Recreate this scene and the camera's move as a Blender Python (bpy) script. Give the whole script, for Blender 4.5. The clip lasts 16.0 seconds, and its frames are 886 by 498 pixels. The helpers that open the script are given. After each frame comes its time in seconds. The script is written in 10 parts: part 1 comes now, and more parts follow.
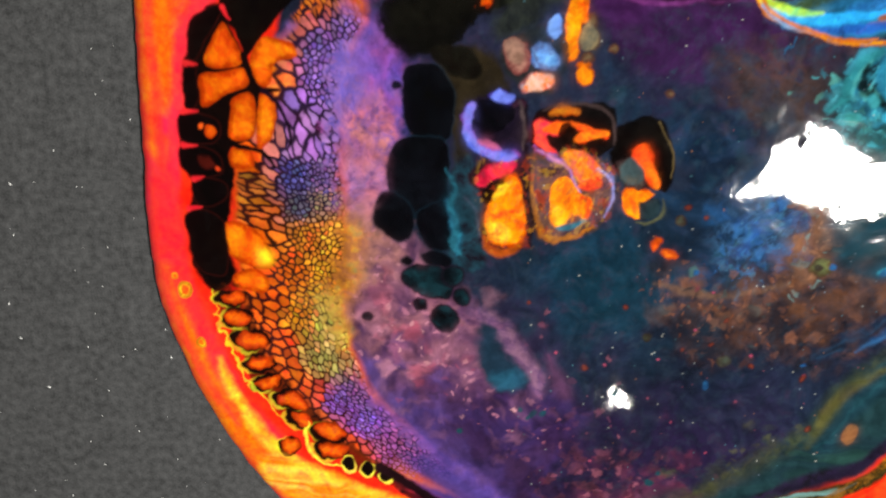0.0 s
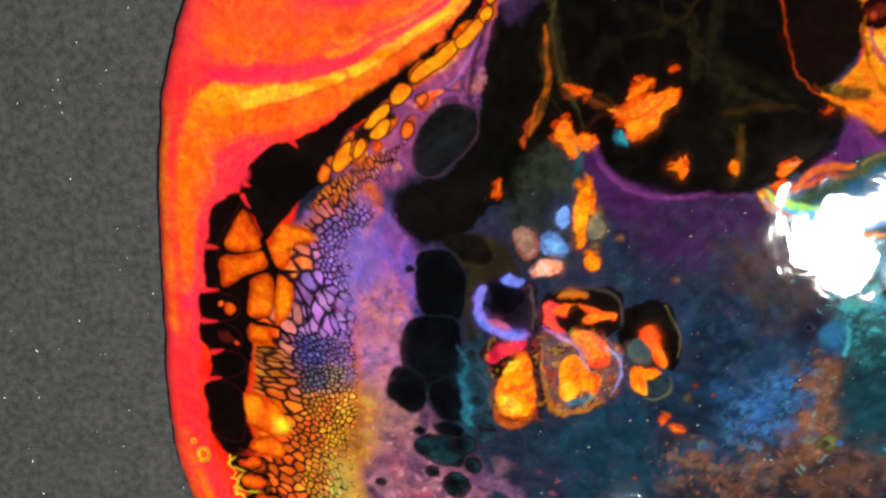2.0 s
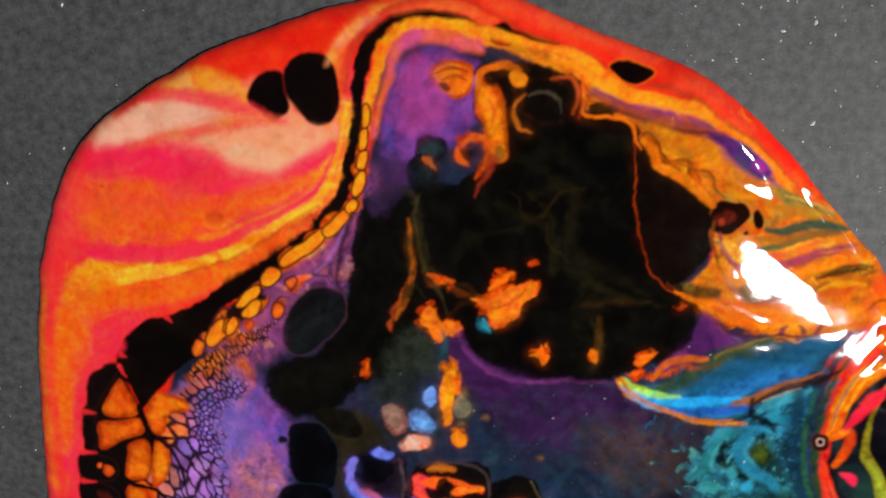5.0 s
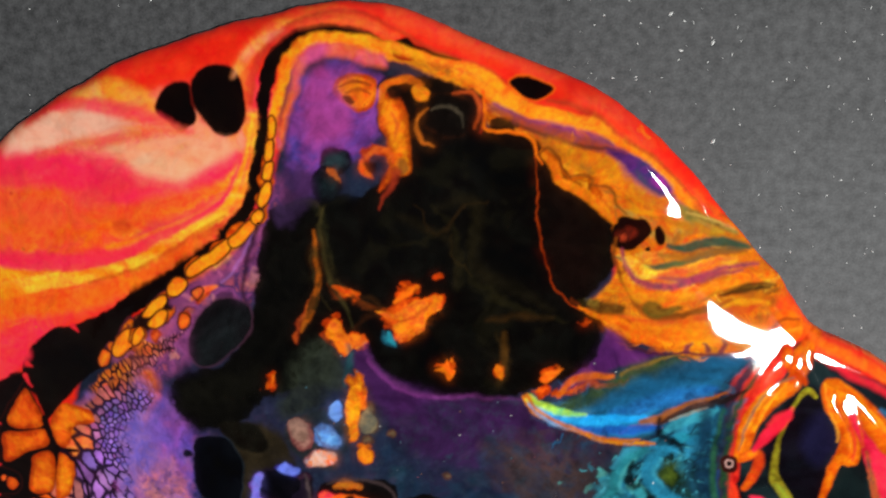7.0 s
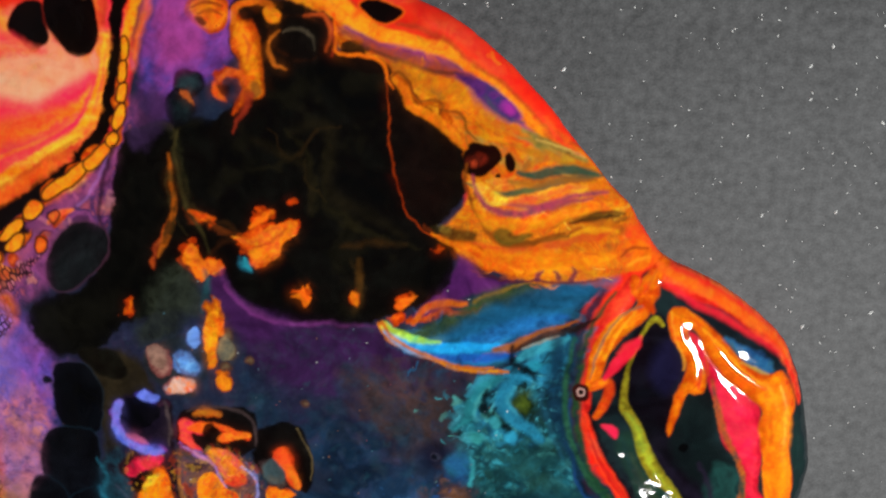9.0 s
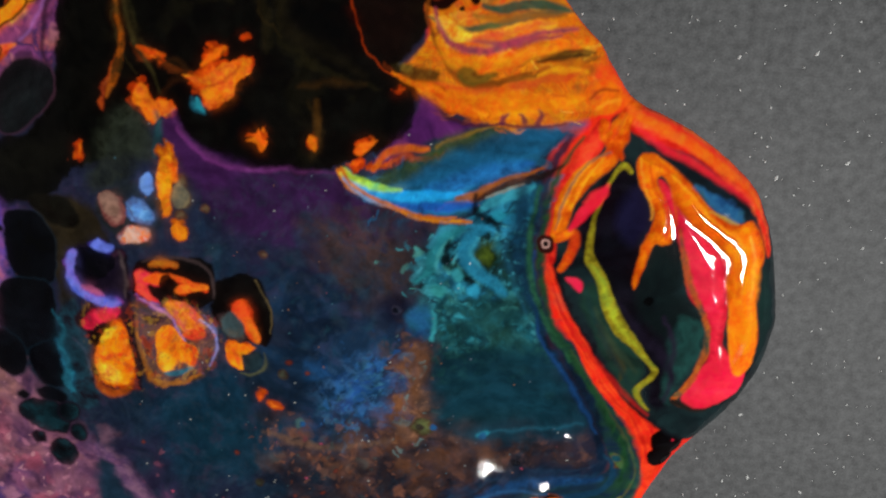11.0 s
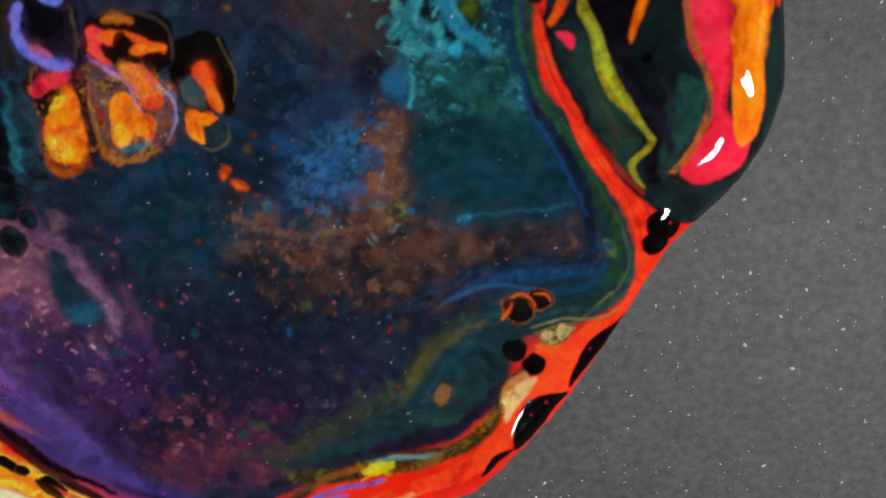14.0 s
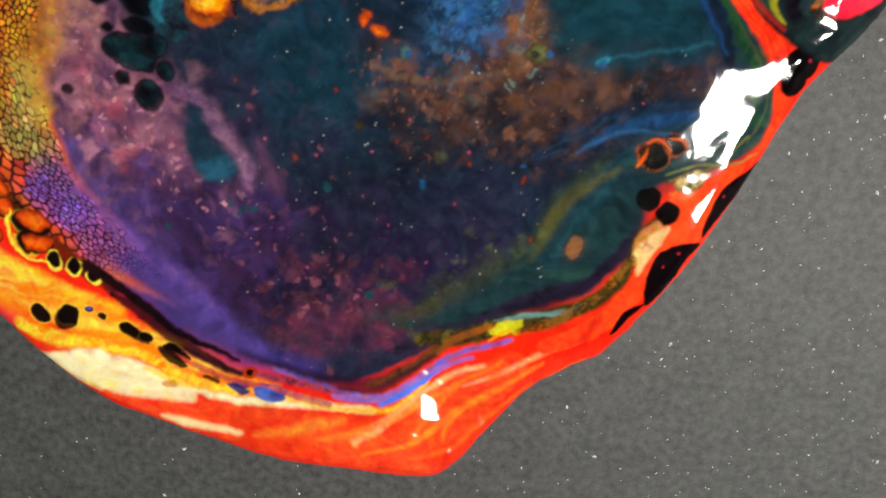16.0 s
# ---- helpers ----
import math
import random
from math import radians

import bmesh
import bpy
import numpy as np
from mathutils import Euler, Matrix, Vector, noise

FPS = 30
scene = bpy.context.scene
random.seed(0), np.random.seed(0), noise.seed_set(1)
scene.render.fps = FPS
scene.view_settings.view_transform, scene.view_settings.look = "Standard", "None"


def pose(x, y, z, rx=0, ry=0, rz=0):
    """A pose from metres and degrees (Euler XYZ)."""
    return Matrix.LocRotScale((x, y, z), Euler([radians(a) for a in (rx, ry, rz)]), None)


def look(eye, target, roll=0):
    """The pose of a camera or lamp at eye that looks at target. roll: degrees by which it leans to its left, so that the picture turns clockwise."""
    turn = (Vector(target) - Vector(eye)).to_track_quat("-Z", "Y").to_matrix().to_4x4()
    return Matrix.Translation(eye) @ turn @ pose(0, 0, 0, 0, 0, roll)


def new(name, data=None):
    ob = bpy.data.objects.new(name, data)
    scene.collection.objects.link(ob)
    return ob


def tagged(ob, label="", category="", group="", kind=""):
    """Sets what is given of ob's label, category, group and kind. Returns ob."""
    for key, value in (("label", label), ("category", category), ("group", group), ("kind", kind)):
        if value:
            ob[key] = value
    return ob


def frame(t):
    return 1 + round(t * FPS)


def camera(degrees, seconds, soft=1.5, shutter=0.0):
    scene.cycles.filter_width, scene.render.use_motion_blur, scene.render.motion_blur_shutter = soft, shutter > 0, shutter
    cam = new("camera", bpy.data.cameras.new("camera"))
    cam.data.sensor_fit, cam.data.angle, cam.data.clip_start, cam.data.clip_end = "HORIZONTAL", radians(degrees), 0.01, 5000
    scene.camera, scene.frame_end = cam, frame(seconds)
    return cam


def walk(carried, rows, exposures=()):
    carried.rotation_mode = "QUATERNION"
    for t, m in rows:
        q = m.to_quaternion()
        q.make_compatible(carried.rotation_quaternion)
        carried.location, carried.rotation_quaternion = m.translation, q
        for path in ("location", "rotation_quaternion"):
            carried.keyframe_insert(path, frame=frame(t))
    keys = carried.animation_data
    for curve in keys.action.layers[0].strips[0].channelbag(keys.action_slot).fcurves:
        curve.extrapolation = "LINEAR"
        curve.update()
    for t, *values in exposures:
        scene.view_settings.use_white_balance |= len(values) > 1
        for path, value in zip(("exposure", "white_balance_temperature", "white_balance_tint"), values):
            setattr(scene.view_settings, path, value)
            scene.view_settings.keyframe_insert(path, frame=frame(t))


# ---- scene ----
cam = camera(70.0, 16.0, 1.9)
PATH = [
    (0, 0.0073, 0.0328, 0.14092, -13.695, 3.106, -0.134),
    (0.5, 0.00315, 0.04168, 0.13908, -13.389, 3.448, -0.569),
    (1, 0.00143, 0.04965, 0.13939, -12.869, 3.543, -0.412),
    (1.5, 0.00521, 0.05649, 0.13729, -12.195, 3.688, -0.264),
    (2, 0.0067, 0.06708, 0.13736, -11.708, 3.918, -0.426),
    (2.5, 0.0071, 0.07308, 0.13952, -12.048, 3.684, -0.261),
    (3, 0.01067, 0.08231, 0.14043, -11.337, 2.949, 0.445),
    (3.5, 0.01645, 0.0852, 0.1393, -11.353, 2.997, 0.637),
    (4, 0.022, 0.09561, 0.1357, -11.157, 3.004, 0.78),
    (4.5, 0.02692, 0.09943, 0.13474, -9.696, 3.069, 0.94),
    (4.7, 0.02912, 0.1043, 0.13146, -11.253, 3.396, 0.659),
    (6.8, 0.05216, 0.10154, 0.13121, -8.385, 3.742, 1.509),
    (7, 0.05254, 0.101, 0.13074, -8.279, 3.673, 1.553),
    (7.5, 0.05389, 0.10235, 0.13155, -8.223, 3.638, 1.483),
    (8, 0.0625, 0.09981, 0.13151, -8.486, 3.36, 1.846),
    (8.5, 0.06879, 0.09477, 0.13302, -8.766, 3.053, 2.234),
    (9, 0.08104, 0.08808, 0.13169, -8.666, 2.909, 2.517),
    (9.2, 0.08385, 0.08367, 0.1323, -8.082, 2.623, 2.554),
    (11.3, 0.08963, 0.0626, 0.12958, -13.652, 3.014, 3.45),
    (11.5, 0.08971, 0.05899, 0.12875, -13.764, 3.523, 3.499),
    (12, 0.09102, 0.0509, 0.12928, -13.474, 2.969, 3.638),
    (12.5, 0.09362, 0.04518, 0.12836, -13.494, 3.016, 3.752),
    (13, 0.09846, 0.03569, 0.1296, -13.431, 2.938, 3.837),
    (13.5, 0.09815, 0.02555, 0.1298, -13.596, 2.869, 3.939),
    (14, 0.09635, 0.0199, 0.13016, -13.692, 2.917, 3.923),
    (14.5, 0.08357, 0.01121, 0.13315, -13.668, 3.007, 3.625),
    (15, 0.08016, 0.00965, 0.13365, -13.729, 3.189, 3.604),
    (15.5, 0.07922, -0.00391, 0.13568, -13.702, 3.563, 3.636),
    (16, 0.07052, -0.01572, 0.1401, -12.519, 2.892, 3.521),
]
walk(cam, [(t, pose(*p)) for t, *p in PATH], [
    (0, 0.2, 6750, 8), (2, 0.22, 6750, 8), (3.5, 0.02, 6620, 8), (4.7, -0.2, 6520, 9), (7, -0.15, 6380, 9), (9, -0.25, 6380, 9),
    (12.5, -0.65, 6420, 8), (14.3, -0.58, 6470, 7), (15, -0.2, 6750, 5), (16, -0.1, 6900, 5)])

# ---------- light: one big soft lamp, one small lamp, a dim closed room ----------
world = bpy.data.worlds.new("room_air")
world.use_nodes = True
world.node_tree.nodes["Background"].inputs[0].default_value = (0.55, 0.6, 0.7, 1)
world.node_tree.nodes["Background"].inputs[1].default_value = 0.05
scene.world = world


def area_lamp(name, at, aim, sx, sy, watts, colour):
    data = bpy.data.lights.new(name, "AREA")
    data.shape, data.size, data.size_y, data.energy, data.color = "RECTANGLE", sx, sy, watts, colour
    ob = new(name, data)
    ob.matrix_world = look(at, aim)
    return ob


area_lamp("studio_lamp", (0.47, -0.085, 0.7), (0.05, 0.02, 0), 0.105, 0.135, 10, (1.0, 0.985, 0.96))
area_lamp("desk_lamp", (0.211, -0.445, 0.7), (0.05, 0.02, 0), 0.022, 0.028, 0.28, (1.0, 0.97, 0.93))


# ---------- materials ----------
def lin(h):
    v = np.array([int(h[i:i + 2], 16) for i in (1, 3, 5)]) / 255
    if v[0] > 0.6 and 0.42 < v[1] / v[0] < 0.74 and v[2] < 0.45 * v[0]:  # fluorescent oranges lean to red
        v = v * (1, 0.87, 0.5)
    return np.where(v <= 0.04045, v / 12.92, ((v + 0.055) / 1.055) ** 2.4)


def material(name):
    m = bpy.data.materials.new(name)
    m.use_nodes = True
    t = m.node_tree
    return m, t, t.nodes["Principled BSDF"]


def node(t, kind, **ins):
    n = t.nodes.new(kind)
    for k, v in ins.items():
        n.inputs[k.replace("_", " ")].default_value = v
    return n


def paint_material():
    m, t, b = material("acrylic_paint")
    col = t.nodes.new("ShaderNodeVertexColor")
    col.layer_name = "pigment"
    co = t.nodes.new("ShaderNodeTexCoord")
    fine = node(t, "ShaderNodeTexNoise", Scale=700.0, Detail=4.0)
    t.links.new(co.outputs["Object"], fine.inputs["Vector"])
    mix = t.nodes.new("ShaderNodeMix")
    mix.data_type, mix.blend_type = "RGBA", "OVERLAY"
    mix.inputs[0].default_value = 0.14
    t.links.new(col.outputs["Color"], mix.inputs["A"])
    t.links.new(fine.outputs["Fac"], mix.inputs["B"])
    t.links.new(mix.outputs["Result"], b.inputs["Base Color"])
    wave = node(t, "ShaderNodeTexNoise", Scale=220.0, Detail=3.0)
    t.links.new(co.outputs["Object"], wave.inputs["Vector"])
    bump = node(t, "ShaderNodeBump", Strength=0.025, Distance=0.0004)
    t.links.new(wave.outputs["Fac"], bump.inputs["Height"])
    t.links.new(bump.outputs["Normal"], b.inputs["Normal"])
    b.inputs["Roughness"].default_value = 0.05
    b.inputs["IOR"].default_value = 1.47
    return m


def mat_material():
    m, t, b = material("grey_felt_mat")
    co = t.nodes.new("ShaderNodeTexCoord")
    big = node(t, "ShaderNodeTexNoise", Scale=130.0, Detail=3.0)
    mid = node(t, "ShaderNodeTexNoise", Scale=520.0, Detail=3.0, Roughness=0.5)
    grain = node(t, "ShaderNodeTexNoise", Scale=2100.0, Detail=2.0)
    for n in (big, mid, grain):
        t.links.new(co.outputs["Object"], n.inputs["Vector"])
    add = t.nodes.new("ShaderNodeMath")
    add.operation = "MULTIPLY_ADD"
    add.inputs[1].default_value = 0.4
    t.links.new(big.outputs["Fac"], add.inputs[0])
    t.links.new(mid.outputs["Fac"], add.inputs[2])
    add2 = t.nodes.new("ShaderNodeMath")
    add2.operation = "MULTIPLY_ADD"
    add2.inputs[1].default_value = 0.6
    t.links.new(grain.outputs["Fac"], add2.inputs[0])
    t.links.new(add.outputs[0], add2.inputs[2])
    half = t.nodes.new("ShaderNodeMath")
    half.operation = "MULTIPLY"
    half.inputs[1].default_value = 0.52
    t.links.new(add2.outputs[0], half.inputs[0])
    ramp = t.nodes.new("ShaderNodeValToRGB")
    ramp.color_ramp.elements[0].position, ramp.color_ramp.elements[1].position = 0.37, 0.68
    ramp.color_ramp.elements[0].color = (0.034, 0.0345, 0.0355, 1)
    ramp.color_ramp.elements[1].color = (0.090, 0.091, 0.093, 1)
    t.links.new(half.outputs[0], ramp.inputs[0])
    t.links.new(ramp.outputs[0], b.inputs["Base Color"])
    bump = node(t, "ShaderNodeBump", Strength=0.15, Distance=0.0003)
    t.links.new(add2.outputs[0], bump.inputs["Height"])
    t.links.new(bump.outputs["Normal"], b.inputs["Normal"])
    b.inputs["Roughness"].default_value = 0.62
    b.inputs["Specular IOR Level"].default_value = 0.36
    return m


def plain(name, colour, rough):
    m, t, b = material(name)
    co = t.nodes.new("ShaderNodeTexCoord")
    n = node(t, "ShaderNodeTexNoise", Scale=3.0, Detail=6.0)
    t.links.new(co.outputs["Object"], n.inputs["Vector"])
    ramp = t.nodes.new("ShaderNodeValToRGB")
    ramp.color_ramp.elements[0].color = (*[c * 0.9 for c in colour], 1)
    ramp.color_ramp.elements[1].color = (*[c * 1.1 for c in colour], 1)
    t.links.new(n.outputs["Fac"], ramp.inputs[0])
    t.links.new(ramp.outputs[0], b.inputs["Base Color"])
    b.inputs["Roughness"].default_value = rough
    return m


PAINT, MAT = paint_material(), mat_material()
WALL = plain("dim_wall_paint", (0.11, 0.11, 0.12), 0.9)
DUST = plain("dust_flecks", (0.7, 0.7, 0.68), 0.6)


# ---------- setting: the mat and the room that closes the place ----------
def box(name, lo, hi, mat, label, category):
    bm = bmesh.new()
    bmesh.ops.create_cube(bm, size=1)
    for v in bm.verts:
        v.co = Vector([(a + b) / 2 + c * (b - a) for a, b, c in zip(lo, hi, v.co)])
    me = bpy.data.meshes.new(name)
    bm.to_mesh(me)
    bm.free()
    me.materials.append(mat)
    return tagged(new(name, me), label, category, kind="structure")


box("ground", (-0.6, -0.65, -0.02), (0.75, 0.7, 0), MAT, "dark grey felt-textured work surface with pale dust", "work surface")
box("wall_west", (-0.62, -0.65, -0.02), (-0.6, 0.7, 0.95), WALL, "plain dim grey wall", "wall")
box("wall_east", (0.75, -0.65, -0.02), (0.77, 0.7, 0.95), WALL, "plain dim grey wall", "wall")
box("wall_north", (-0.62, 0.7, -0.02), (0.77, 0.72, 0.95), WALL, "plain dim grey wall", "wall")
box("wall_south", (-0.62, -0.67, -0.02), (0.77, -0.65, 0.95), WALL, "plain dim grey wall", "wall")
box("ceiling", (-0.62, -0.67, 0.95), (0.77, 0.72, 0.97), WALL, "plain dim grey ceiling", "ceiling")

# ---------- the poured painting: a sheet of paint, millimetres ----------
STEP = 0.22
RIM = [(-42, -67.9), (-51.4, -55.1), (-59.5, -39.7), (-65.7, -23.4), (-68.5, -10.5), (-69, 3.3), (-68.1, 22.8), (-66.3, 52.8), (-63.2, 73.9), (-58.8, 87.6), (-53.6, 97.2), (-47.0, 104.2), (-39.8, 109.4), (-30.7, 114.7), (-22.1, 118.8), (-5.0, 124.9), (11.5, 129.2), (19.6, 130.7), (27.5, 131.0), (35.2, 130.1), (51.5, 123.8), (68.5, 117.6), (76.9, 113.6), (85.7, 107.2), (94.6, 98.7), (114.8, 76.8), (121.2, 68.8), (132.6, 63.7), (142.6, 57), (149.4, 48.8), (154.8, 32), (154.9, 19.2), (150.3, 6.8), (141, -4.8), (135.7, -13.8), (133.2, -20.1), (122.2, -43), (112.7, -57.7), (104.8, -67.9), (95.7, -73.5), (87, -79.9), (78.5, -91), (72.2, -99.9), (64.1, -104.5), (48.7, -104.4), (28.8, -103.1), (14.6, -99.8), (0.4, -95.6), (-15, -90.2), (-28.6, -80.9)]
lo = np.min(RIM, 0) - 3
hi = np.max(RIM, 0) + 3
gx, gy = np.arange(lo[0], hi[0], STEP), np.arange(lo[1], hi[1], STEP)
X, Y = (a.astype(np.float32) for a in np.meshgrid(gx, gy))
SHAPE = X.shape
rng = np.random.default_rng(7)


def field(wave, octaves=3, stretch=1.0, bend=0.0):
    """Smooth noise over the sheet, 0 to 1, with features of that many millimetres."""
    out, total = np.zeros(SHAPE, np.float32), 0.0
    for o in range(octaves):
        wx, wy, amp = wave * stretch / 2 ** o, wave / 2 ** o, 0.55 ** o
        an = (0.0 if stretch > 1 else 0.6) + 1.1 * o * (stretch == 1)
        px = (X + bend * wave * BX) * math.cos(an) - (Y + bend * wave * BY) * math.sin(an)
        py = (X + bend * wave * BX) * math.sin(an) + (Y + bend * wave * BY) * math.cos(an)
        fx, fy = px / wx + 512, py / wy + 512
        ix, iy = fx.astype(np.int32), fy.astype(np.int32)
        ux, uy = fx - ix, fy - iy
        ux, uy = ux * ux * ux * (ux * (ux * 6 - 15) + 10), uy * uy * uy * (uy * (uy * 6 - 15) + 10)
        lat = rng.random((1024, 1024)).astype(np.float32)
        ix, iy, jx, jy = ix % 1024, iy % 1024, (ix + 1) % 1024, (iy + 1) % 1024
        a = lat[iy, ix] * (1 - ux) + lat[iy, jx] * ux
        b = lat[jy, ix] * (1 - ux) + lat[jy, jx] * ux
        out += amp * (a * (1 - uy) + b * uy)
        total += amp
    return np.clip((out / total - 0.5) * 1.7 + 0.5, 0, 1).astype(np.float32)


BX = BY = np.float32(0)
BX, BY = field(14, 3) - 0.5, field(14, 3) - 0.5
LOW, MID, FINE, TINY = field(30), field(9, 4, 1, 0.8), field(3, 4, 1, 0.8), field(1.2, 3, 1, 1)
FLOW = field(4, 3, 6, 1.2)
WX, WY = (field(6, 3) - 0.5) * 2, (field(6, 3) - 0.5) * 2
JX, JY = (field(1.6, 2) - 0.5) * 2, (field(1.6, 2) - 0.5) * 2
C = np.zeros((*SHAPE, 3), np.float32)
H = np.zeros(SHAPE, np.float32)
LABEL = np.zeros(SHAPE, np.int32)
PARTS = [("paint_pool", "", "")]
RELIEF, HOLDER = [0.32], [""]


def step(a, b, x):
    t = np.clip((x - a) / (b - a), 0, 1)
    return t * t * (3 - 2 * t)


def curve(pts, closed, n=7):
    p = np.array(pts, float)
    k = len(p)
    out = []
    for i in range(k if closed else k - 1):
        q = [p[(i + j) % k] if closed else p[min(max(i + j, 0), k - 1)] for j in (-1, 0, 1, 2)]
        for s in np.arange(n) / n:
            out.append(0.5 * (2 * q[1] + (q[2] - q[0]) * s + (2 * q[0] - 5 * q[1] + 4 * q[2] - q[3]) * s * s
                              + (3 * q[1] - q[0] - 3 * q[2] + q[3]) * s ** 3))
    if not closed:
        out.append(p[-1])
    return np.array(out, np.float32)


def window(c, reach):
    a, b = c.min(0) - reach, c.max(0) + reach
    i0, i1 = np.searchsorted(gx, (a[0], b[0]))
    j0, j1 = np.searchsorted(gy, (a[1], b[1]))
    return slice(max(j0, 0), j1), slice(max(i0, 0), i1)


def area(pts, wob=0.4, jag=0.15, reach=3.0, n=7):
    """A closed smooth form: its window of the sheet and the depth inside its edge."""
    c = curve(pts, True, n)
    sl = window(c, reach)
    x, y = X[sl] + WX[sl] * wob + JX[sl] * jag, Y[sl] + WY[sl] * wob + JY[sl] * jag
    best, inside = np.full(x.shape, 1e9, np.float32), np.zeros(x.shape, bool)
    for (ax, ay), (bx, by) in zip(c, np.roll(c, -1, 0)):
        dx, dy = bx - ax, by - ay
        s = np.clip(((x - ax) * dx + (y - ay) * dy) / (dx * dx + dy * dy + 1e-9), 0, 1)
        best = np.minimum(best, (x - ax - s * dx) ** 2 + (y - ay - s * dy) ** 2)
        if ay != by:
            inside ^= ((ay > y) != (by > y)) & (x < ax + (y - ay) / (by - ay) * dx)
    return sl, np.where(inside, np.sqrt(best), -np.sqrt(best)), None, None


def ribbon(pts, widths, wob=0.4, jag=0.15, reach=3.0, n=7):
    """A smooth stroke of changing width: window, depth, way along in mm, place across (-1 to 1)."""
    c = curve(pts, False, n)
    w = np.interp(np.linspace(0, 1, len(c)), np.linspace(0, 1, len(np.atleast_1d(widths))), np.atleast_1d(widths)) / 2
    sl = window(c, reach + w.max())
    x, y = X[sl] + WX[sl] * wob + JX[sl] * jag, Y[sl] + WY[sl] * wob + JY[sl] * jag
    best, u, v = np.full(x.shape, -1e9, np.float32), np.zeros(x.shape, np.float32), np.zeros(x.shape, np.float32)
    along = 0.0
    for i in range(len(c) - 1):
        (ax, ay), (bx, by) = c[i], c[i + 1]
        dx, dy = bx - ax, by - ay
        ln = math.hypot(dx, dy) + 1e-6
        s = np.clip(((x - ax) * dx + (y - ay) * dy) / (ln * ln), 0, 1)
        d = np.hypot(x - ax - s * dx, y - ay - s * dy)
        half = w[i] + (w[i + 1] - w[i]) * s
        near = half - d > best
        best = np.where(near, half - d, best)
        u = np.where(near, along + s * ln, u)
        side = np.sign(dx * (y - ay) - dy * (x - ax))
        v = np.where(near, side * d / np.maximum(half, 0.05), v)
        along += ln
    return sl, best, u, v


def tint(cols, tex):
    c = np.array([lin(h) for h in cols], np.float32)
    if len(c) == 1:
        return np.broadcast_to(c[0], (*tex.shape, 3))
    p = np.clip(tex, 0, 0.9999) * (len(c) - 1)
    i = p.astype(int)
    f = (p - i)[..., None]
    return c[i] * (1 - f) + c[i + 1] * f


def lay(shape, cols, soft=0.3, tex=None, part="", label="", lift=0.0, round_=1.2, op=1.0, streak=0.0, edge=None):
    """Lay paint: colours mixed by a field, soft edge, height, and a part's own name where it is one."""
    sl, d, u, v = shape
    t = (MID if tex is None else tex)[sl]
    if streak and v is not None:
        t = np.clip(0.5 + 0.5 * np.sin(v * streak + MID[sl] * 5 + u * 0.05) + (t - 0.5) * 0.5, 0, 1)
    a = (step(-soft, soft, d) * op)[..., None]
    c = tint(cols, t)
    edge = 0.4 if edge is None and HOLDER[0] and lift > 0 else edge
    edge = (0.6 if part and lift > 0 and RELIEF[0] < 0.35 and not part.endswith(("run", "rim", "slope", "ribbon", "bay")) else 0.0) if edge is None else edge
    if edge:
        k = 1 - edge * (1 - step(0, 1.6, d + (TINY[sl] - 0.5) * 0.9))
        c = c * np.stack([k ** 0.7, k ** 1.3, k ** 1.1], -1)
    if part:
        f = FINE[sl]
        core = step(0.6, 3.0, d) * (0.4 + 0.6 * MID[sl]) * (lift > 0)
        f = f * (1 - 0.35 * core) + 0.35 * core
        hot = (c[..., 0] > 0.55) & (c[..., 2] < 0.12)
        c = c * np.stack([0.8 + 0.36 * f, np.where(hot, 0.5 + 0.85 * f, 0.62 + 0.66 * f), 0.66 + 0.6 * f], -1)
    C[sl] = C[sl] * (1 - a) + c * a
    if lift:
        H[sl] += lift * RELIEF[0] * step(-0.3, round_ * 1.6, d)
    if part:
        PARTS.append((part, label, HOLDER[0]))
        LABEL[sl][d > 0] = len(PARTS) - 1
    return shape


def fade(shape, cols, tex, lo_, hi_, soft=2.0, op=1.0):
    """Paint that shows only where a field is high, inside a soft form: mottling."""
    sl, d, u, v = shape
    t = tex[sl]
    a = (step(-soft, soft, d) * step(lo_, hi_, t) * op)[..., None]
    C[sl] = C[sl] * (1 - a) + tint(cols, np.clip((t - lo_) / (1 - lo_), 0, 1)) * a


# depth inside the sheet's edge
_, depth, _, _ = area(RIM, 0.25, 0.0, 6.0, 5)
full = np.full(SHAPE, -6.0, np.float32)
sl = window(curve(RIM, True, 5), 6.0)
full[sl] = depth
SLOPE = [(89.5, 96.3)][0]
BEND = [(123.5, -12.2)][0]


def stripes(shape, cols, wave, soft=1.0, op=1.0, warp=2.5):
    """Thin currents of paint that run along the sheet's edge."""
    sl, d, u, v = shape
    t = full[sl] / wave + warp * MID[sl] + 0.6 * FINE[sl]
    t = np.abs((t * 0.5) % 1 * 2 - 1)
    a = (step(-soft, soft, d) * op * (0.4 + 0.6 * FLOW[sl]))[..., None]
    C[sl] = C[sl] * (1 - a) + tint(cols, t) * a


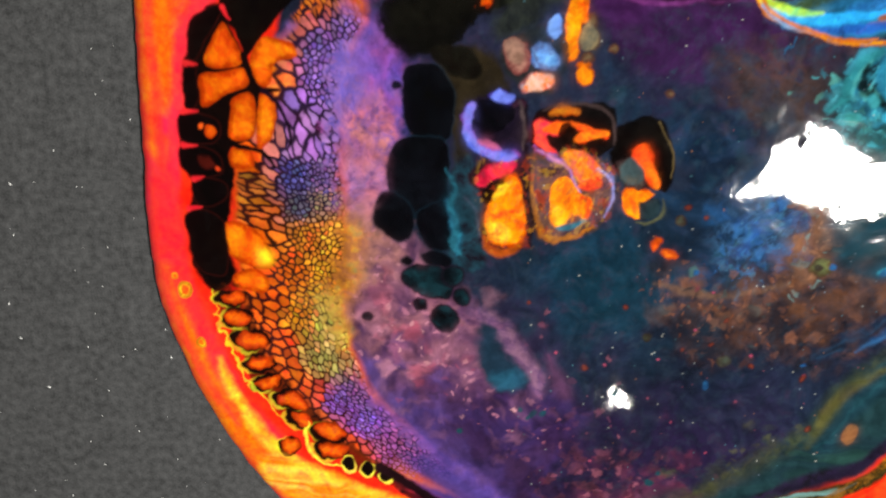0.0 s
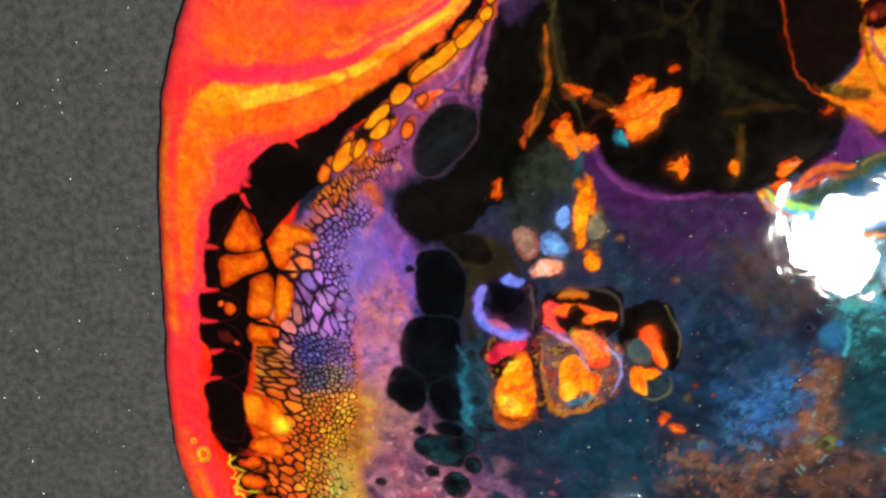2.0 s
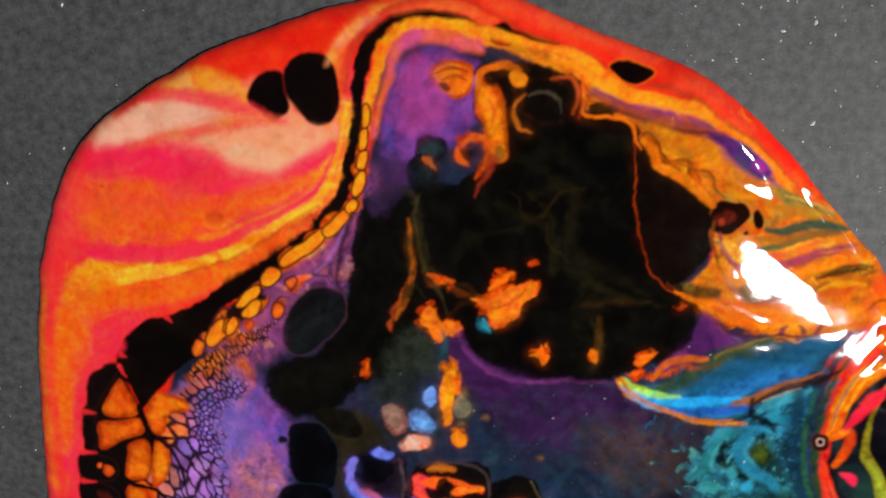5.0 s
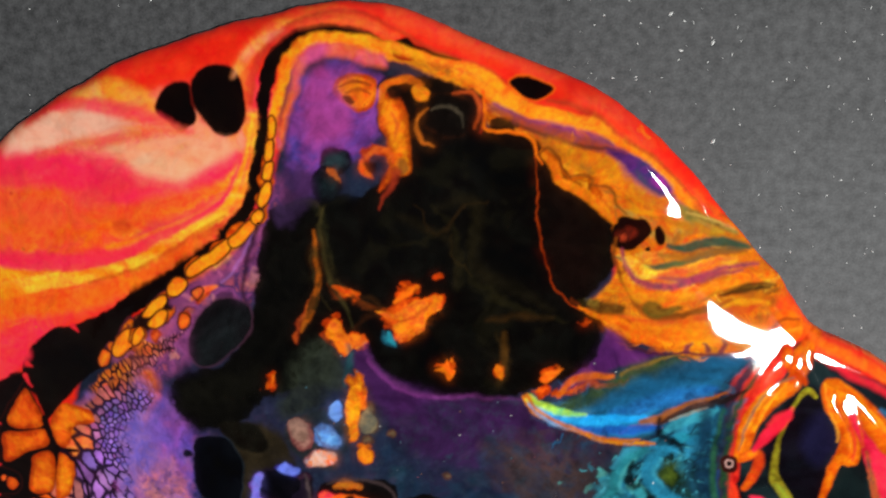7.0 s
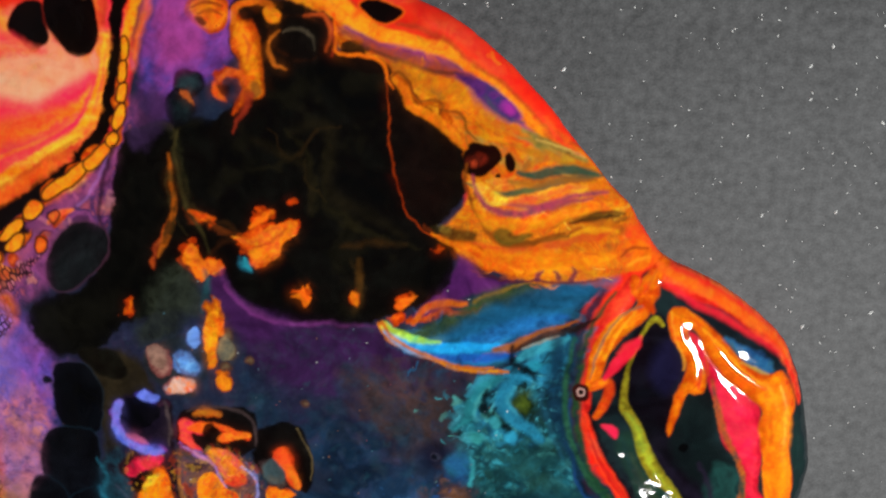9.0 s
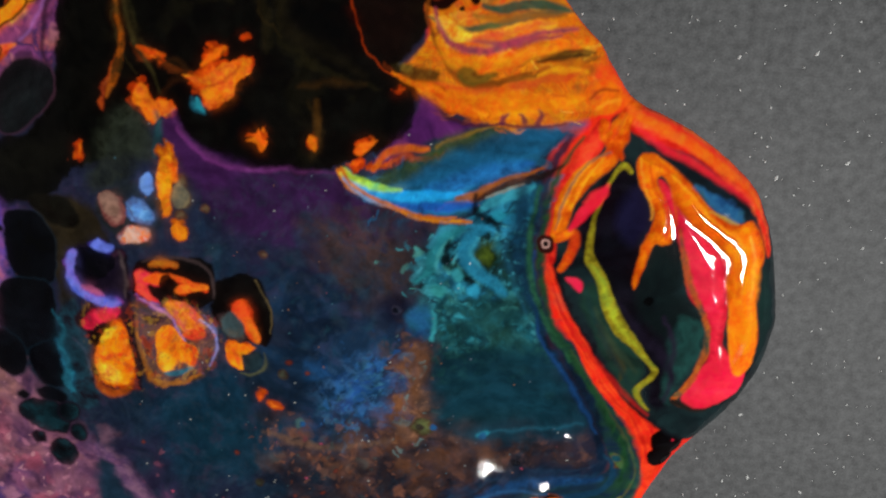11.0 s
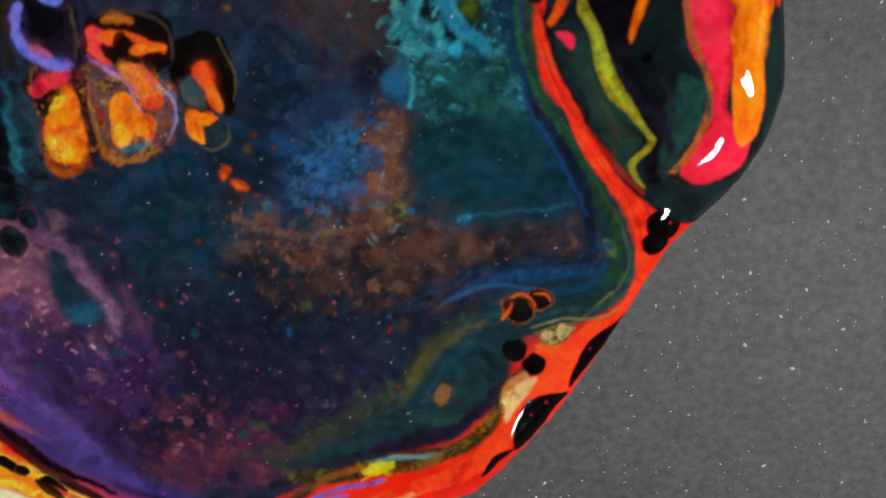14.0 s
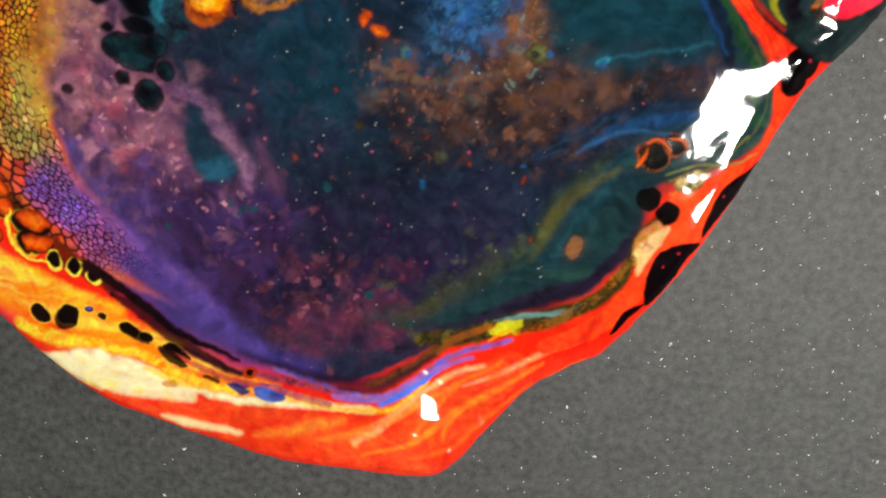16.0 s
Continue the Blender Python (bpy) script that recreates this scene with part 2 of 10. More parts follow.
def oval(c, rx, ry, turn=0.0, wob=0.35, jag=0.12, uneven=0.12):
    """An uneven oval; turn in degrees, clockwise as seen from above."""
    a = -radians(turn)
    r = np.random.default_rng(int(abs(c[0] * 37 + c[1] * 91)) + 3)
    out = []
    for k in range(9):
        th = 2 * math.pi * k / 9
        q = 1 + uneven * (r.random() * 2 - 1)
        x, y = rx * q * math.cos(th), ry * q * math.sin(th)
        out.append((c[0] + x * math.cos(a) - y * math.sin(a), c[1] + x * math.sin(a) + y * math.cos(a)))
    return area(out, wob, jag, 2.0, 4)


def dark_cell(shape_pts, name="black_cell", core=("#050508", "#0a0b10"), rim="#12232c", label="", halo=0.35):
    s = area(shape_pts, 0.3, 0.1, 2.0)
    sl, d, u, v = s
    lay((sl, d + halo, u, v), [rim], 0.5, op=0.75)
    lay(s, list(core), 0.3, part=name, label=label, lift=-0.10, round_=0.8)


def dots(centres, size, cols, name="", label="", lift=0.06, rim=""):
    for i, c in enumerate(centres):
        k = size * (0.75 + 0.5 * ((i * 0.618) % 1))
        if rim:
            lay(oval(c, k, k * 0.9, 0, 0.1, 0.1), [rim], 0.3, op=0.8)
        lay(oval(c, k * 0.7, k * 0.6, 30 * i, 0.1, 0.1), cols, 0.3, part=name, label=label, lift=lift, round_=0.5)


def scatter(pts, spread, count, size, cols, soft=0.6, op=0.4, long=1.0, turn=0.0, seed=1):
    """Many soft little puffs of pigment strewn along a line."""
    g = np.random.default_rng(seed)
    c = curve(pts, False, 9) if len(pts) > 1 else np.array(pts, np.float32)
    for _ in range(count):
        q = c[g.integers(len(c))] + g.normal(0, spread, 2)
        k = size * math.exp(g.normal(0, 0.45))
        if not (gx[8] < q[0] < gx[-8] and gy[8] < q[1] < gy[-8]):
            continue
        lay(oval(q, k * long, k, turn + g.normal(0, 25), 0.8, 0.5, 0.35), [cols[g.integers(len(cols))]], soft * min(1.5, k), op=op * g.uniform(0.5, 1.3) if op < 0.7 else op)


def stroke(pts, widths, cols, soft=0.35, op=0.9, tex=None, part="", label="", lift=0.0, wob=0.2):
    """A fine run of paint over what lies there."""
    return lay(ribbon(pts, widths, wob, 0.12, 2.5, 6), cols, soft, FINE if tex is None else tex, part, label, lift, 0.6, op)


def patch(pts, cols, soft=0.35, op=0.95, tex=None, part="", label="", lift=0.0, wob=0.2):
    """A small closed pool of paint."""
    return lay(area(pts, wob, 0.15, 2.5, 6), cols, soft, FINE if tex is None else tex, part, label, lift, 0.6, op)


def foam(shape, weight, guides, dark, seed, count=2600, hold=0.8):
    """Paint cells of uneven size and lean, crowded together: each guide gives a place, the size, stretch, lean, fill, line and colour of cells near it."""
    sl, d, u, v = shape
    x, y = X[sl], Y[sl]
    g = np.random.default_rng(seed)
    at = np.array([q[0] for q in guides])
    kind = np.array([[*q[1:6], *lin(q[6])] for q in guides])
    cx, cy = g.uniform(x.min(), x.max(), 40 * count), g.uniform(y.min(), y.max(), 40 * count)
    i, j = ((cx - x.min()) / STEP).astype(int), ((cy - y.min()) / STEP).astype(int)
    ok = weight[np.minimum(j, x.shape[0] - 1), np.minimum(i, x.shape[1] - 1)] > 0.03
    cand = np.stack([cx, cy], 1)[ok]
    w = 1 / (((cand[:, None] - at[None]) ** 2).sum(-1) + 2) ** 2.4
    props = (w[..., None] * kind[None]).sum(1) / w.sum(1)[:, None]
    pts, pr = np.zeros((0, 2)), np.zeros((0, 8))
    for q, p in zip(cand, props):
        an = radians(p[2])
        if len(pts):
            e = pts - q
            a, b = e[:, 0] * math.cos(an) + e[:, 1] * math.sin(an), e[:, 1] * math.cos(an) - e[:, 0] * math.sin(an)
            if ((a / p[1] ** 0.5) ** 2 + (b * p[1] ** 0.5) ** 2 < (hold * (p[0] + pr[:, 0]) / 2) ** 2).any():
                continue
        pts, pr = np.vstack([pts, q]), np.vstack([pr, p])
        if len(pts) >= count:
            break
    f1, f2, who = np.full(x.shape, 9.0, np.float32), np.full(x.shape, 9.0, np.float32), np.zeros(x.shape, int)
    wx, wy = x + WX[sl] * 0.35 + JX[sl] * 0.2, y + WY[sl] * 0.35 + JY[sl] * 0.2
    for n, (q, p) in enumerate(zip(pts, pr)):
        r = 2.3 * p[0] * p[1] ** 0.5
        c = slice(max(int((q[1] - r - y.min()) / STEP), 0), int((q[1] + r - y.min()) / STEP) + 1), slice(max(int((q[0] - r - x.min()) / STEP), 0), int((q[0] + r - x.min()) / STEP) + 1)
        an = radians(p[2] + g.normal(0, 8))
        ex, ey = wx[c] - q[0], wy[c] - q[1]
        dd = np.hypot((ex * math.cos(an) + ey * math.sin(an)) / p[1] ** 0.5, (ey * math.cos(an) - ex * math.sin(an)) * p[1] ** 0.5) / (p[0] * g.uniform(0.85, 1.2))
        near = dd < f1[c]
        f2[c] = np.where(near, f1[c], np.minimum(f2[c], dd))
        who[c] = np.where(near, n, who[c])
        f1[c] = np.where(near, dd, f1[c])
    tone = np.clip(pr[:, 5:] * np.exp(g.normal(0, 0.22, (len(pr), 1))) * np.exp(g.normal(0, 0.12, (len(pr), 3))), 0, 0.95)
    line, fill = pr[who, 4], pr[who, 3]
    body = step(line * 0.35, line * 1.5, f2 - f1) * (1 - step(fill, fill + 0.22, f1 + (TINY[sl] - 0.5) * 0.2))
    c = tone[who] * (1.12 - 0.3 * f1 + (FINE[sl] - 0.5) * 0.5)[..., None]
    k = weight * 0.95
    C[sl] = C[sl] * (1 - k[..., None]) + (c * body[..., None] + tint(dark, MID[sl]) * (1 - body)[..., None]) * k[..., None]
    H[sl] += 0.05 * k * body


def whole():
    return (slice(None), slice(None)), np.full(SHAPE, 9.0, np.float32), None, None


lay(whole(), ["#e62010", "#ee2a14", "#f0321a"], tex=FLOW)

# ----- rim, western side: pink-red with orange and yellow runs -----
lay(area([(-64.3, 59), (-60.4, 80.3), (-54.7, 95.7), (-43.1, 104.8), (-26.2, 109.3), (6.3, 115.8), (11, 102.8), (4.1, 85.8), (-12.9, 73.7), (-35.8, 62.2), (-49.3, 51.6), (-57.6, 29.8), (-58.3, 29.2), (-60, 13.1), (-59.4, -6.5), (-55.1, -17.4), (-48.6, -37.4), (-37, -52.3), (-26.4, -67.7), (-51, -68.6), (-65.8, -29), (-70.9, -2.6), (-66.6, 23.1)], 0.4, 0.1), ["#fa2748", "#fb2f34", "#f93a24"], 2.0)
lay(ribbon([(-59.6, 70.5), (-61.6, 57.8), (-61.8, 40.6), (-63, 21.2), (-63.4, 37.5), (-64.4, 21.9)], [3, 7, 6, 4, 2]), ["#f86a1a", "#f98a1e", "#f6551e"], 1.6, FLOW)
lay(ribbon([(-57.1, 52.2), (-58.5, 38.6), (-61.2, 25.5)], [5, 4, 2.5]), ["#fb2a52", "#fc3240"], 1.2)
lay(ribbon([(-59.4, 32.5), (-59.2, 48.7), (-56.3, 59.2), (-50.8, 66.9), (-38, 68.4), (-22.9, 71.1)], [3, 6, 8, 8, 6, 3]), ["#fb8a1c", "#f9701c"], 1.8, op=0.9)
lay(ribbon([(-64.7, -6.5), (-62.1, -20.3), (-56.8, -36.1), (-48.2, -51), (-37.6, -61.7), (-27.9, -67.8)], [3, 5.5, 7, 8, 9, 9]), ["#fb6a1c", "#fb8a20", "#fa561e"], 2.2)
lay(ribbon([(-54, -28.7), (-47.6, -43.4), (-39.9, -53.9), (-28.9, -59.8), (-19.2, -64.2), (-9.4, -67.1)], [1.5, 3, 4, 4, 3.5, 4]), ["#fcb02a", "#fbc83a", "#fb9420"], 1.2)
# the great lobe, north-west
lay(area([(-44.3, 104.8), (-33.3, 108.2), (-16.8, 111.5), (4, 109.4), (5.2, 102.8), (-1.8, 97.2), (-12.5, 93.7), (-19.6, 94.8), (-26.7, 97), (-38.8, 96.9), (-48.5, 96.9)], 1.2, 0.2), ["#f8654a", "#f7a07a", "#f58a62"], 2.5, MID)
lay(area([(-45.7, 102.8), (-37.6, 106.3), (-29.6, 107.4), (-21, 106.7), (-23, 101.8), (-30.1, 99.9), (-38.9, 98.8), (-46.1, 97.8)], 1.5, 0.3), ["#f2b08a", "#f4a488"], 2.0, op=0.85)
lay(area([(-26.6, 100), (-18.6, 102.7), (-9.2, 103.7), (-2.3, 103.9), (2.7, 103.2), (0.9, 99.1), (-6, 96.4), (-13, 93.7), (-19.1, 93.5), (-21.5, 96.8)], 1.5, 0.3), ["#f3bf8e", "#f5a880", "#f0c69c"], 1.5, op=0.9)
lay(ribbon([(-31.1, 112.6), (-24.2, 112.4), (-17.4, 110.9), (-12.5, 106.9)], [1.5, 4, 4, 1]), ["#f8b04a", "#f59a5a"], 1.5, op=0.85)
stripes(area([(-45.7, 102.8), (-29.6, 108.2), (-10.8, 106.2), (2.7, 104), (-0.8, 98.2), (-13, 93.7), (-21.6, 95.1), (-39, 98)], 1.2, 0.3), ["#f8c8a0", "#f07a58", "#f4b088"], 6, 3, 0.4, 4)
lay(ribbon([(-51.5, 96.8), (-39.1, 97.2), (-27.7, 94.9), (-19.2, 91), (-10.5, 91.3), (-2.6, 94.8), (3.5, 100)], [5, 6, 7, 6, 4, 3, 1]), ["#fb2350", "#fd2c4a"], 1.6, FLOW)
lay(area([(-53.8, 90.8), (-42.8, 94.5), (-34.1, 91.4), (-25.4, 89.1), (-13.1, 90.3), (-2.6, 92.3), (3.4, 96.7), (3.4, 94.2), (-2.7, 89.8), (-11.5, 86.1), (-18.7, 81.6), (-27.7, 79.5), (-38.5, 78.3), (-51.1, 79.6)], 0.8, 0.3), ["#fa5a22", "#fb7a24", "#f94a2a"], 1.4, MID, op=0.95)
lay(ribbon([(-56.9, 75.8), (-44.1, 75.9), (-33.2, 76.7), (-24.2, 78.8), (-15.1, 83.4), (-6.2, 89.7), (0.8, 94.9)], [2.5, 3.5, 3, 2, 1.6, 1, 0.8]), ["#fb2448", "#fb3240"], 1.0)
YEL = [(-60.4, 56.5), (-57.9, 64.3), (-51.7, 71.6), (-41.4, 73.9), (-28.9, 74.4), (-17.7, 77.8), (-6.7, 82.7), (1.7, 89.2), (5.5, 98.3), (7.5, 107.2)]
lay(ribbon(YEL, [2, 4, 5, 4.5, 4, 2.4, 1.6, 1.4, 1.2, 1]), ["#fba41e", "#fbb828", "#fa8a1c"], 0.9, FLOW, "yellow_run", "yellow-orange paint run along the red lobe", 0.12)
lay(ribbon([(-51.8, 70.6), (-40.2, 73), (-27.7, 73.7), (-16.5, 77.3)], [0.5, 1.6, 1.4, 0.4]), ["#fcc62e"], 0.5)
lay(ribbon([(-45.6, 85.8), (-30.9, 84.8), (-17.5, 86.1), (-6.6, 90.3), (2.3, 97.2)], [1, 3.5, 4, 2, 1]), ["#fb7a20", "#fb9a30", "#fa5a28"], 1.2, MID, op=0.8)
stripes(area([(-62.1, 61.6), (-57.4, 86.3), (-44.4, 103.7), (-26.2, 109.3), (6.3, 115.8), (11, 102.8), (4.1, 85.8), (-12.9, 73.7), (-35.8, 62.2), (-49.3, 51.6), (-57.6, 29.8)], 0.4, 0.1), ["#f83a30", "#fa6a24", "#fb2a48"], 4, 3, 0.3, 3)
scatter([(-49.6, 82.8), (-34.7, 83.6), (-19.9, 84.9), (-6.6, 89.2)], 4.0, 90, 0.5, ["#fb8a28", "#f8502a", "#fba03a", "#f63a3a"], 0.7, 0.3, 6.0, -8, 34)
scatter([(-59.8, 51.3), (-58.2, 61.7), (-53.4, 65.6), (-43.1, 68.3)], 3.0, 60, 0.5, ["#fb9a2a", "#f86a20", "#f04a20"], 0.7, 0.3, 5.0, -60, 35)
scatter([(-40.5, 102.1), (-29.9, 103.2), (-17.1, 99.4), (-5.9, 99.7)], 3.5, 60, 0.8, ["#f8d0a8", "#f49a78", "#f6b890", "#f08060"], 0.9, 0.32, 4.0, 12, 36)
dots([(-22.5, 84.9), (-45.4, 83.7)], 2.6, ["#f25a1c", "#e8481c"], lift=0)
dots([(-23.5, 84), (-21.6, 85.4), (-45.9, 83.2), (-46.5, 90.6), (-24.3, 85)], 0.45, ["#d03a18"], lift=0)
dots([(-43.2, 61.8), (-44.8, 79), (-42.9, 85.3), (-59.2, 42.7), (-59, 40.7)], 0.5, ["#c8541a"], lift=0)
# swirl over the top
lay(ribbon([(1.1, 104), (4.6, 111.4), (3.8, 116.9), (6.4, 121.7), (12.2, 126.4), (20.3, 128.2), (27.6, 126.6), (34.1, 123.6)], [2, 2.5, 3.5, 3, 3, 3, 2, 1]), ["#f2602e", "#f47a4a", "#ef4a22"], 1.3, FLOW)
lay(ribbon([(2.6, 115.3), (3.9, 118.5), (8.1, 123.2), (13, 126.4)], [1, 1.8, 1.6, 0.6]), ["#f5a86a"], 0.8)
lay(ribbon([(5.8, 110.6), (7.2, 118.5), (12.2, 124.8), (21.2, 127.3), (29.2, 125.9)], [1.0, 1.2, 1.0, 1.0, 0.5]), ["#c83a20", "#b82c1c"], 0.6, op=0.8)

for pts in ([(-14.3, 108.1), (-13.6, 111.4), (-11.3, 113.8), (-8.4, 114.5), (-6.5, 112.7), (-6, 108.7), (-6.5, 106.3), (-10, 104.7), (-12, 106.5)], [(-6.9, 114.3), (-4.5, 116.9), (-1.1, 117.8), (2.6, 116.5), (4.1, 112.1), (3.8, 106.5), (1.1, 104), (-2.3, 104.3), (-4.4, 107.1), (-6, 109.5)]):
    dark_cell(pts, core=("#060303", "#0c0605"), rim="#8a2018", label="black twin cell in the salmon-red lobe", halo=0.2)

# ----- dark ground inside the coloured rim -----
INNER = [(11.5, 110.8), (15.6, 119.6), (25.7, 121.9), (34.6, 119.4), (49, 117), (57, 109.7), (68.3, 103.4), (78.7, 94.9), (78.2, 85.9), (81.1, 74.5), (90.8, 65.6), (107.6, 64), (104.8, 57.4), (103, 42.9), (104.1, 32.1), (108.7, 18.9), (115.6, 7.6), (122.8, -4.1), (123.7, -11.7), (117.2, -17.5), (108.7, -29.1), (107.7, -41.9), (98, -52.8), (81.2, -60.7), (68.9, -67.1), (56.3, -75), (43.2, -80.4), (29.9, -78.7), (16.5, -72.7), (3.5, -62.7), (-9.3, -53), (-21.8, -44.7), (-30.5, -35.5), (-37.9, -22.7), (-41.2, -11.6), (-45.7, -1), (-44.8, 10.7), (-42.6, 21.9), (-39.3, 33.9), (-36.4, 39.6), (-32.5, 53.3), (-18.1, 63.8), (-3.1, 77.4), (7.7, 89.3), (11, 102.8)]
INN = area(INNER)
lay(INN, ["#141826", "#1b2438", "#241f38"], 0.8, LOW)
# plum, navy and teal clouds
lay(area([(37.4, 55.4), (62.5, 50.7), (77.9, 45.4), (81.5, 39.3), (67.2, 36.2), (53.8, 41.7), (40.4, 43), (29.5, 49.7)], 2, 0.4), ["#26142e", "#2e1a3a", "#221a34"], 4, MID)
lay(area([(28.4, 61.5), (35.7, 53.2), (47.7, 50.1), (61.9, 49.6), (77.4, 43), (72, 35.2), (55.3, 35.4), (38.4, 38.3), (33.4, 48.1), (28.5, 55.4)], 1.2, 0.4), ["#2a1636", "#361a44", "#221430"], 2.5, MID, op=0.9)
lay(area([(56, 39.7), (71.5, 41.8), (80.5, 37.1), (78.8, 25.8), (72.1, 23.1), (62.9, 29.2)], 3, 0.6), ["#2c2420", "#46342c", "#1c2430"], 5, FINE, op=0.8)
lay(area([(49.2, 28.2), (62.9, 27), (77, 16.5), (73, -0.8), (63.6, -11.9), (46.5, -10.8), (31.4, -17.4), (21.9, -7.7), (32.3, 5.7), (42, 13.8)], 3, 0.5), ["#101e30", "#17304a", "#14283e"], 6, MID, op=0.9)
lay(area([(24.7, 0.2), (35.9, 7.3), (46.6, 2), (48.9, -8), (37.7, -16.8), (25.2, -15.3)], 3, 0.5), ["#0f2a3c", "#153648"], 6, MID, op=0.8)
lay(area([(21.4, -47.3), (48.1, -34.5), (72.9, -37.7), (78.5, -47.8), (66.4, -57.1), (48.5, -64.4), (30.1, -63.3)], 3, 0.5), ["#1c1830", "#241a38", "#181a2e"], 6, MID, op=0.9)
lay(area([(24.7, -69.5), (38, -59.7), (58.8, -60.6), (64.2, -65.8), (48.6, -71.6), (32.6, -74.6)], 2, 0.5), ["#3a1c38", "#56263e", "#2a1a34"], 4, MID, op=0.85)
lay(area([(53.8, -12.7), (68.4, -8.8), (80.3, -5.3), (97, -5.1), (115.6, -2.2), (122.1, -8), (112, -12.7), (100.3, -16.4), (86.3, -25.8), (73.7, -21.5), (61.3, -22.7), (53.8, -20.7)], 5, 1.2, 8), ["#1c1a20", "#3e281e", "#2a2020", "#4e3224"], 6, FINE, op=0.8)
lay(area([(78.2, 14.2), (82.8, 14.6), (84.6, 0.1), (82.8, -6.3), (75.7, -8.2), (74.2, -0.7)], 1.2, 0.5), ["#4a3024", "#5a3a2a", "#302420"], 3.0, FINE, op=0.85)
GR = area([(49.2, 21.4), (62.9, 25.8), (77, 16.5), (79.9, 4.7), (73.3, -8.4), (58.7, -11), (46.5, -8.2)], 3, 0.6, 6)
fade(GR, ["#16304e", "#1a3c62", "#224e78"], FINE, 0.4, 1.0, 6, 0.35)
BRN = area([(53.8, -10.1), (73.2, -5.9), (78.3, 13), (84.1, 12.3), (85.1, -4.8), (104.2, -5.7), (119.2, -3.1), (118.7, -9.5), (102.6, -14.9), (86.3, -25.8), (68.8, -23.3), (56.3, -21.8)], 3, 0.8, 6)
fade(BRN, ["#6a4028", "#8a5a34"], FINE, 0.5, 1.0, 4, 0.6)
fade(BRN, ["#1c2430", "#101820"], field(3.4, 3), 0.52, 1.0, 4, 0.75)
scatter([(60.7, -3.1), (67.7, -0.1), (70.9, 9.3), (71.9, 13.9)], 5.5, 120, 0.8, ["#163c6c", "#1e4c84", "#1c4666", "#285a90", "#1e4c5e"], 0.7, 0.3, 1.2, -40, 4)
scatter([(65.9, -0.3), (68.2, 3.4), (70.9, 10.5)], 2.4, 70, 0.5, ["#244e90", "#2f60a0", "#3a708e"], 0.6, 0.32, 1.3, -40, 5)
scatter([(78.1, 15.5), (79.8, 10), (79.1, 3.1), (77.1, -4.1)], 2.4, 90, 0.7, ["#6a4028", "#7a4c2c", "#5a3a2c", "#8a5a3a"], 0.6, 0.42, 1, 0, 6)
scatter([(52.4, -8.5), (60.8, -12.7), (72.7, -13), (84.5, -12), (96.1, -9.8)], 5.0, 170, 1.1, ["#5a3826", "#6a4028", "#4a3028", "#704a34", "#3a3034"], 0.7, 0.36, 1.3, 0, 7)
scatter([(53.6, -12.1), (63.2, -20), (77.8, -21.3)], 6.0, 60, 1.3, ["#141c28", "#101824"], 0.7, 0.5, 1, 0, 8)
scatter([(52.4, -8.5), (58.4, -15.4), (68, -18.3), (77.5, -13.8)], 6.0, 40, 0.4, ["#8a5032", "#9a5a34", "#6a4030"], 0.6, 0.4, 1, 0, 9)
scatter([(37.9, 23.6), (51.5, 27.7), (67, 28.8), (73.9, 20.7)], 9.0, 110, 1.2, ["#1c3c50", "#16324a", "#244a58", "#2a2c3c"], 0.8, 0.32, 1.2, -30, 10)
scatter([(27, -11.8), (34.2, -14.9), (40.5, -7.1), (46.3, -16.4)], 8.0, 90, 2.0, ["#12303f", "#16384a", "#0f2432"], 1.0, 0.3, 1.3, -60, 11)
scatter([(66.9, 35), (75.8, 29.3), (82.1, 36)], 5.5, 70, 1.1, ["#3a2a26", "#4a3630", "#2c2428"], 0.8, 0.34, 1, 0, 12)
fade(area([(63.2, 11.8), (72.5, 13.8), (77.4, 6.9), (73.2, -5.9), (63.6, -9.3), (58.6, 0.5)], 2, 0.5, 5), ["#2c5a94", "#447cb4"], TINY, 0.45, 0.95, 4, 0.38)
fade(INN, ["#20384c", "#382c42"], FINE, 0.5, 1.0, 3, 0.35)
fade(INN, ["#2c3a48"], TINY, 0.5, 1.0, 3, 0.25)
stroke([(46.7, -8.2), (51.4, -9.2), (56.2, -10.7), (63.3, -10.8), (70.3, -9.5), (76.2, -7.9)], [0.5, 1.4, 1.6, 1.2, 1, 0.5], ["#6a4c3c", "#7a5a44", "#3a3434"], 0.7, 0.6)
patch([(41.3, 7.0), (49.2, 8.7), (56.1, 4.7), (57.3, -0.9), (52.6, -4.8), (45.5, -4.2)], ["#0e121c", "#121a26"], 2.0, 0.6)
patch([(77.8, 14.1), (80.9, 14.9), (83.5, 12.3), (83.9, 4.5), (83.5, -1.3), (80.5, -0.9), (78.6, 5.2)], ["#5a3a28", "#6a4630", "#4a3226"], 1.4, 0.6)
stroke([(65.4, -0.3), (67.7, 3.3), (69.9, 6.9), (72.0, 10.4)], [1.5, 3, 3, 1.5], ["#1c4a8c", "#2450a0", "#183a60"], 1.2, 0.3, TINY)
patch([(54.3, -4.9), (55.2, -4.1), (56.1, -5.0), (55.9, -6.4), (54.5, -6.8)], ["#4a6a6a", "#3a5a5c"], 0.4, 0.8)
stroke([(55.2, -7.9), (56.2, -9.1), (55.9, -10.0)], [0.4, 1.0, 0.4], ["#6a1c4a", "#8a2a3a"], 0.4, 0.8)
stroke([(86.8, -1.0), (89.6, 1.3), (91.7, 2.8)], [0.8, 2, 0.8], ["#1e5a70", "#2a7084"], 1.0, 0.6)
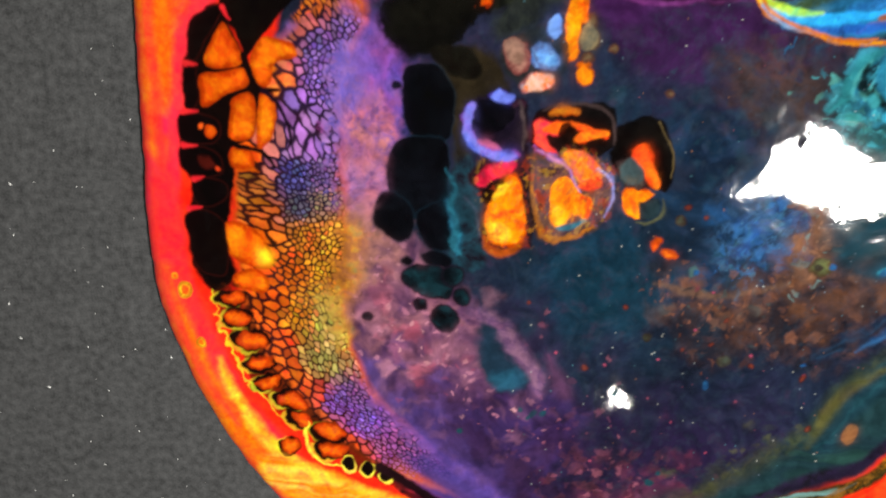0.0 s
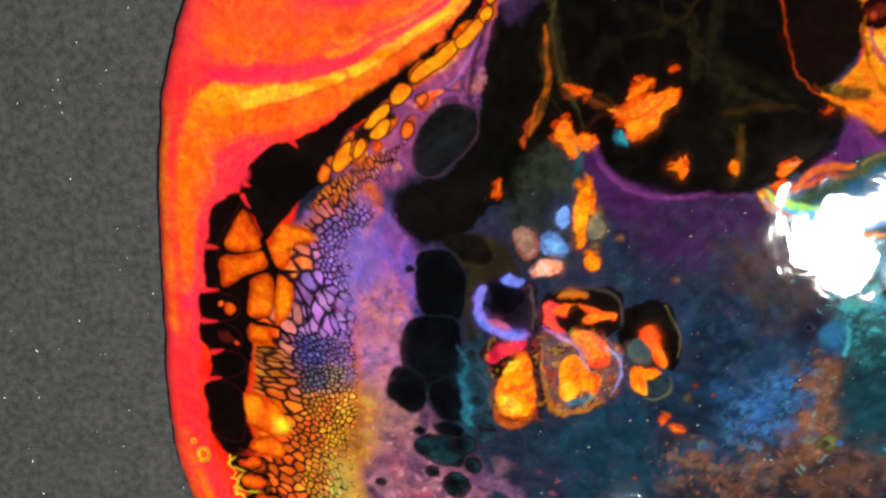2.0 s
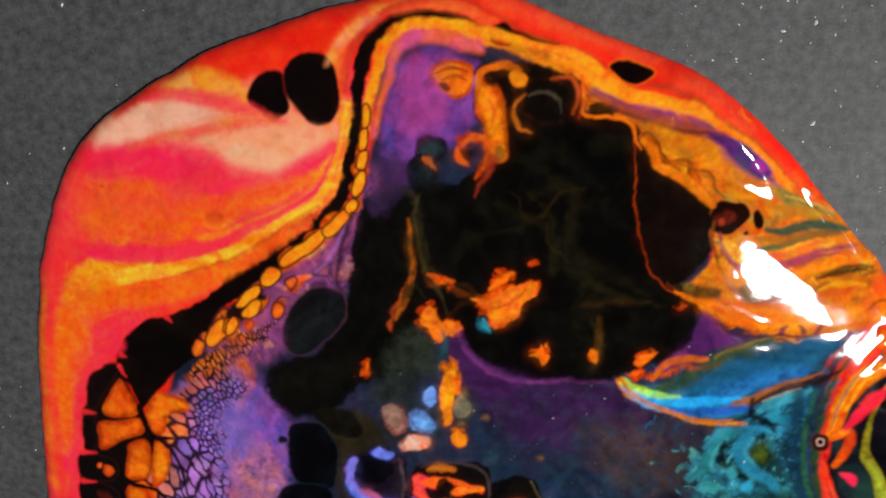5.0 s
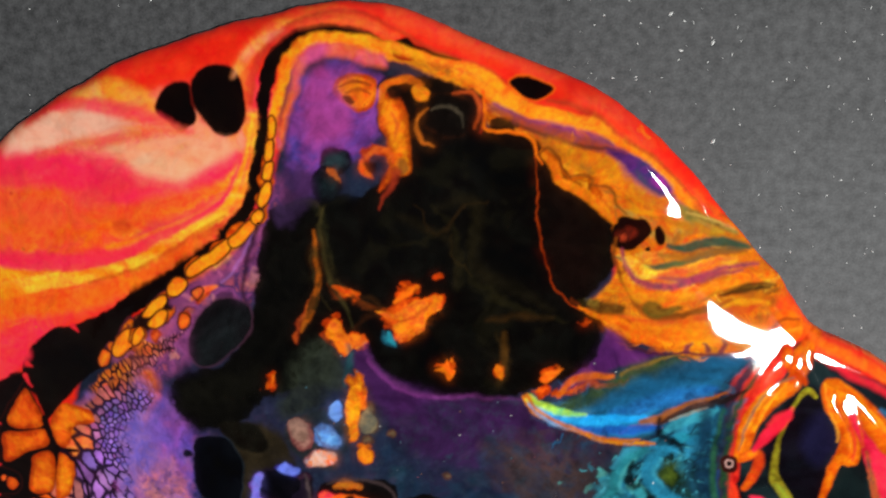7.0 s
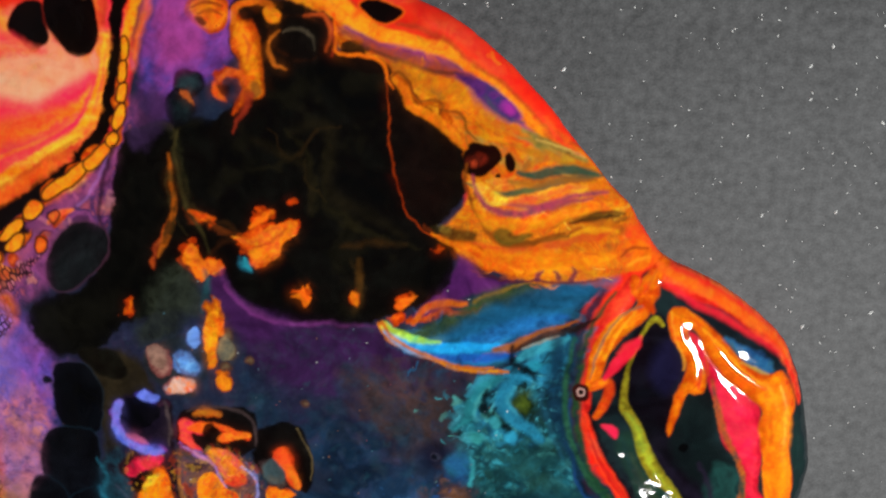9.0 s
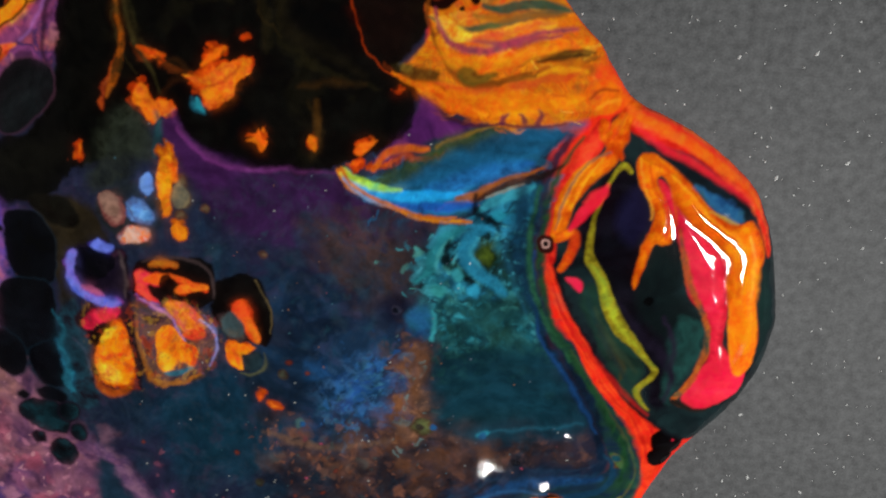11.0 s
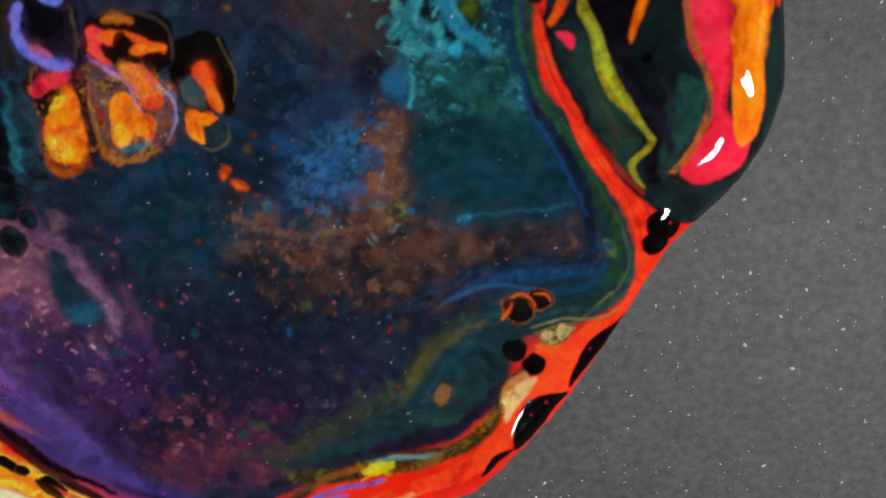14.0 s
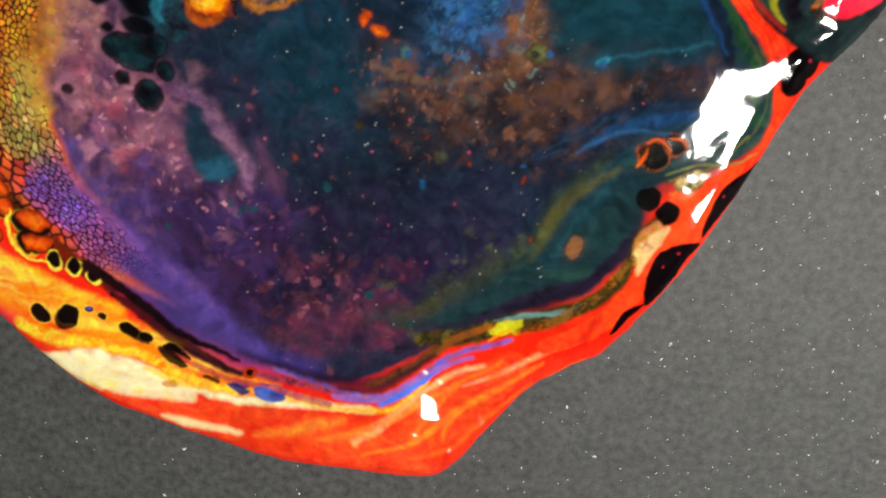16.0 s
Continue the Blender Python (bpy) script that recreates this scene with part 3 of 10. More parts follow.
scatter([(50.2, -9.8), (58.6, -13.9), (65.7, -14.6), (75.2, -12.6)], 3.5, 120, 0.45, ["#7a4c38", "#8e5a44", "#1c1c24", "#6a4a3c", "#3a4a4c"], 0.5, 0.5, 1.2, 0, 46)
scatter([(63.2, -6.4), (67.7, 1.0), (72.1, 8.1), (74.3, 11.6)], 3.0, 120, 0.4, ["#24549c", "#3068a8", "#1c3a5a", "#3a7090"], 0.5, 0.35, 1.3, -40, 47)
scatter([(75.0, -7.8), (80.5, -1.5), (81.3, 6.6), (79.8, 13.1)], 2.6, 110, 0.4, ["#7a5440", "#8a6048", "#4a3428", "#6a8a8a"], 0.5, 0.45, 1.2, 0, 48)
# mauve and violet west
lay(area([(-22.6, 51.8), (-12.3, 45.1), (-7.8, 32.6), (-11.6, 22), (-17.5, 29.1), (-23.4, 35), (-26.6, 43)], 2, 0.6), ["#5a46b0", "#8a4aa8", "#6a50b8"], 3, MID)
lay(area([(-27.1, 32.7), (-17.4, 33.8), (-10.3, 25.6), (-11.8, 13.4), (-15.9, 2), (-20.9, 4.5), (-25.4, 17.1)], 2, 0.5), ["#a85a80", "#c06a78", "#8a5a98", "#c87a80"], 3, FINE, op=0.95)
lay(area([(-27.9, 17), (-17.8, 19.5), (-11.8, 14.6), (-14.5, 4.5), (-23.5, 1.9)], 2, 0.5), ["#8a6494", "#a0689a", "#7a5c90"], 3, FINE, op=0.8)
lay(area([(-24.7, 4.5), (-14.5, 7.1), (-5.8, -1.8), (4.4, -13.6), (12.3, -27.3), (12.6, -41.7), (-3.5, -39.2), (-19.7, -35.2), (-25.9, -22.5), (-27.9, -8.7)], 2.5, 0.5), ["#764862", "#5a3858", "#8e5a66", "#623e5e"], 4, MID)
lay(area([(-23.3, 7), (-17, 8.4), (-12.1, 2), (-11, -5.8), (-18.9, -11.3), (-25.2, -6)], 2, 0.5), ["#b07868", "#a87068"], 3, op=0.7)
lay(area([(-24.9, -31), (-8.9, -35), (9.9, -41.8), (15.7, -59.9), (13.2, -75.9), (-3.7, -63.7), (-17.4, -50.1)], 2.5, 0.5), ["#3c3068", "#4a3872", "#4c3460"], 5, MID, op=0.95)
lay(area([(-11.3, -34.1), (3.3, -25.3), (15.6, -32), (30.5, -38.6), (30.3, -52), (19.3, -70), (6.4, -61.2), (-8.3, -44.4)], 3, 0.5), ["#2a1e42", "#382454", "#40264a"], 6, MID, op=0.85)
lay(ribbon([(-25.3, -38.6), (-15.5, -48.2), (-4.3, -57.9), (8.6, -67.8), (21.8, -75.1), (37.9, -78)], [7, 10, 11, 10, 7, 3]), ["#322866", "#3e327c", "#46326a"], 3, MID, op=0.95)
MV = area([(-23.3, 7), (-10.7, 4.6), (4.4, -13.6), (20.4, -35.7), (15.5, -53.7), (-3.6, -45.2), (-22.3, -33.8), (-26.7, -11.4)], 3, 0.5, 5)
fade(MV, ["#4e2c58", "#2c2040"], FINE, 0.45, 1.0, 3, 0.55)
fade(MV, ["#94607a", "#845470"], field(3.5, 3, 1, 1.5), 0.5, 1.0, 3, 0.5)

WEST = area([(-25.3, 45.2), (-11.1, 45.1), (-9.9, 17.1), (-12.1, 2), (-22.3, 0.6), (-25.1, 23.2)], 2, 0.6, 4)
fade(WEST, ["#54387a", "#3a2a60"], TINY, 0.5, 1.0, 3, 0.55)
scatter([(-21.2, 29.1), (-16.5, 23.2), (-19.2, 17.1), (-16.9, 9.6)], 4.5, 110, 0.8, ["#c06a78", "#d07a84", "#a85a80", "#b86a6a"], 0.7, 0.32, 1, 0, 13)
scatter([(-19.4, 45.2), (-14.8, 38.4), (-17.4, 32.6)], 4.5, 60, 1.2, ["#5a4a9c", "#6a50a8", "#a05090"], 0.9, 0.35, 1, 0, 14)
scatter([(-17.2, -0.7), (-11.1, -13.9), (-3.4, -24.8), (-11.4, -27.8)], 7.0, 120, 1.1, ["#a86a80", "#b87a8c", "#905878", "#985a72"], 0.9, 0.24, 1, 0, 15)
scatter([(-19, -16.8), (-11.3, -22.2), (-3.5, -33.4), (7.2, -38.9)], 8.0, 110, 1.0, ["#3a2448", "#2c1c3a", "#4a2c54"], 0.8, 0.4, 1, 0, 16)
scatter([(-19.4, -28), (-6.2, -39.3), (6, -50.9)], 6.0, 60, 1.6, ["#4a3a7c", "#5a4488", "#3c2c60"], 1.0, 0.35, 1, 0, 17)
scatter([(31.4, -64.6), (43.3, -64.9), (56.3, -60.8), (48.4, -57.3)], 6.0, 110, 0.8, ["#6a2c44", "#7c344a", "#50263e", "#2a1830"], 0.8, 0.36, 1, 0, 18)
scatter([(58.9, -62), (69, -56.9), (78.6, -49.1)], 5.0, 60, 0.8, ["#3e4628", "#5a5830", "#2c3a34"], 0.7, 0.35, 1, 0, 19)
PLUM = area([(-11.6, -40.5), (0.4, -34.5), (16.7, -38.3), (28, -45.1), (35.6, -55.1), (27.6, -66.7), (15.8, -65), (3.1, -53.8)], 3, 0.5, 5)
fade(PLUM, ["#241630", "#2e1a34"], field(6, 4), 0.25, 0.8, 4, 0.6)
fade(area([(22.6, -56.2), (35.6, -49.7), (53.5, -53.5), (53.8, -64.4), (38.2, -68.6), (25, -68.4)], 2, 0.5, 5), ["#4a2232", "#6a3238", "#2a1624"], FINE, 0.4, 0.9, 4, 0.55)
scatter([(-18.2, -15), (-10, -21.6), (-1.6, -25.9), (-8.3, -31.3)], 6.0, 90, 0.9, ["#3a2038", "#b0586c", "#5a3050", "#2c1c30", "#a84a60"], 0.7, 0.45, 1, 0, 41)
scatter([(5.8, -27.8), (16.5, -44.7), (28, -43.8), (33.1, -37)], 6.0, 70, 0.6, ["#14101c", "#5a3450", "#241a2c"], 0.6, 0.4, 1, 0, 42)
scatter([(-17, -5), (-10, -18), (0, -28), (10, -40)], 7.0, 160, 0.35, ["#d08aa0", "#c07890", "#e0a0a8", "#3a2038", "#2c1a30"], 0.5, 0.5, 1.2, 0, 44)
scatter([(20, -30), (30, -45), (45, -60), (30, -62)], 8.0, 120, 0.4, ["#8a4a60", "#a05a6c", "#1c1424", "#6a3a54"], 0.5, 0.45, 1.2, 0, 45)
# pale lilac wisp with a teal pool inside it
lay(ribbon([(6.3, -15), (10.9, -17.6), (16.2, -24.4), (20.9, -31.4), (21.7, -35.7)], [2, 5, 5, 4, 2]), ["#7e5274", "#64446a", "#8e6480"], 1.6, FINE, op=0.9)
lay(area([(7.7, -19), (10.9, -18.3), (15.6, -25.8), (19.7, -32.8), (15.1, -35.1), (10.4, -31.6), (7.7, -24.6)], 0.8, 0.3), ["#16222e", "#1c3448"], 1.2, MID)
lay(area([(11.1, -30.2), (17, -29.3), (19, -32.8), (14.5, -35.1), (11.4, -33.3)], 0.6, 0.4), ["#1c4058", "#24566e"], 1.2, FINE)
lay(ribbon([(24.7, -27), (26.9, -34.1), (28.3, -35.5)], [2, 4, 2]), ["#5c3858"], 1.8, FINE, op=0.7)
dots([(19.9, -41.5), (23.2, -40.7), (17.9, -39.4), (39.3, -33.8)], 1.1, ["#0e2a34", "#164450"], "dark_speck", lift=-0.05)

# ----- black band, beads and cell net of the west -----
BAND = [(36.5, 121.2), (29.2, 123.6), (24.4, 124.9), (17.9, 124.8), (13, 122.5), (9.7, 117.8), (8.3, 111.4), (7.4, 104.2), (6, 96.8), (2.5, 90), (-4.6, 84.7), (-11.8, 78.4), (-19.1, 72)]
lay(ribbon(BAND, [0.5, 1.2, 1.8, 2, 2.6, 2.6, 2.4, 2.4, 3.2, 4.5, 5.5, 6, 6.5], 0.5, 0.2), ["#060404", "#0c0706"], 0.3, None, "black_band", "black paint band winding inside the red rim", -0.12)
lay(area([(-46.4, 53.8), (-43.5, 58.6), (-38.9, 62), (-34.6, 62.8), (-23.2, 68.6), (-16.4, 74.2), (-9.8, 75), (-16.5, 68.6), (-23.4, 63.6), (-28.7, 59.4), (-27.2, 55.6), (-31.7, 51.7), (-35.4, 48.2), (-39.1, 43.8), (-41.8, 40.7), (-43.9, 45.5), (-46.3, 49)], 0.4, 0.15), ["#070404", "#0d0806"], 0.35, None, "black_band", "", -0.12)
for pts, ws, cols, nm in (([(-34.4, 68.1), (-24.1, 73.2), (-15.1, 78.5), (-7.6, 83.1), (-0.2, 88.8), (3.8, 94.9)], [3, 6, 6, 6, 5, 2], ["#f4701e", "#f0602a", "#f47a20"], "orange_run"), ([(-31.5, 74.4), (-19.3, 79.4), (-10, 84.5), (-1.4, 89), (3.6, 94.9), (5.2, 101.8), (5.8, 105.8)], [2, 6, 6, 5, 4, 3, 2], ["#f03a4a", "#f24838", "#f0503a"], ""), ([(-34.1, 72.8), (-26.5, 74.6), (-19.3, 78.1), (-11.8, 82.4), (-3.1, 86.8), (2.3, 91.2), (4.6, 96.1), (5.7, 102.4), (6, 107.5)], [1.5, 3.4, 2.6, 2.8, 2.6, 2.2, 1.8, 1.6, 1], ["#fba41e", "#fbbc2c", "#fa921c"], "yellow_run"), ([(-23.3, 85.6), (-16.4, 88.2), (-9, 89.7), (-1.7, 92.8), (2.2, 97.4), (4.5, 103.5), (5.1, 107.4)], [0.4, 1.1, 1.3, 1.5, 1.5, 1.2, 0.8], ["#fbae2a", "#fa941e"], "yellow_run"), ([(-19.8, 82.4), (-11.7, 84.8), (-3.8, 88.6), (1.4, 92.8), (3.9, 98.4)], [0.5, 1.4, 1.8, 1.6, 0.8], ["#e8324e", "#ea3c4a"], ""), ([(-32.9, 90.2), (-26.7, 91), (-19.2, 94.2), (-10.7, 95.6)], [2, 5, 5, 2], ["#ee3a50", "#f04a4a"], "")):
    lay(ribbon(pts, ws, 0.9, 0.4), cols, 0.9 if nm else 1.6, FLOW, nm, "orange and yellow paint fold along the black band", 0.08, op=0.85) if nm else lay(ribbon(pts, ws, 0.9, 0.4), cols, 1.8, FLOW, op=0.7)
lay(ribbon([(-28.6, 60.5), (-23.2, 66.6), (-15.3, 72.4), (-6.2, 78.3), (0.8, 84.6), (5.2, 91.5), (6.5, 98.9), (7.9, 106.4)], [6, 4.4, 3.6, 3.4, 3.2, 2.6, 2.2, 2], 0.5, 0.3), ["#070404", "#0d0806"], 0.35, None, "black_band", "", -0.12)
# inner glow along the band: orange and pale orange layer
lay(ribbon([(38.1, 119.9), (31.7, 121.3), (24.4, 123.1), (17.9, 123), (14.2, 121), (12.1, 116.3), (10.6, 109.9), (9.5, 104.2), (8.6, 98.5), (7.6, 91.8)], [2.5, 2.8, 2.5, 2.2, 2.4, 2.2, 1.8, 1.6, 1.4, 1], 0.4, 0.2), ["#fa9a22", "#fbb030", "#f5801e"], 0.5, FINE, "yellow_run", "", 0.1)
lay(ribbon([(31.7, 119), (24.4, 120.8), (18.7, 120.7), (15.4, 118.7), (14.2, 113.9), (12.4, 107.5), (11.1, 101.8)], [2, 3, 2.5, 2.2, 2, 1.6, 1]), ["#f2701e", "#e8603a", "#d8508a"], 0.9, MID)
for q, rx, ry, tn in zip([(9, 102.6), (8.4, 98.5), (7.7, 94.3), (6.9, 91), (5.8, 87.1), (1.9, 84), (-2.1, 80), (-6.6, 76.4)], (1.0, 1.0, 1.3, 1.3, 1.1, 3.0, 3.2, 3.0), (1.7, 1.9, 2.2, 1.6, 1.4, 1.7, 2.2, 2.2), (0, 0, 0, 0, 0, -38, -38, -38)):
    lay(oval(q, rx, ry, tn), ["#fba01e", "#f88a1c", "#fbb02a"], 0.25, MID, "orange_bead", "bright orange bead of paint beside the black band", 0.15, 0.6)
# mauve ground with orange beads below the band
lay(area([(-27.1, 57.8), (-20.1, 61.1), (-11.6, 66.9), (-4.9, 71.8), (-4.1, 63.6), (-9.2, 57.8), (-12.7, 53.6), (-20.4, 53.5), (-25.5, 54.4)], 0.5, 0.3), ["#a84a70", "#8a4878", "#c05a5a"], 1.4, FINE)
for q, rx, ry, tn in zip([(-14.9, 69), (-13.7, 66.1), (-9.4, 72.2), (-8.7, 65.9), (-18.8, 64.1), (-22.7, 61.6), (-24.1, 58.6), (-20.2, 58.2), (-17.7, 57.8), (-15.6, 56.3), (-28.5, 55.6), (-26.2, 58.4), (-12.6, 58.6)], (3.0, 2.2, 2.6, 1.8, 1.3, 3.4, 3.0, 2.2, 1.6, 1.2, .7, 1.2, 1), (1.2, 1.2, 1.4, 1.6, 1.8, 1.8, 1.6, 1.5, 1.8, .8, .7, 1.4, .8), (-45, -45, -45, -60, -70, -50, -20, -10, 30, 0, 0, 60, 0)):
    lay(oval(q, rx * 1.18, ry * 1.25, tn), ["#3a1426", "#5a2020"], 0.3)
    lay(oval(q, rx, ry, tn), ["#fa8a1e", "#fba028", "#e87a58"], 0.25, MID, "orange_bead", "", 0.15, 0.6)

lay(ribbon([(12.5, 94), (9.4, 85.8), (5.8, 77.4), (-0.4, 70), (-9.2, 61), (-18.3, 53)], [4, 6, 7, 8, 8, 6], 0.6, 0.3), ["#6a3468", "#8a4078", "#4a2a5a", "#a84a60"], 1.6, FINE, op=0.9)
lay(ribbon([(-25, 57.6), (-17.7, 64.8), (-9.9, 71.3), (-1.7, 78.3), (4.5, 84.5), (7.5, 89.3)], [3, 3.5, 3.5, 3.5, 3, 1.5], 0.5, 0.3), ["#0e0606", "#24100e", "#0a0505"], 0.5, FINE)
scatter([(-21.1, 59), (-13.4, 61.9), (-3.3, 68.5), (3, 74.9), (4.4, 79.7)], 3.0, 30, 0.7, ["#c06a80", "#d88a7a", "#3a1c34", "#8a4a70", "#2a1424"], 0.5, 0.6, 1.2, 0, 43)
for k, pts in enumerate(([(-9.2, 73.4), (-6.4, 76.9), (-1.6, 80.7), (2.7, 83.8), (4.5, 85.9), (5.2, 84.3), (3.2, 81.8), (0.5, 78.4), (-3.6, 75.3), (-7, 73.5)], [(-13.3, 70.9), (-11.4, 73.3), (-9.2, 74.1), (-8.5, 72.5), (-10.3, 70.7), (-12.9, 69.3)], [(-18.9, 66.6), (-16.6, 68.9), (-14.1, 70), (-13.6, 68.3), (-15.7, 66.2), (-18, 65.3)], [(-26.5, 57.2), (-25, 61.1), (-21.5, 62.7), (-18.9, 62.1), (-19.8, 59.7), (-22.9, 58.4), (-25.5, 56.8)], [(6.5, 88.5), (7.8, 91), (8.6, 89.1), (7.7, 86.7), (6.2, 86.2)], [(7.8, 93), (8.3, 97.6), (9.9, 100.2), (10, 96.3), (9, 92.1)], [(-11.3, 64.7), (-10, 66.8), (-8.5, 66.1), (-9.1, 64.1), (-10.6, 63.3)], [(-18.2, 61.4), (-16.6, 63), (-15.4, 61.8), (-16.8, 60)], [(-7.9, 69.6), (-5.6, 71.8), (-3.1, 72.7), (-4.2, 70.5), (-6.7, 68.4)])):
    lay(area(pts, 0.5, 0.3), ["#f8a41c", "#f88a1a", "#fbbc34"] if k < 6 else ["#f08030", "#e86a4a", "#f8a040"], 0.3, FINE, "orange_bead", "", 0.15, 0.6)
# finer currents in the great lobe
stroke([(-34.2, 111.7), (-29.4, 112.5), (-24.6, 112.1), (-19.8, 111.1), (-16.9, 110.3)], [1.5, 3.6, 3.6, 2.4, 0.8], ["#f2a04e", "#f0b45c", "#f08a4a"], 1.6, 0.8, MID)
patch([(-45.9, 101.8), (-40.8, 105.4), (-34.5, 107.8), (-27.2, 108.7), (-21.8, 107.0), (-25.0, 103.9), (-32.4, 102.1), (-39.9, 99.8), (-46.2, 98.3)], ["#f0b098", "#f2c0a4", "#f0906e"], 1.6, 0.6, MID)
patch([(-26.3, 102.3), (-17.7, 104.8), (-8.2, 103.9), (1.3, 103.0), (3.6, 101.0), (-2.5, 97.3), (-11.0, 94.3), (-18.2, 93.9), (-22.4, 96.6)], ["#f08a64", "#f0a078", "#ee7a58"], 1.6, 0.75, MID)
patch([(-20.7, 98.0), (-15.5, 100.2), (-9.6, 98.3), (-4.9, 97.0), (-7.3, 94.6), (-13.4, 93.5), (-18.7, 93.6)], ["#f0c090", "#f2aa80", "#eeb890"], 1.2, 0.75)
stroke([(-47.7, 94.7), (-36.5, 96.2), (-26.7, 95.7), (-18.3, 92.2), (-9.8, 92.2), (-3.7, 95.4), (2.4, 99.8)], [6, 8, 9, 7, 5, 4, 2], ["#fb2150", "#fa2a48"], 1.4, 0.8, FLOW)
stroke([(-48.5, 85.3), (-41.1, 83.1), (-29.7, 85.3), (-21.0, 86.8), (-11.1, 90.1), (-2.6, 93.3)], [5, 6, 6, 5, 4, 1.5], ["#fa5e22", "#fb6c22", "#f8502a"], 1.4, 0.8, MID)
stroke([(-26.1, 80.0), (-20.7, 81.2), (-13.8, 83.8), (-6.4, 87.3), (-0.8, 91.6)], [1.6, 1.6, 1.2, 0.9, 0.5], ["#fba028", "#fa8a24"], 0.6, 0.85)
stroke([(-49.2, 76.5), (-39.1, 76.3), (-30.2, 76.7), (-22.0, 79.2), (-13.8, 82.8), (-6.4, 86.7), (0.4, 92.2), (3.5, 99.8)], [3.5, 3.8, 3.6, 2.6, 2, 1.6, 1.2, 0.6], ["#fb2050", "#fa2c44"], 0.7, 0.85, FLOW)
stroke([(-49.7, 69.5), (-41.9, 71.5), (-33.0, 73.1), (-24.1, 75.7), (-16.5, 78.9), (-8.9, 83.2), (-2.2, 86.8), (1.6, 92.6), (4.1, 99.8), (5.6, 107.8)], [4, 3.6, 2.6, 2.2, 2, 1.8, 1.6, 1.3, 0.9, 0.4], ["#fbac22", "#fcbc30", "#fa981e"], 0.45, 0.9, FLOW)
stroke([(-30.5, 72.2), (-21.6, 75.0), (-12.7, 79.5), (-5.3, 84.3), (-0.3, 87.6)], [0.6, 1, 1, 0.9, 0.4], ["#a8481a", "#c85a1c"], 0.4, 0.55)
stroke([(-50.0, 65.4), (-39.7, 67.4), (-29.4, 69.4), (-20.4, 73.5), (-11.6, 78.6), (-4.1, 83.8)], [4, 5, 4, 3, 2.4, 1], ["#fb6a20", "#fa7a24"], 1.2, 0.75, FLOW)
stroke([(-7.1, 82.3), (-4.1, 83.9), (-1.0, 85.9)], [0.8, 1.8, 0.8], ["#b83a1c", "#d8501c"], 0.6, 0.75)
patch([(-24.8, 84.9), (-22.9, 86.1), (-20.9, 84.8), (-22.2, 82.8), (-24.4, 83.2)], ["#e0481a", "#c83a18"], 0.9, 0.7)
stroke([(2.0, 115.6), (4.0, 118.9), (7.5, 122.0), (12.1, 124.5)], [0.6, 1.6, 2, 1], ["#f0a070", "#ee8a5a"], 0.9, 0.75)
stroke([(4.7, 111.2), (6.2, 116.8), (9.5, 121.6), (14.4, 125.4), (20.1, 127.4), (25.7, 127.7), (31.3, 125.6)], [0.8, 1.2, 1.4, 1.4, 1.2, 1, 0.5], ["#e83a28", "#c8341e"], 0.7, 0.7)
stroke([(13.3, 126.1), (20.1, 128.3), (26.8, 128.4), (33.6, 125.7), (40.3, 121.9), (47.1, 119.9), (53.8, 117.0), (58.3, 114.7)], [0.5, 0.8, 0.8, 0.8, 0.8, 0.7, 0.6, 0.3], ["#a83018", "#b84020"], 0.5, 0.7)
stroke([(15.5, 125.4), (22.3, 126.8), (29.1, 125.6), (34.7, 123.3)], [0.8, 1.8, 1.8, 0.8], ["#f05a34", "#f27048"], 0.9, 0.6)
stroke([(-39.3, 108.2), (-32.0, 109.3), (-24.8, 108.7), (-17.6, 108.0), (-10.5, 105.4)], [1, 2.6, 3, 3, 1], ["#f6403c", "#f8304a"], 1.0, 0.75)
stroke([(-40.0, 98.7), (-31.3, 101.0), (-22.7, 102.8), (-15.4, 104.4), (-7.0, 104.6)], [1, 2, 2.4, 2.6, 1], ["#f45a48", "#f26a50"], 1.1, 0.7)
stroke([(-42.0, 105.6), (-30.4, 115.0), (-18.2, 119.9), (-6.3, 124.2), (5.3, 127.2), (15.6, 129.5)], [2, 4, 4, 4, 3.6, 2], ["#f2241a", "#f4301c"], 1.2, 0.8)
stroke([(-49.9, 96.9), (-54.9, 87.5), (-57.8, 76.7), (-60.0, 66.7), (-61.6, 56.4)], [4, 5, 4.5, 3.5, 2], ["#fa2638", "#fb2e30"], 1.2, 0.85)
stroke([(-46.0, 55.5), (-50.6, 51.5), (-55.7, 43.4), (-57.7, 35.2), (-59.4, 24.0), (-60.9, 12.4)], [3, 4, 3.6, 3.2, 3, 2.4], ["#fb2848", "#fb3040"], 1.0, 0.8)
stroke([(-57.4, 62.9), (-59.1, 52.6), (-59.6, 41.9), (-61.1, 29.5)], [2, 4, 3.6, 1.6], ["#fa6a1c", "#fb8020"], 1.2, 0.7)
stroke([(-60.9, 59.0), (-62.4, 48.5), (-62.5, 37.8), (-62.7, 26.7), (-63.1, 15.2)], [1.5, 2.4, 2.4, 2.4, 1.5], ["#fa3030", "#fa4028"], 1.0, 0.75)
stroke([(-62.4, 23.1), (-62.8, 13.1), (-62.4, 4.0), (-61.4, -6.6), (-58.7, -17.0), (-54.9, -28.9)], [2.4, 4.6, 5.4, 5.4, 4, 2], ["#fc2838", "#fb3230"], 1.4, 0.8)
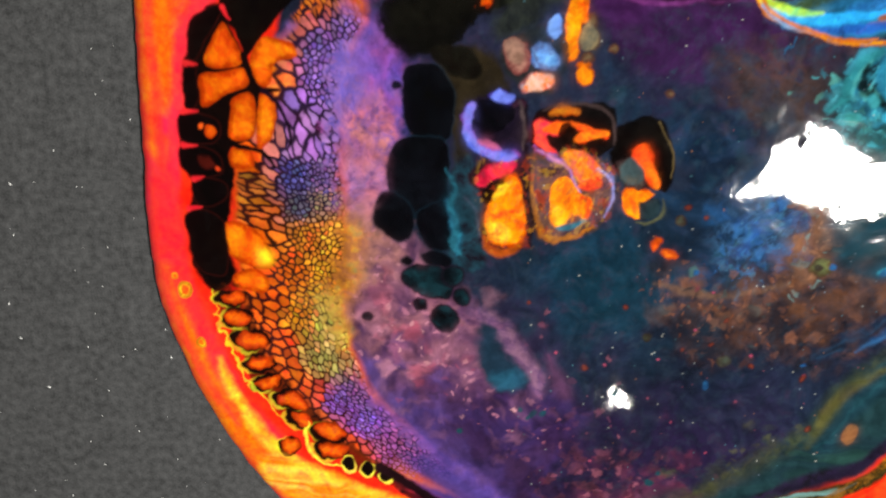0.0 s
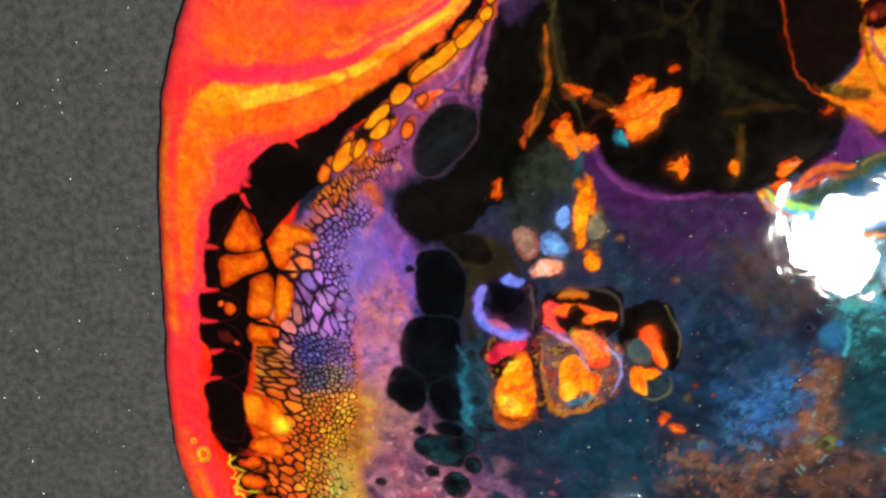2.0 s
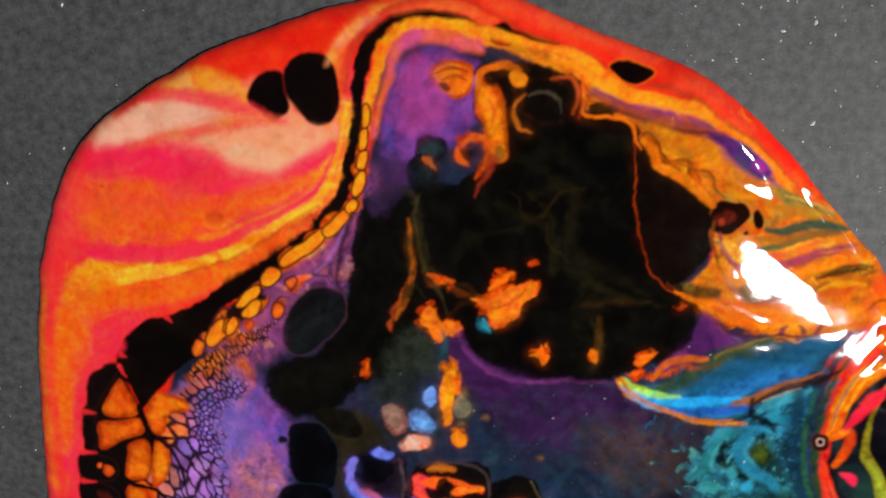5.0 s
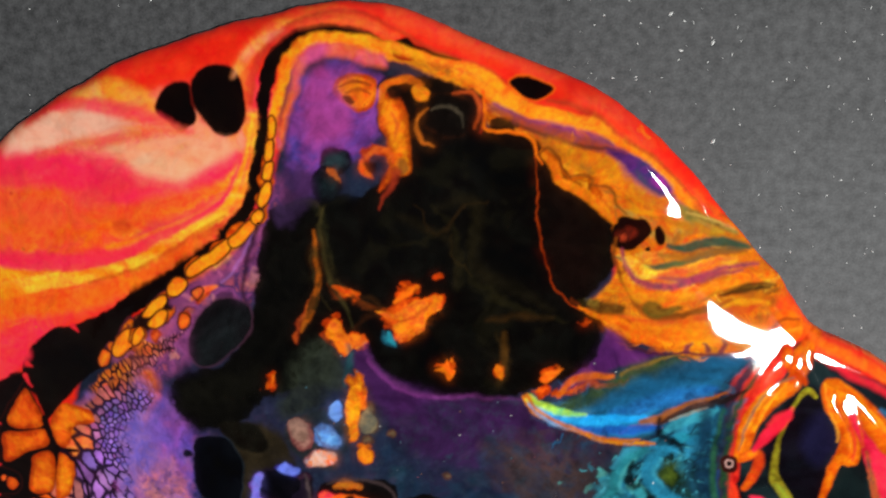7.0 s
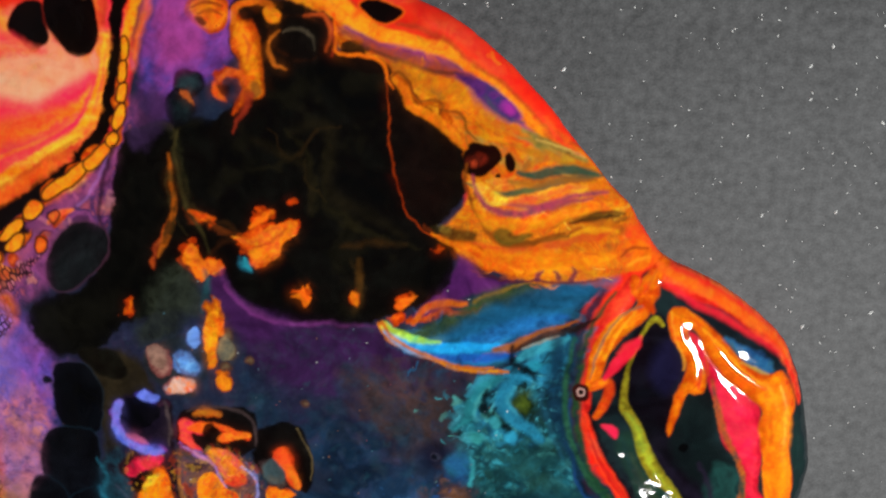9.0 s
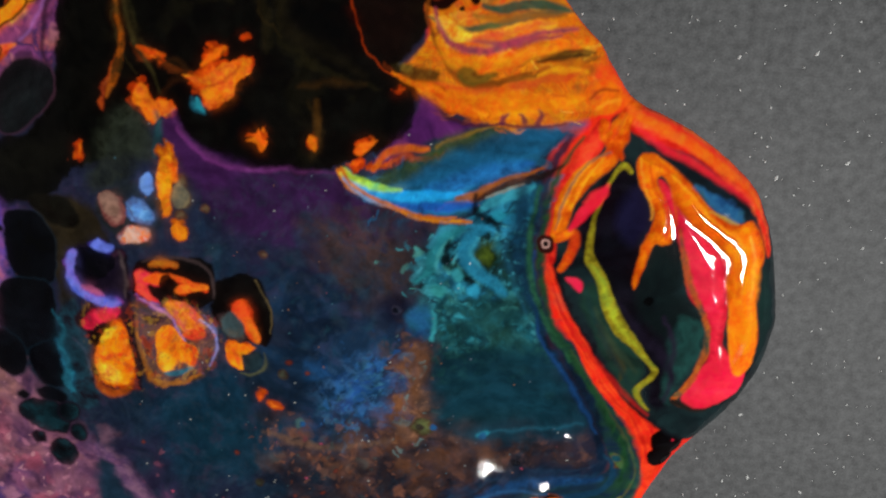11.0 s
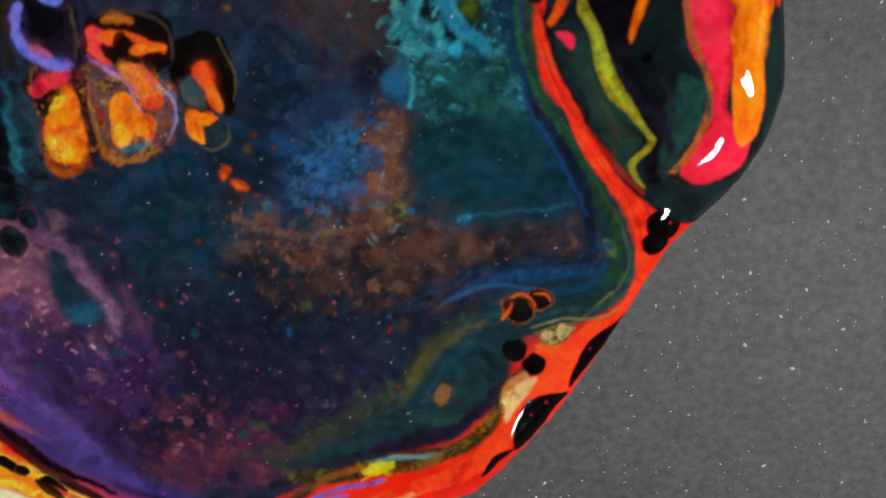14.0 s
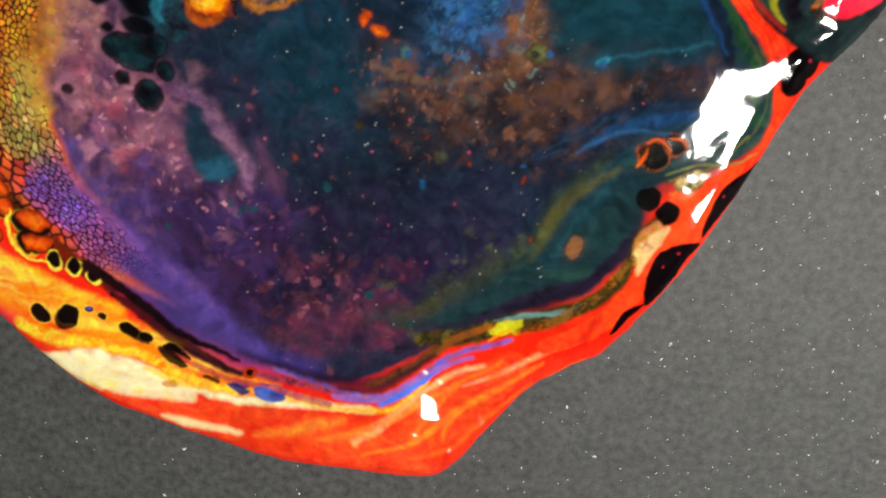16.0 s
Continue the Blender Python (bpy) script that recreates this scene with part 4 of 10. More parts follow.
stroke([(-65.2, 16.9), (-65.6, 4.0), (-65.0, -9.4), (-62.2, -21.9), (-57.3, -33.4), (-50.7, -45.2)], [1.2, 2.4, 2.6, 2.6, 2.4, 1.2], ["#fa2c34", "#fa3a28"], 1.0, 0.75)
for q, k in zip([(-60.5, -11.1), (-57.9, -24.2), (-62.7, -7.9)], (1.9, 1.3, 0.8)):
    lay(oval(q, k, k * 1.1, 0, 0.1, 0.1), ["#ffd62a"], 0.2, part="bubble_ring", label="yellow ring of a burst bubble", lift=0.1, round_=0.4)
    lay(oval(q, k * 0.5, k * 0.6, 0, 0.1, 0.1), ["#f98a1c", "#fb5a1c"], 0.2, lift=-0.15)
stroke([(-54.8, 98.1), (-54.6, 90.9), (-54.2, 83.7), (-56.8, 76.3)], [7, 9, 8, 4], ["#fa3432", "#fb3a3c", "#f94a2a"], 2.5, 0.6, FLOW)
stroke([(-51.6, 88.6), (-41.8, 87.0), (-31.9, 89.0), (-22.0, 92.8)], [4, 6, 5, 2], ["#fa4a2c", "#fb3c3a"], 2.0, 0.5, FLOW)
# bright beads along the black band
patch([(-9.5, 75.3), (-7.2, 78.0), (-2.7, 81.1), (1.8, 84.1), (5.2, 86.8), (5.6, 85.6), (3.2, 82.2), (-0.3, 79.0), (-5.3, 75.7), (-8.3, 74.3)], ["#f8a21e", "#fbb82a", "#f8c030"], 0.3, tex=MID, part="orange_bead", lift=0.15)
stroke([(-6.7, 76.1), (-2.7, 78.9), (1.0, 81.7)], [0.4, 1.0, 0.4], ["#e8741c"], 0.4, 0.7)
patch([(-13.5, 71.9), (-11.7, 73.9), (-9.5, 74.0), (-9.1, 72.3), (-11.4, 70.0), (-13.4, 69.9)], ["#f8941e", "#fba42a"], 0.3, part="orange_bead", lift=0.15)
patch([(-19.0, 65.7), (-16.7, 68.8), (-14.1, 70.2), (-13.7, 68.4), (-16.3, 65.9), (-18.3, 65.0)], ["#f8941e", "#fbae2a"], 0.3, part="orange_bead", lift=0.15)
patch([(-18.1, 63.8), (-15.5, 66.6), (-13.8, 66.5), (-14.6, 64.2), (-16.7, 62.8)], ["#f08a20", "#f8a028"], 0.3, part="orange_bead", lift=0.15)
patch([(-26.5, 58.6), (-24.0, 62.0), (-22.2, 62.6), (-22.8, 59.8), (-21.5, 61.1), (-19.7, 62.7), (-19.0, 61.5), (-20.9, 58.9), (-24.5, 56.4), (-26.3, 56.3)], ["#f0861c", "#f89a24", "#e8701c"], 0.3, part="orange_bead", lift=0.15)
patch([(-11.6, 64.6), (-10.3, 66.4), (-8.8, 65.4), (-9.4, 63.7), (-10.9, 63.1)], ["#f88a24", "#f8702a"], 0.4, part="orange_bead", lift=0.15)
patch([(4.7, 87.3), (5.9, 89.0), (7.1, 88.5), (7.1, 86.9), (5.7, 86.1)], ["#f8941e", "#fba62a"], 0.3, part="orange_bead", lift=0.15)
patch([(6.5, 90.6), (7.2, 93.7), (8.9, 94.4), (9.1, 93.0), (8.4, 90.7), (6.9, 89.5)], ["#f8941e", "#f88a1c"], 0.3, part="orange_bead", lift=0.15)
patch([(7.7, 95.8), (8.2, 98.3), (9.7, 98.8), (9.6, 96.8), (8.9, 94.9)], ["#f8861c", "#f4741c"], 0.3, part="orange_bead", lift=0.15)
stroke([(-11.9, 68.5), (-6.9, 72.2), (-0.6, 76.6), (4.3, 80.8), (6.6, 84.7)], [2, 3, 3, 3, 1.5], ["#8a4478", "#a84a80", "#6a3468"], 0.9, 0.7)
stroke([(-8.2, 69.7), (-5.4, 71.7), (-2.9, 72.6)], [0.8, 1.8, 0.8], ["#f0642a", "#f88a2a"], 0.4, 0.85)
stroke([(9.1, 95.3), (7.9, 90.4), (5.6, 84.7), (3.6, 78.6), (3.0, 72.6), (4.3, 67.7)], [0.5, 1, 1.2, 1.2, 1, 0.5], ["#1c0e18", "#2a1424"], 0.5, 0.8)
stroke([(5.1, 84.7), (3.1, 79.8), (0.6, 75.9), (-1.9, 73.6)], [0.4, 0.6, 0.6, 0.3], ["#b86ab0", "#8a5aa0"], 0.4, 0.7)
# net: large ground of orange with black lines, then finer towards the middle
NETA = ribbon([(-20.4, 49.6), (-26.7, 41.9), (-31.4, 32.7), (-33.6, 21.9), (-34.3, 10.8), (-34.6, -0.8), (-35.3, -12.2), (-33.3, -24), (-27.8, -35.4), (-18, -46.3), (-4.3, -56.3), (7.4, -63.3)], [9, 14, 20, 24, 25, 25, 24, 22, 19, 15, 9, 3], 0.5, 0.2)
lay(NETA, ["#d8641c", "#b0502c", "#e8781e", "#c85a22"], 1.5, MID)
lay(area([(-31.1, 47.5), (-21.5, 50.7), (-17.1, 42.9), (-20, 29.1), (-22.9, 17.1), (-28.4, 7), (-35.9, 9.5), (-38, 17), (-35.9, 29.1), (-34.1, 38.5)], 1.4, 0.5), ["#7a58a8", "#9468b0", "#6a56b4", "#8a5a90"], 3, FINE)
lay(area([(-34.3, 35), (-28.3, 32.7), (-26.3, 24.4), (-29.8, 17), (-34.7, 18.3)], 1, 0.5), ["#9a78c8", "#a86ac0", "#8a70d0"], 2.5, FINE, op=0.8)
lay(ribbon([(-33.5, 27.4), (-30.4, 28.5), (-27.4, 26.2), (-26.3, 23.8)], [1, 2.4, 2.4, 1]), ["#b03a90"], 0.9, op=0.7)
lay(area([(-35.6, 14.5), (-25.5, 15.8), (-23.2, 9.6), (-28.5, 4.4), (-34.8, 6.9)], 1, 0.5), ["#4a4a88", "#5a52a0", "#6a5a70"], 3, FINE, op=0.85)
lay(area([(-39.1, 0.4), (-31, 5.7), (-20.8, 7.1), (-17.2, -0.7), (-21.6, -14.1), (-24.8, -28.1), (-27.9, -36.9), (-33, -29.7), (-36.3, -17.1)], 1.4, 0.5), ["#b07c3e", "#985c30", "#c08c4c", "#988440"], 3.5, FINE, op=0.95)
lay(area([(-33.4, -14.3), (-25.4, -11.4), (-23.9, -22.4), (-26.4, -33.9), (-30.3, -31.1)], 1.2, 0.4), ["#b0a040", "#c0a44a", "#948a3c"], 2.5, FINE, op=0.7)
lay(ribbon([(-39.9, -11.6), (-36.6, -22.7), (-30.5, -34), (-22.6, -42.7), (-11.9, -51.5)], [6, 7, 7, 6, 3]), ["#e04a1c", "#c83a20", "#f0601c"], 2, FINE, op=0.9)
lay(ribbon([(-23.7, -33.9), (-15.8, -42.5), (-6.4, -51.3), (4.6, -58.7), (15.8, -67.8)], [5, 7, 8, 7, 4]), ["#4c3a88", "#5e4294", "#6a4888"], 2.2, FINE, op=0.9)
stroke([(-8.9, -52.2), (-1.4, -57.8), (6.3, -63.2), (15.4, -69.4), (24.7, -74.3)], [5, 7, 7, 5, 3], ["#40327a", "#4c3a84", "#382c66"], 2.0, 0.95, MID)
TOP = ribbon([(-8.2, 63.9), (-13.3, 60.3), (-18.4, 56.6), (-23.6, 53.1), (-29.5, 48.3)], [2, 5, 6, 7, 6], 0.4, 0.2)
foam(TOP, step(0, 1.4, TOP[1] + (FINE[TOP[0]] - 0.5) * 2), [
    ((-12.0, 61.3), 1.2, 1.8, -60, 0.8, 0.32, "#a0506a"), ((-18.4, 57.4), 1.5, 2.2, -60, 2.0, 0.3, "#b8604a"), ((-26.2, 53.3), 1.8, 2.6, -62, 2.0, 0.3, "#c86a34"), ((-17.2, 53.5), 1.2, 2.0, -55, 0.7, 0.32, "#9a5a78")],
    ["#10070a", "#1c0c14"], 8, 300)
fall = step(0, 1.2, NETA[1]) * step(-1, 2, NETA[2]) * (1 - step(NETA[2].max() - 20, NETA[2].max() - 4, NETA[2] + 6 * MID[NETA[0]])) * (1 - step(0.5, 1.02, NETA[3] + (MID[NETA[0]] - 0.5) * 0.5 + (TINY[NETA[0]] - 0.5) * 0.5))
guides = []
guides += [((-26.2, 52.3), 1.9, 2.8, -62, 2.0, 0.3, "#b0603a"), ((-32.9, 47.3), 2.6, 2.6, -52, 2.0, 0.28, "#c8682a"), ((-20.5, 52.2), 1.7, 2.6, -62, 2.0, 0.3, "#9a5a60"), ((-18.7, 47.0), 1.1, 1.5, -50, 0.5, 0.3, "#7a58a4"), ((-38.6, 38.5), 3.4, 1.8, -30, 2.0, 0.26, "#e8741c"), ((-33.5, 49.8), 3.4, 2.2, -40, 2.0, 0.34, "#a8502a"), ((-31.5, 43.6), 2.6, 1.8, -45, 2.0, 0.32, "#9a5a48"), ((-37.6, 42.5), 3.9, 1.8, -35, 2.0, 0.26, "#e0681c"), ((-28.0, 41.9), 1.1, 1.2, -50, 0.5, 0.3, "#7a5ab0")]
guides += [((-27.1, 35.0), 1.1, 1.3, -60, 0.5, 0.3, "#8a62b8"), ((-35.6, 36.2), 4.2, 1.6, -30, 2.0, 0.24, "#d87a50"), ((-37.5, 25.5), 3.9, 2.2, -75, 2.0, 0.24, "#c8645a"), ((-32.3, 30.3), 3.9, 1.5, -40, 2.0, 0.24, "#9a6ac8"), ((-30.7, 24.3), 2.9, 2.4, -80, 2.0, 0.24, "#a870c0"), ((-43.0, 18.8), 4.7, 1.6, -30, 2.0, 0.2, "#e8701c"), ((-42.1, 14.4), 2.2, 4.0, -22, 0.8, 0.36, "#a86a48"), ((-33.1, 15.7), 1.1, 1.5, -50, 0.45, 0.36, "#4a4a90"), ((-26.2, 15.8), 0.9, 1.3, -50, 0.42, 0.36, "#70508a")]
guides += [((-42.5, 8.7), 2.6, 3.4, -18, 0.8, 0.34, "#c07040"), ((-32.3, 8.2), 1.1, 1.3, -40, 0.45, 0.36, "#4c4a5c"), ((-27.1, 9.5), 1.0, 1.2, -40, 0.5, 0.34, "#90705a"), ((-41.7, 1.6), 4.2, 2.4, -28, 2.0, 0.22, "#ec6e1c"), ((-31.4, 1.7), 1.15, 1.2, -40, 0.62, 0.3, "#c88040"), ((-24.3, 1.8), 1.2, 1.1, -40, 0.8, 0.26, "#d89a58"), ((-34.4, -6.3), 1.5, 1.5, -40, 0.8, 0.3, "#c86428"), ((-27.9, -6.2), 1.2, 1.2, -50, 0.75, 0.26, "#d09848"), ((-40.7, -11.8), 2.9, 1.8, -40, 0.9, 0.28, "#d05a20")]
guides += [((-33.7, -17.2), 1.3, 1.6, -60, 0.8, 0.26, "#c08a3a"), ((-27.8, -18.5), 1.4, 2.0, -65, 0.9, 0.2, "#b09a48"), ((-30.3, -28.4), 1.3, 2.2, -65, 0.9, 0.22, "#a08c48"), ((-38.8, -22.9), 2.6, 1.5, -50, 0.9, 0.26, "#d8501c"), ((-37.3, -31.5), 2.9, 1.6, -45, 2.0, 0.22, "#e0561a"), ((-32.1, -37.2), 2.3, 1.4, -45, 0.9, 0.26, "#d04a1c"), ((-26.7, -39.3), 1.1, 2.2, -45, 0.7, 0.26, "#6a4a9c"), ((-20.1, -45.1), 1.1, 2.2, -45, 0.7, 0.26, "#7a52b0"), ((-31.1, -43.9), 2.9, 1.5, -40, 2.0, 0.22, "#e05a1c")]
guides += [((-23.0, -50.5), 2.3, 1.4, -40, 0.9, 0.26, "#dc4a1c"), ((-13.4, -53.3), 1.1, 1.8, -40, 0.7, 0.28, "#8a4a8a"), ((-17.6, -56.6), 1.5, 1.4, -40, 0.8, 0.3, "#c8402a"), ((-3.7, -59.2), 0.9, 2.0, -40, 0.6, 0.3, "#6a4090")]
foam(NETA, fall, guides,
    ["#0a0506", "#140810", "#1c0e1c"], 3)
# the bead row beside the band, each bead in a dark skin
def bead(pts, cols=("#f8961e", "#fbac2a", "#f48a1c")):
    sl, d, u, v = area(pts, 0.15, 0.1, 2.5, 6)
    lay((sl, d + 0.45, u, v), ["#1c0a08", "#2c100c"], 0.3, op=0.9)
    lay((sl, d, u, v), list(cols), 0.3, MID, lift=0.12, round_=0.6)
    lay((sl, d - 0.7, u, v), ["#fcb838", "#fba42c"], 0.6, FINE, op=0.5)


bead([(-9.2, 75.3), (-7.2, 77.8), (-3.4, 80.3), (-0.2, 82.6), (0.7, 81.4), (-1.3, 78.9), (-5.3, 76.1), (-8.0, 74.6)])
bead([(0.3, 82.4), (2.0, 84.1), (4.7, 86.6), (5.6, 85.6), (3.7, 83.0), (1.4, 81.0)])
bead([(5.2, 87.0), (6.2, 88.7), (7.4, 88.3), (6.9, 86.9), (5.9, 86.1)])
bead([(6.4, 90.4), (7.2, 93.4), (8.7, 94.4), (9.1, 93.0), (8.4, 90.7), (7.1, 89.5)])
bead([(7.7, 95.5), (8.2, 98.1), (9.4, 98.6), (9.5, 96.7), (8.8, 95.1)])
bead([(8.1, 99.2), (8.3, 102.4), (9.4, 103.2), (9.6, 101.1), (9.1, 99.3)])
bead([(8.7, 103.8), (9.0, 107.2), (10.0, 107.7), (10.2, 105.7), (9.7, 103.8)])
bead([(-13.3, 71.7), (-11.7, 73.7), (-9.6, 73.8), (-9.2, 72.3), (-11.2, 70.3), (-13.0, 70.2)])
bead([(-18.8, 65.7), (-16.7, 68.6), (-14.2, 69.9), (-13.8, 68.4), (-16.1, 66.0), (-18.1, 65.2)])
bead([(-17.9, 63.8), (-15.5, 66.4), (-13.9, 66.2), (-14.7, 64.3), (-16.6, 63.1)])
bead([(-21.5, 60.9), (-19.9, 62.7), (-19.0, 61.7), (-20.3, 59.4), (-21.6, 58.8)], ("#f0861c", "#f6962a"))
bead([(-26.2, 58.4), (-24.1, 61.5), (-22.3, 62.3), (-22.8, 59.8), (-22.1, 58.5), (-24.3, 56.4), (-26.1, 56.3)], ("#f0861c", "#f6962a", "#e8741c"))
bead([(-11.3, 64.3), (-10.3, 66.1), (-8.9, 65.3), (-9.5, 63.6), (-10.8, 63.1)], ("#f0702a", "#f88a2a"))
bead([(-29.7, 54.9), (-28.6, 57.2), (-27.1, 56.8), (-27.7, 54.5), (-29.0, 53.6)], ("#d85a1c", "#e8701c"))
bead([(-8.1, 70.9), (-6.4, 72.2), (-5.7, 71.2), (-6.9, 69.7)], ("#d8604a", "#e87a3a"))

# large cells in the net: black walls, orange floors
lay(area([(-50.6, 50.3), (-46.6, 51.2), (-44.3, 45.5), (-42, 40.7), (-39.5, 37.5), (-38.8, 33.9), (-41.2, 24.6), (-46, 21.7), (-49.1, 16.8), (-47.9, 7.1), (-50.3, 1), (-48, -7.1), (-53.1, -11.4), (-56.6, -7.3), (-58.4, 0.8), (-58.3, 6.8), (-56.5, 11.8), (-57.8, 18.6), (-57.8, 24.3), (-55.4, 30.9), (-55.7, 37.3), (-53.8, 44.6)], 0.5, 0.2), ["#090505", "#120806"], 0.5)
lay(area([(-48.8, 21.6), (-46.3, 16.9), (-47.8, 9.1), (-50.4, -1), (-48, -7.1), (-53.9, -9.3), (-57.2, -2.2), (-58, 4.8), (-55.3, 8.9), (-56.7, 14.7), (-56.7, 20.5)], 0.5, 0.2), ["#080505"], 0.5)
for pts in ([(-46.7, 47.7), (-44.8, 45.1), (-42.9, 41.3), (-43.4, 39.3), (-47.5, 38.5), (-50.9, 39.2), (-50.7, 41.9)], [(-52.1, 37.4), (-47.6, 37.9), (-42.9, 38.6), (-42, 35.2), (-47, 32.9), (-52.2, 30.5), (-52.9, 33.7)], [(-41.2, 39.8), (-38.7, 44.3), (-36, 44.7), (-32.1, 43.4), (-31.4, 40.8), (-35.9, 39.4), (-37.4, 35.3), (-40.2, 34.6)], [(-45.7, 32), (-42, 33.4), (-40.7, 30.2), (-41.2, 24.6), (-44.1, 23.1), (-47.2, 24), (-46.6, 28.2)], [(-39.6, 33.4), (-37.1, 33), (-36.3, 28.4), (-37.1, 24.7), (-40.5, 20.8), (-40.7, 26.5)], [(-47.2, 20.7), (-44.6, 21.7), (-42.2, 20.6), (-41.8, 17.7), (-44.5, 16.9), (-47, 17.6)], [(-50, 4), (-46.2, 5.1), (-41.7, 2.3), (-38.7, -2.7), (-40.3, -5.8), (-45.9, -4.9), (-49.5, -2)], [(-48, -7.1), (-43.1, -5.9), (-40.2, -8.4), (-41.5, -11.5), (-46.3, -11.1), (-49.1, -9.7)]):
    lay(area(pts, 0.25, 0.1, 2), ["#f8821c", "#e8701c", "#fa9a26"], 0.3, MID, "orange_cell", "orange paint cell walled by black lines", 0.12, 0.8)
lay(oval([(-41, -3)][0], 2.0, 2.0), ["#ffc42a"], 1.4)
for pts in ([(-53.5, 48.1), (-49.8, 50.3), (-46.6, 51), (-47.7, 48.2), (-50.5, 44.6), (-52.7, 41), (-54.4, 40.5)], [(-55.6, 39.2), (-53.3, 39.2), (-53.4, 32.8), (-55, 30), (-56.5, 31.8)], [(-57.9, 28.5), (-54.1, 29.2), (-49.3, 27.3), (-50, 23), (-54.2, 22.5), (-57.8, 23.8)], [(-58.4, 21.4), (-54.3, 21.7), (-49.4, 19.7), (-49.9, 15.8), (-54.8, 15.2), (-58.4, 17.1)], [(-56.6, 13.7), (-53, 14.8), (-48.5, 13), (-49.6, 9.5), (-55.3, 8.7)], [(-58.6, 6.3), (-54.5, 7.4), (-50, 5), (-49.5, -2), (-50.8, -7.2), (-55.6, -6.3), (-57.9, -1.2)]):
    dark_cell(pts, core=("#080405", "#0e0706"), rim="#3a0f0c", label="black paint cell at the edge of the red rim", halo=0.2)
lay(oval([(-51.2, 25.2)][0], 1.3, 1.6), ["#f87a1c", "#f05a1c"], 0.3, None, "orange_cell", "", 0.1, 0.5)
lay(oval([(-53.3, 26.5)][0], 0.6, 0.6), ["#e8581c"], 0.3)
lay(oval([(-52.5, 18.2)][0], 2.0, 1.3, 20), ["#4a120c", "#2c0a08"], 0.6)
lay(oval([(-50, 17)][0], 0.5, 0.6), ["#d8401c"], 0.3)
lay(ribbon([(-42.4, 41.1), (-41.2, 36.6), (-39.3, 34.1), (-35.3, 34)], [1.6, 1.4, 1.4, 0.6], 0.2), ["#0a0506"], 0.3)
lay(ribbon([(-39, 33.9), (-35.5, 30.3), (-33, 24.7), (-34.1, 21)], [1.2, 0.9, 0.8, 0.5], 0.3), ["#160a18"], 0.3)
lay(ribbon([(-48.7, 23), (-44.1, 21.7), (-39.6, 20.4), (-37.1, 17.1)], [1.4, 1, 1, 0.6], 0.3), ["#0c0606"], 0.3)

lay(ribbon([(-50.9, -11.9), (-48, -18.6), (-45.3, -23.7), (-43, -29.7), (-40.3, -35.4), (-35.7, -41.1), (-29.6, -46.8), (-25.3, -51.7), (-16.4, -57.5), (-9.1, -61.4)], [5, 6, 6.5, 6, 6, 6, 6, 5.5, 4.5, 3], 0.8, 0.8), ["#160806", "#3a1408", "#1c0a06"], 1.0, FINE, op=0.85)
for pts in ([(-57.2, 39.9), (-55.2, 39.5), (-52.9, 39.4)], [(-59.2, 29.3), (-56.9, 29.4), (-53.6, 29.6)], [(-59.6, 22.1), (-57.5, 22.2), (-54.3, 22.1)], [(-58.6, 14.9), (-56, 14.7), (-53.4, 15.2)], [(-60, 7.8), (-57.8, 7.9), (-54.9, 8.3)], [(-47.8, 52.4), (-46.2, 50.6), (-44.9, 48.2)], [(-46.3, 54.7), (-45.4, 53.4), (-44.3, 52.9)], [(-36.2, 63.8), (-34.7, 62.5), (-33.8, 61.1)]):
    lay(ribbon(pts[1:] if len(pts) > 2 else pts, [1.4, 0.25], 0.2, 0.1), ["#e82630", "#f02a30"], 0.35, FINE, op=0.85)
# ring-shaped orange cells strung down the south-west rim
for q, rx, ry, tn in zip([(-49.7, -13.2), (-48.5, -18.2), (-45.7, -23.2), (-44, -28.8), (-42.4, -34), (-37.3, -38.7), (-35.4, -44), (-28.7, -46.8), (-28, -51.8), (-38.1, -50.9)], (3.6, 3.5, 4.3, 3.8, 3.5, 4.2, 3.6, 4.2, 4.0, 2.6), (2.1, 2.1, 2.8, 2.2, 2.0, 2.4, 2.3, 2.4, 2.5, 2.7), (10, 8, 5, -12, -20, 25, 30, 10, 10, 40)):
    lay(oval((q[0] - 0.9, q[1] - 0.3), rx, ry + 0.2, tn, 0.5, 0.3), ["#f0d83a", "#c8c22e"], 0.3, op=0.6)
    lay(oval(q, rx + 0.2, ry + 0.25, tn, 0.5, 0.3, 0.18), ["#0c0504", "#160806"], 0.3, None, "black_cell", "black-walled oval cell with an orange floor", -0.05)
    lay(oval((q[0] + rx * 0.14, q[1]), rx * 0.84, ry * 0.8, tn, 0.6, 0.3, 0.22), ["#f0641c", "#f87a20", "#c8421a"], 0.45, FINE, "orange_cell", "", 0.12, 0.7)
for q in [(-23.6, -55.9), (-19.1, -57.1), (-14.1, -58.7)]:
    lay(oval(q, 2.0, 2.4, 10), ["#fbe04a"], 0.25)
    lay(oval((q[0], q[1] + 0.4), 1.7, 2.1, 10), ["#080405", "#100806"], 0.25, None, "black_cell", "black paint bead with a yellow lower edge", -0.08)
lay(ribbon([(-53.5, -11.5), (-53.1, -16.9), (-51, -23.8), (-48.9, -29.8), (-46.1, -34.5), (-42.3, -39.3), (-39.5, -43.6)], [0.3, 0.5, 0.8, 0.8, 0.6, 0.5, 0.3], 0.6, 0.7), ["#e8e02a", "#c8d03a"], 0.25, FINE, op=0.75)
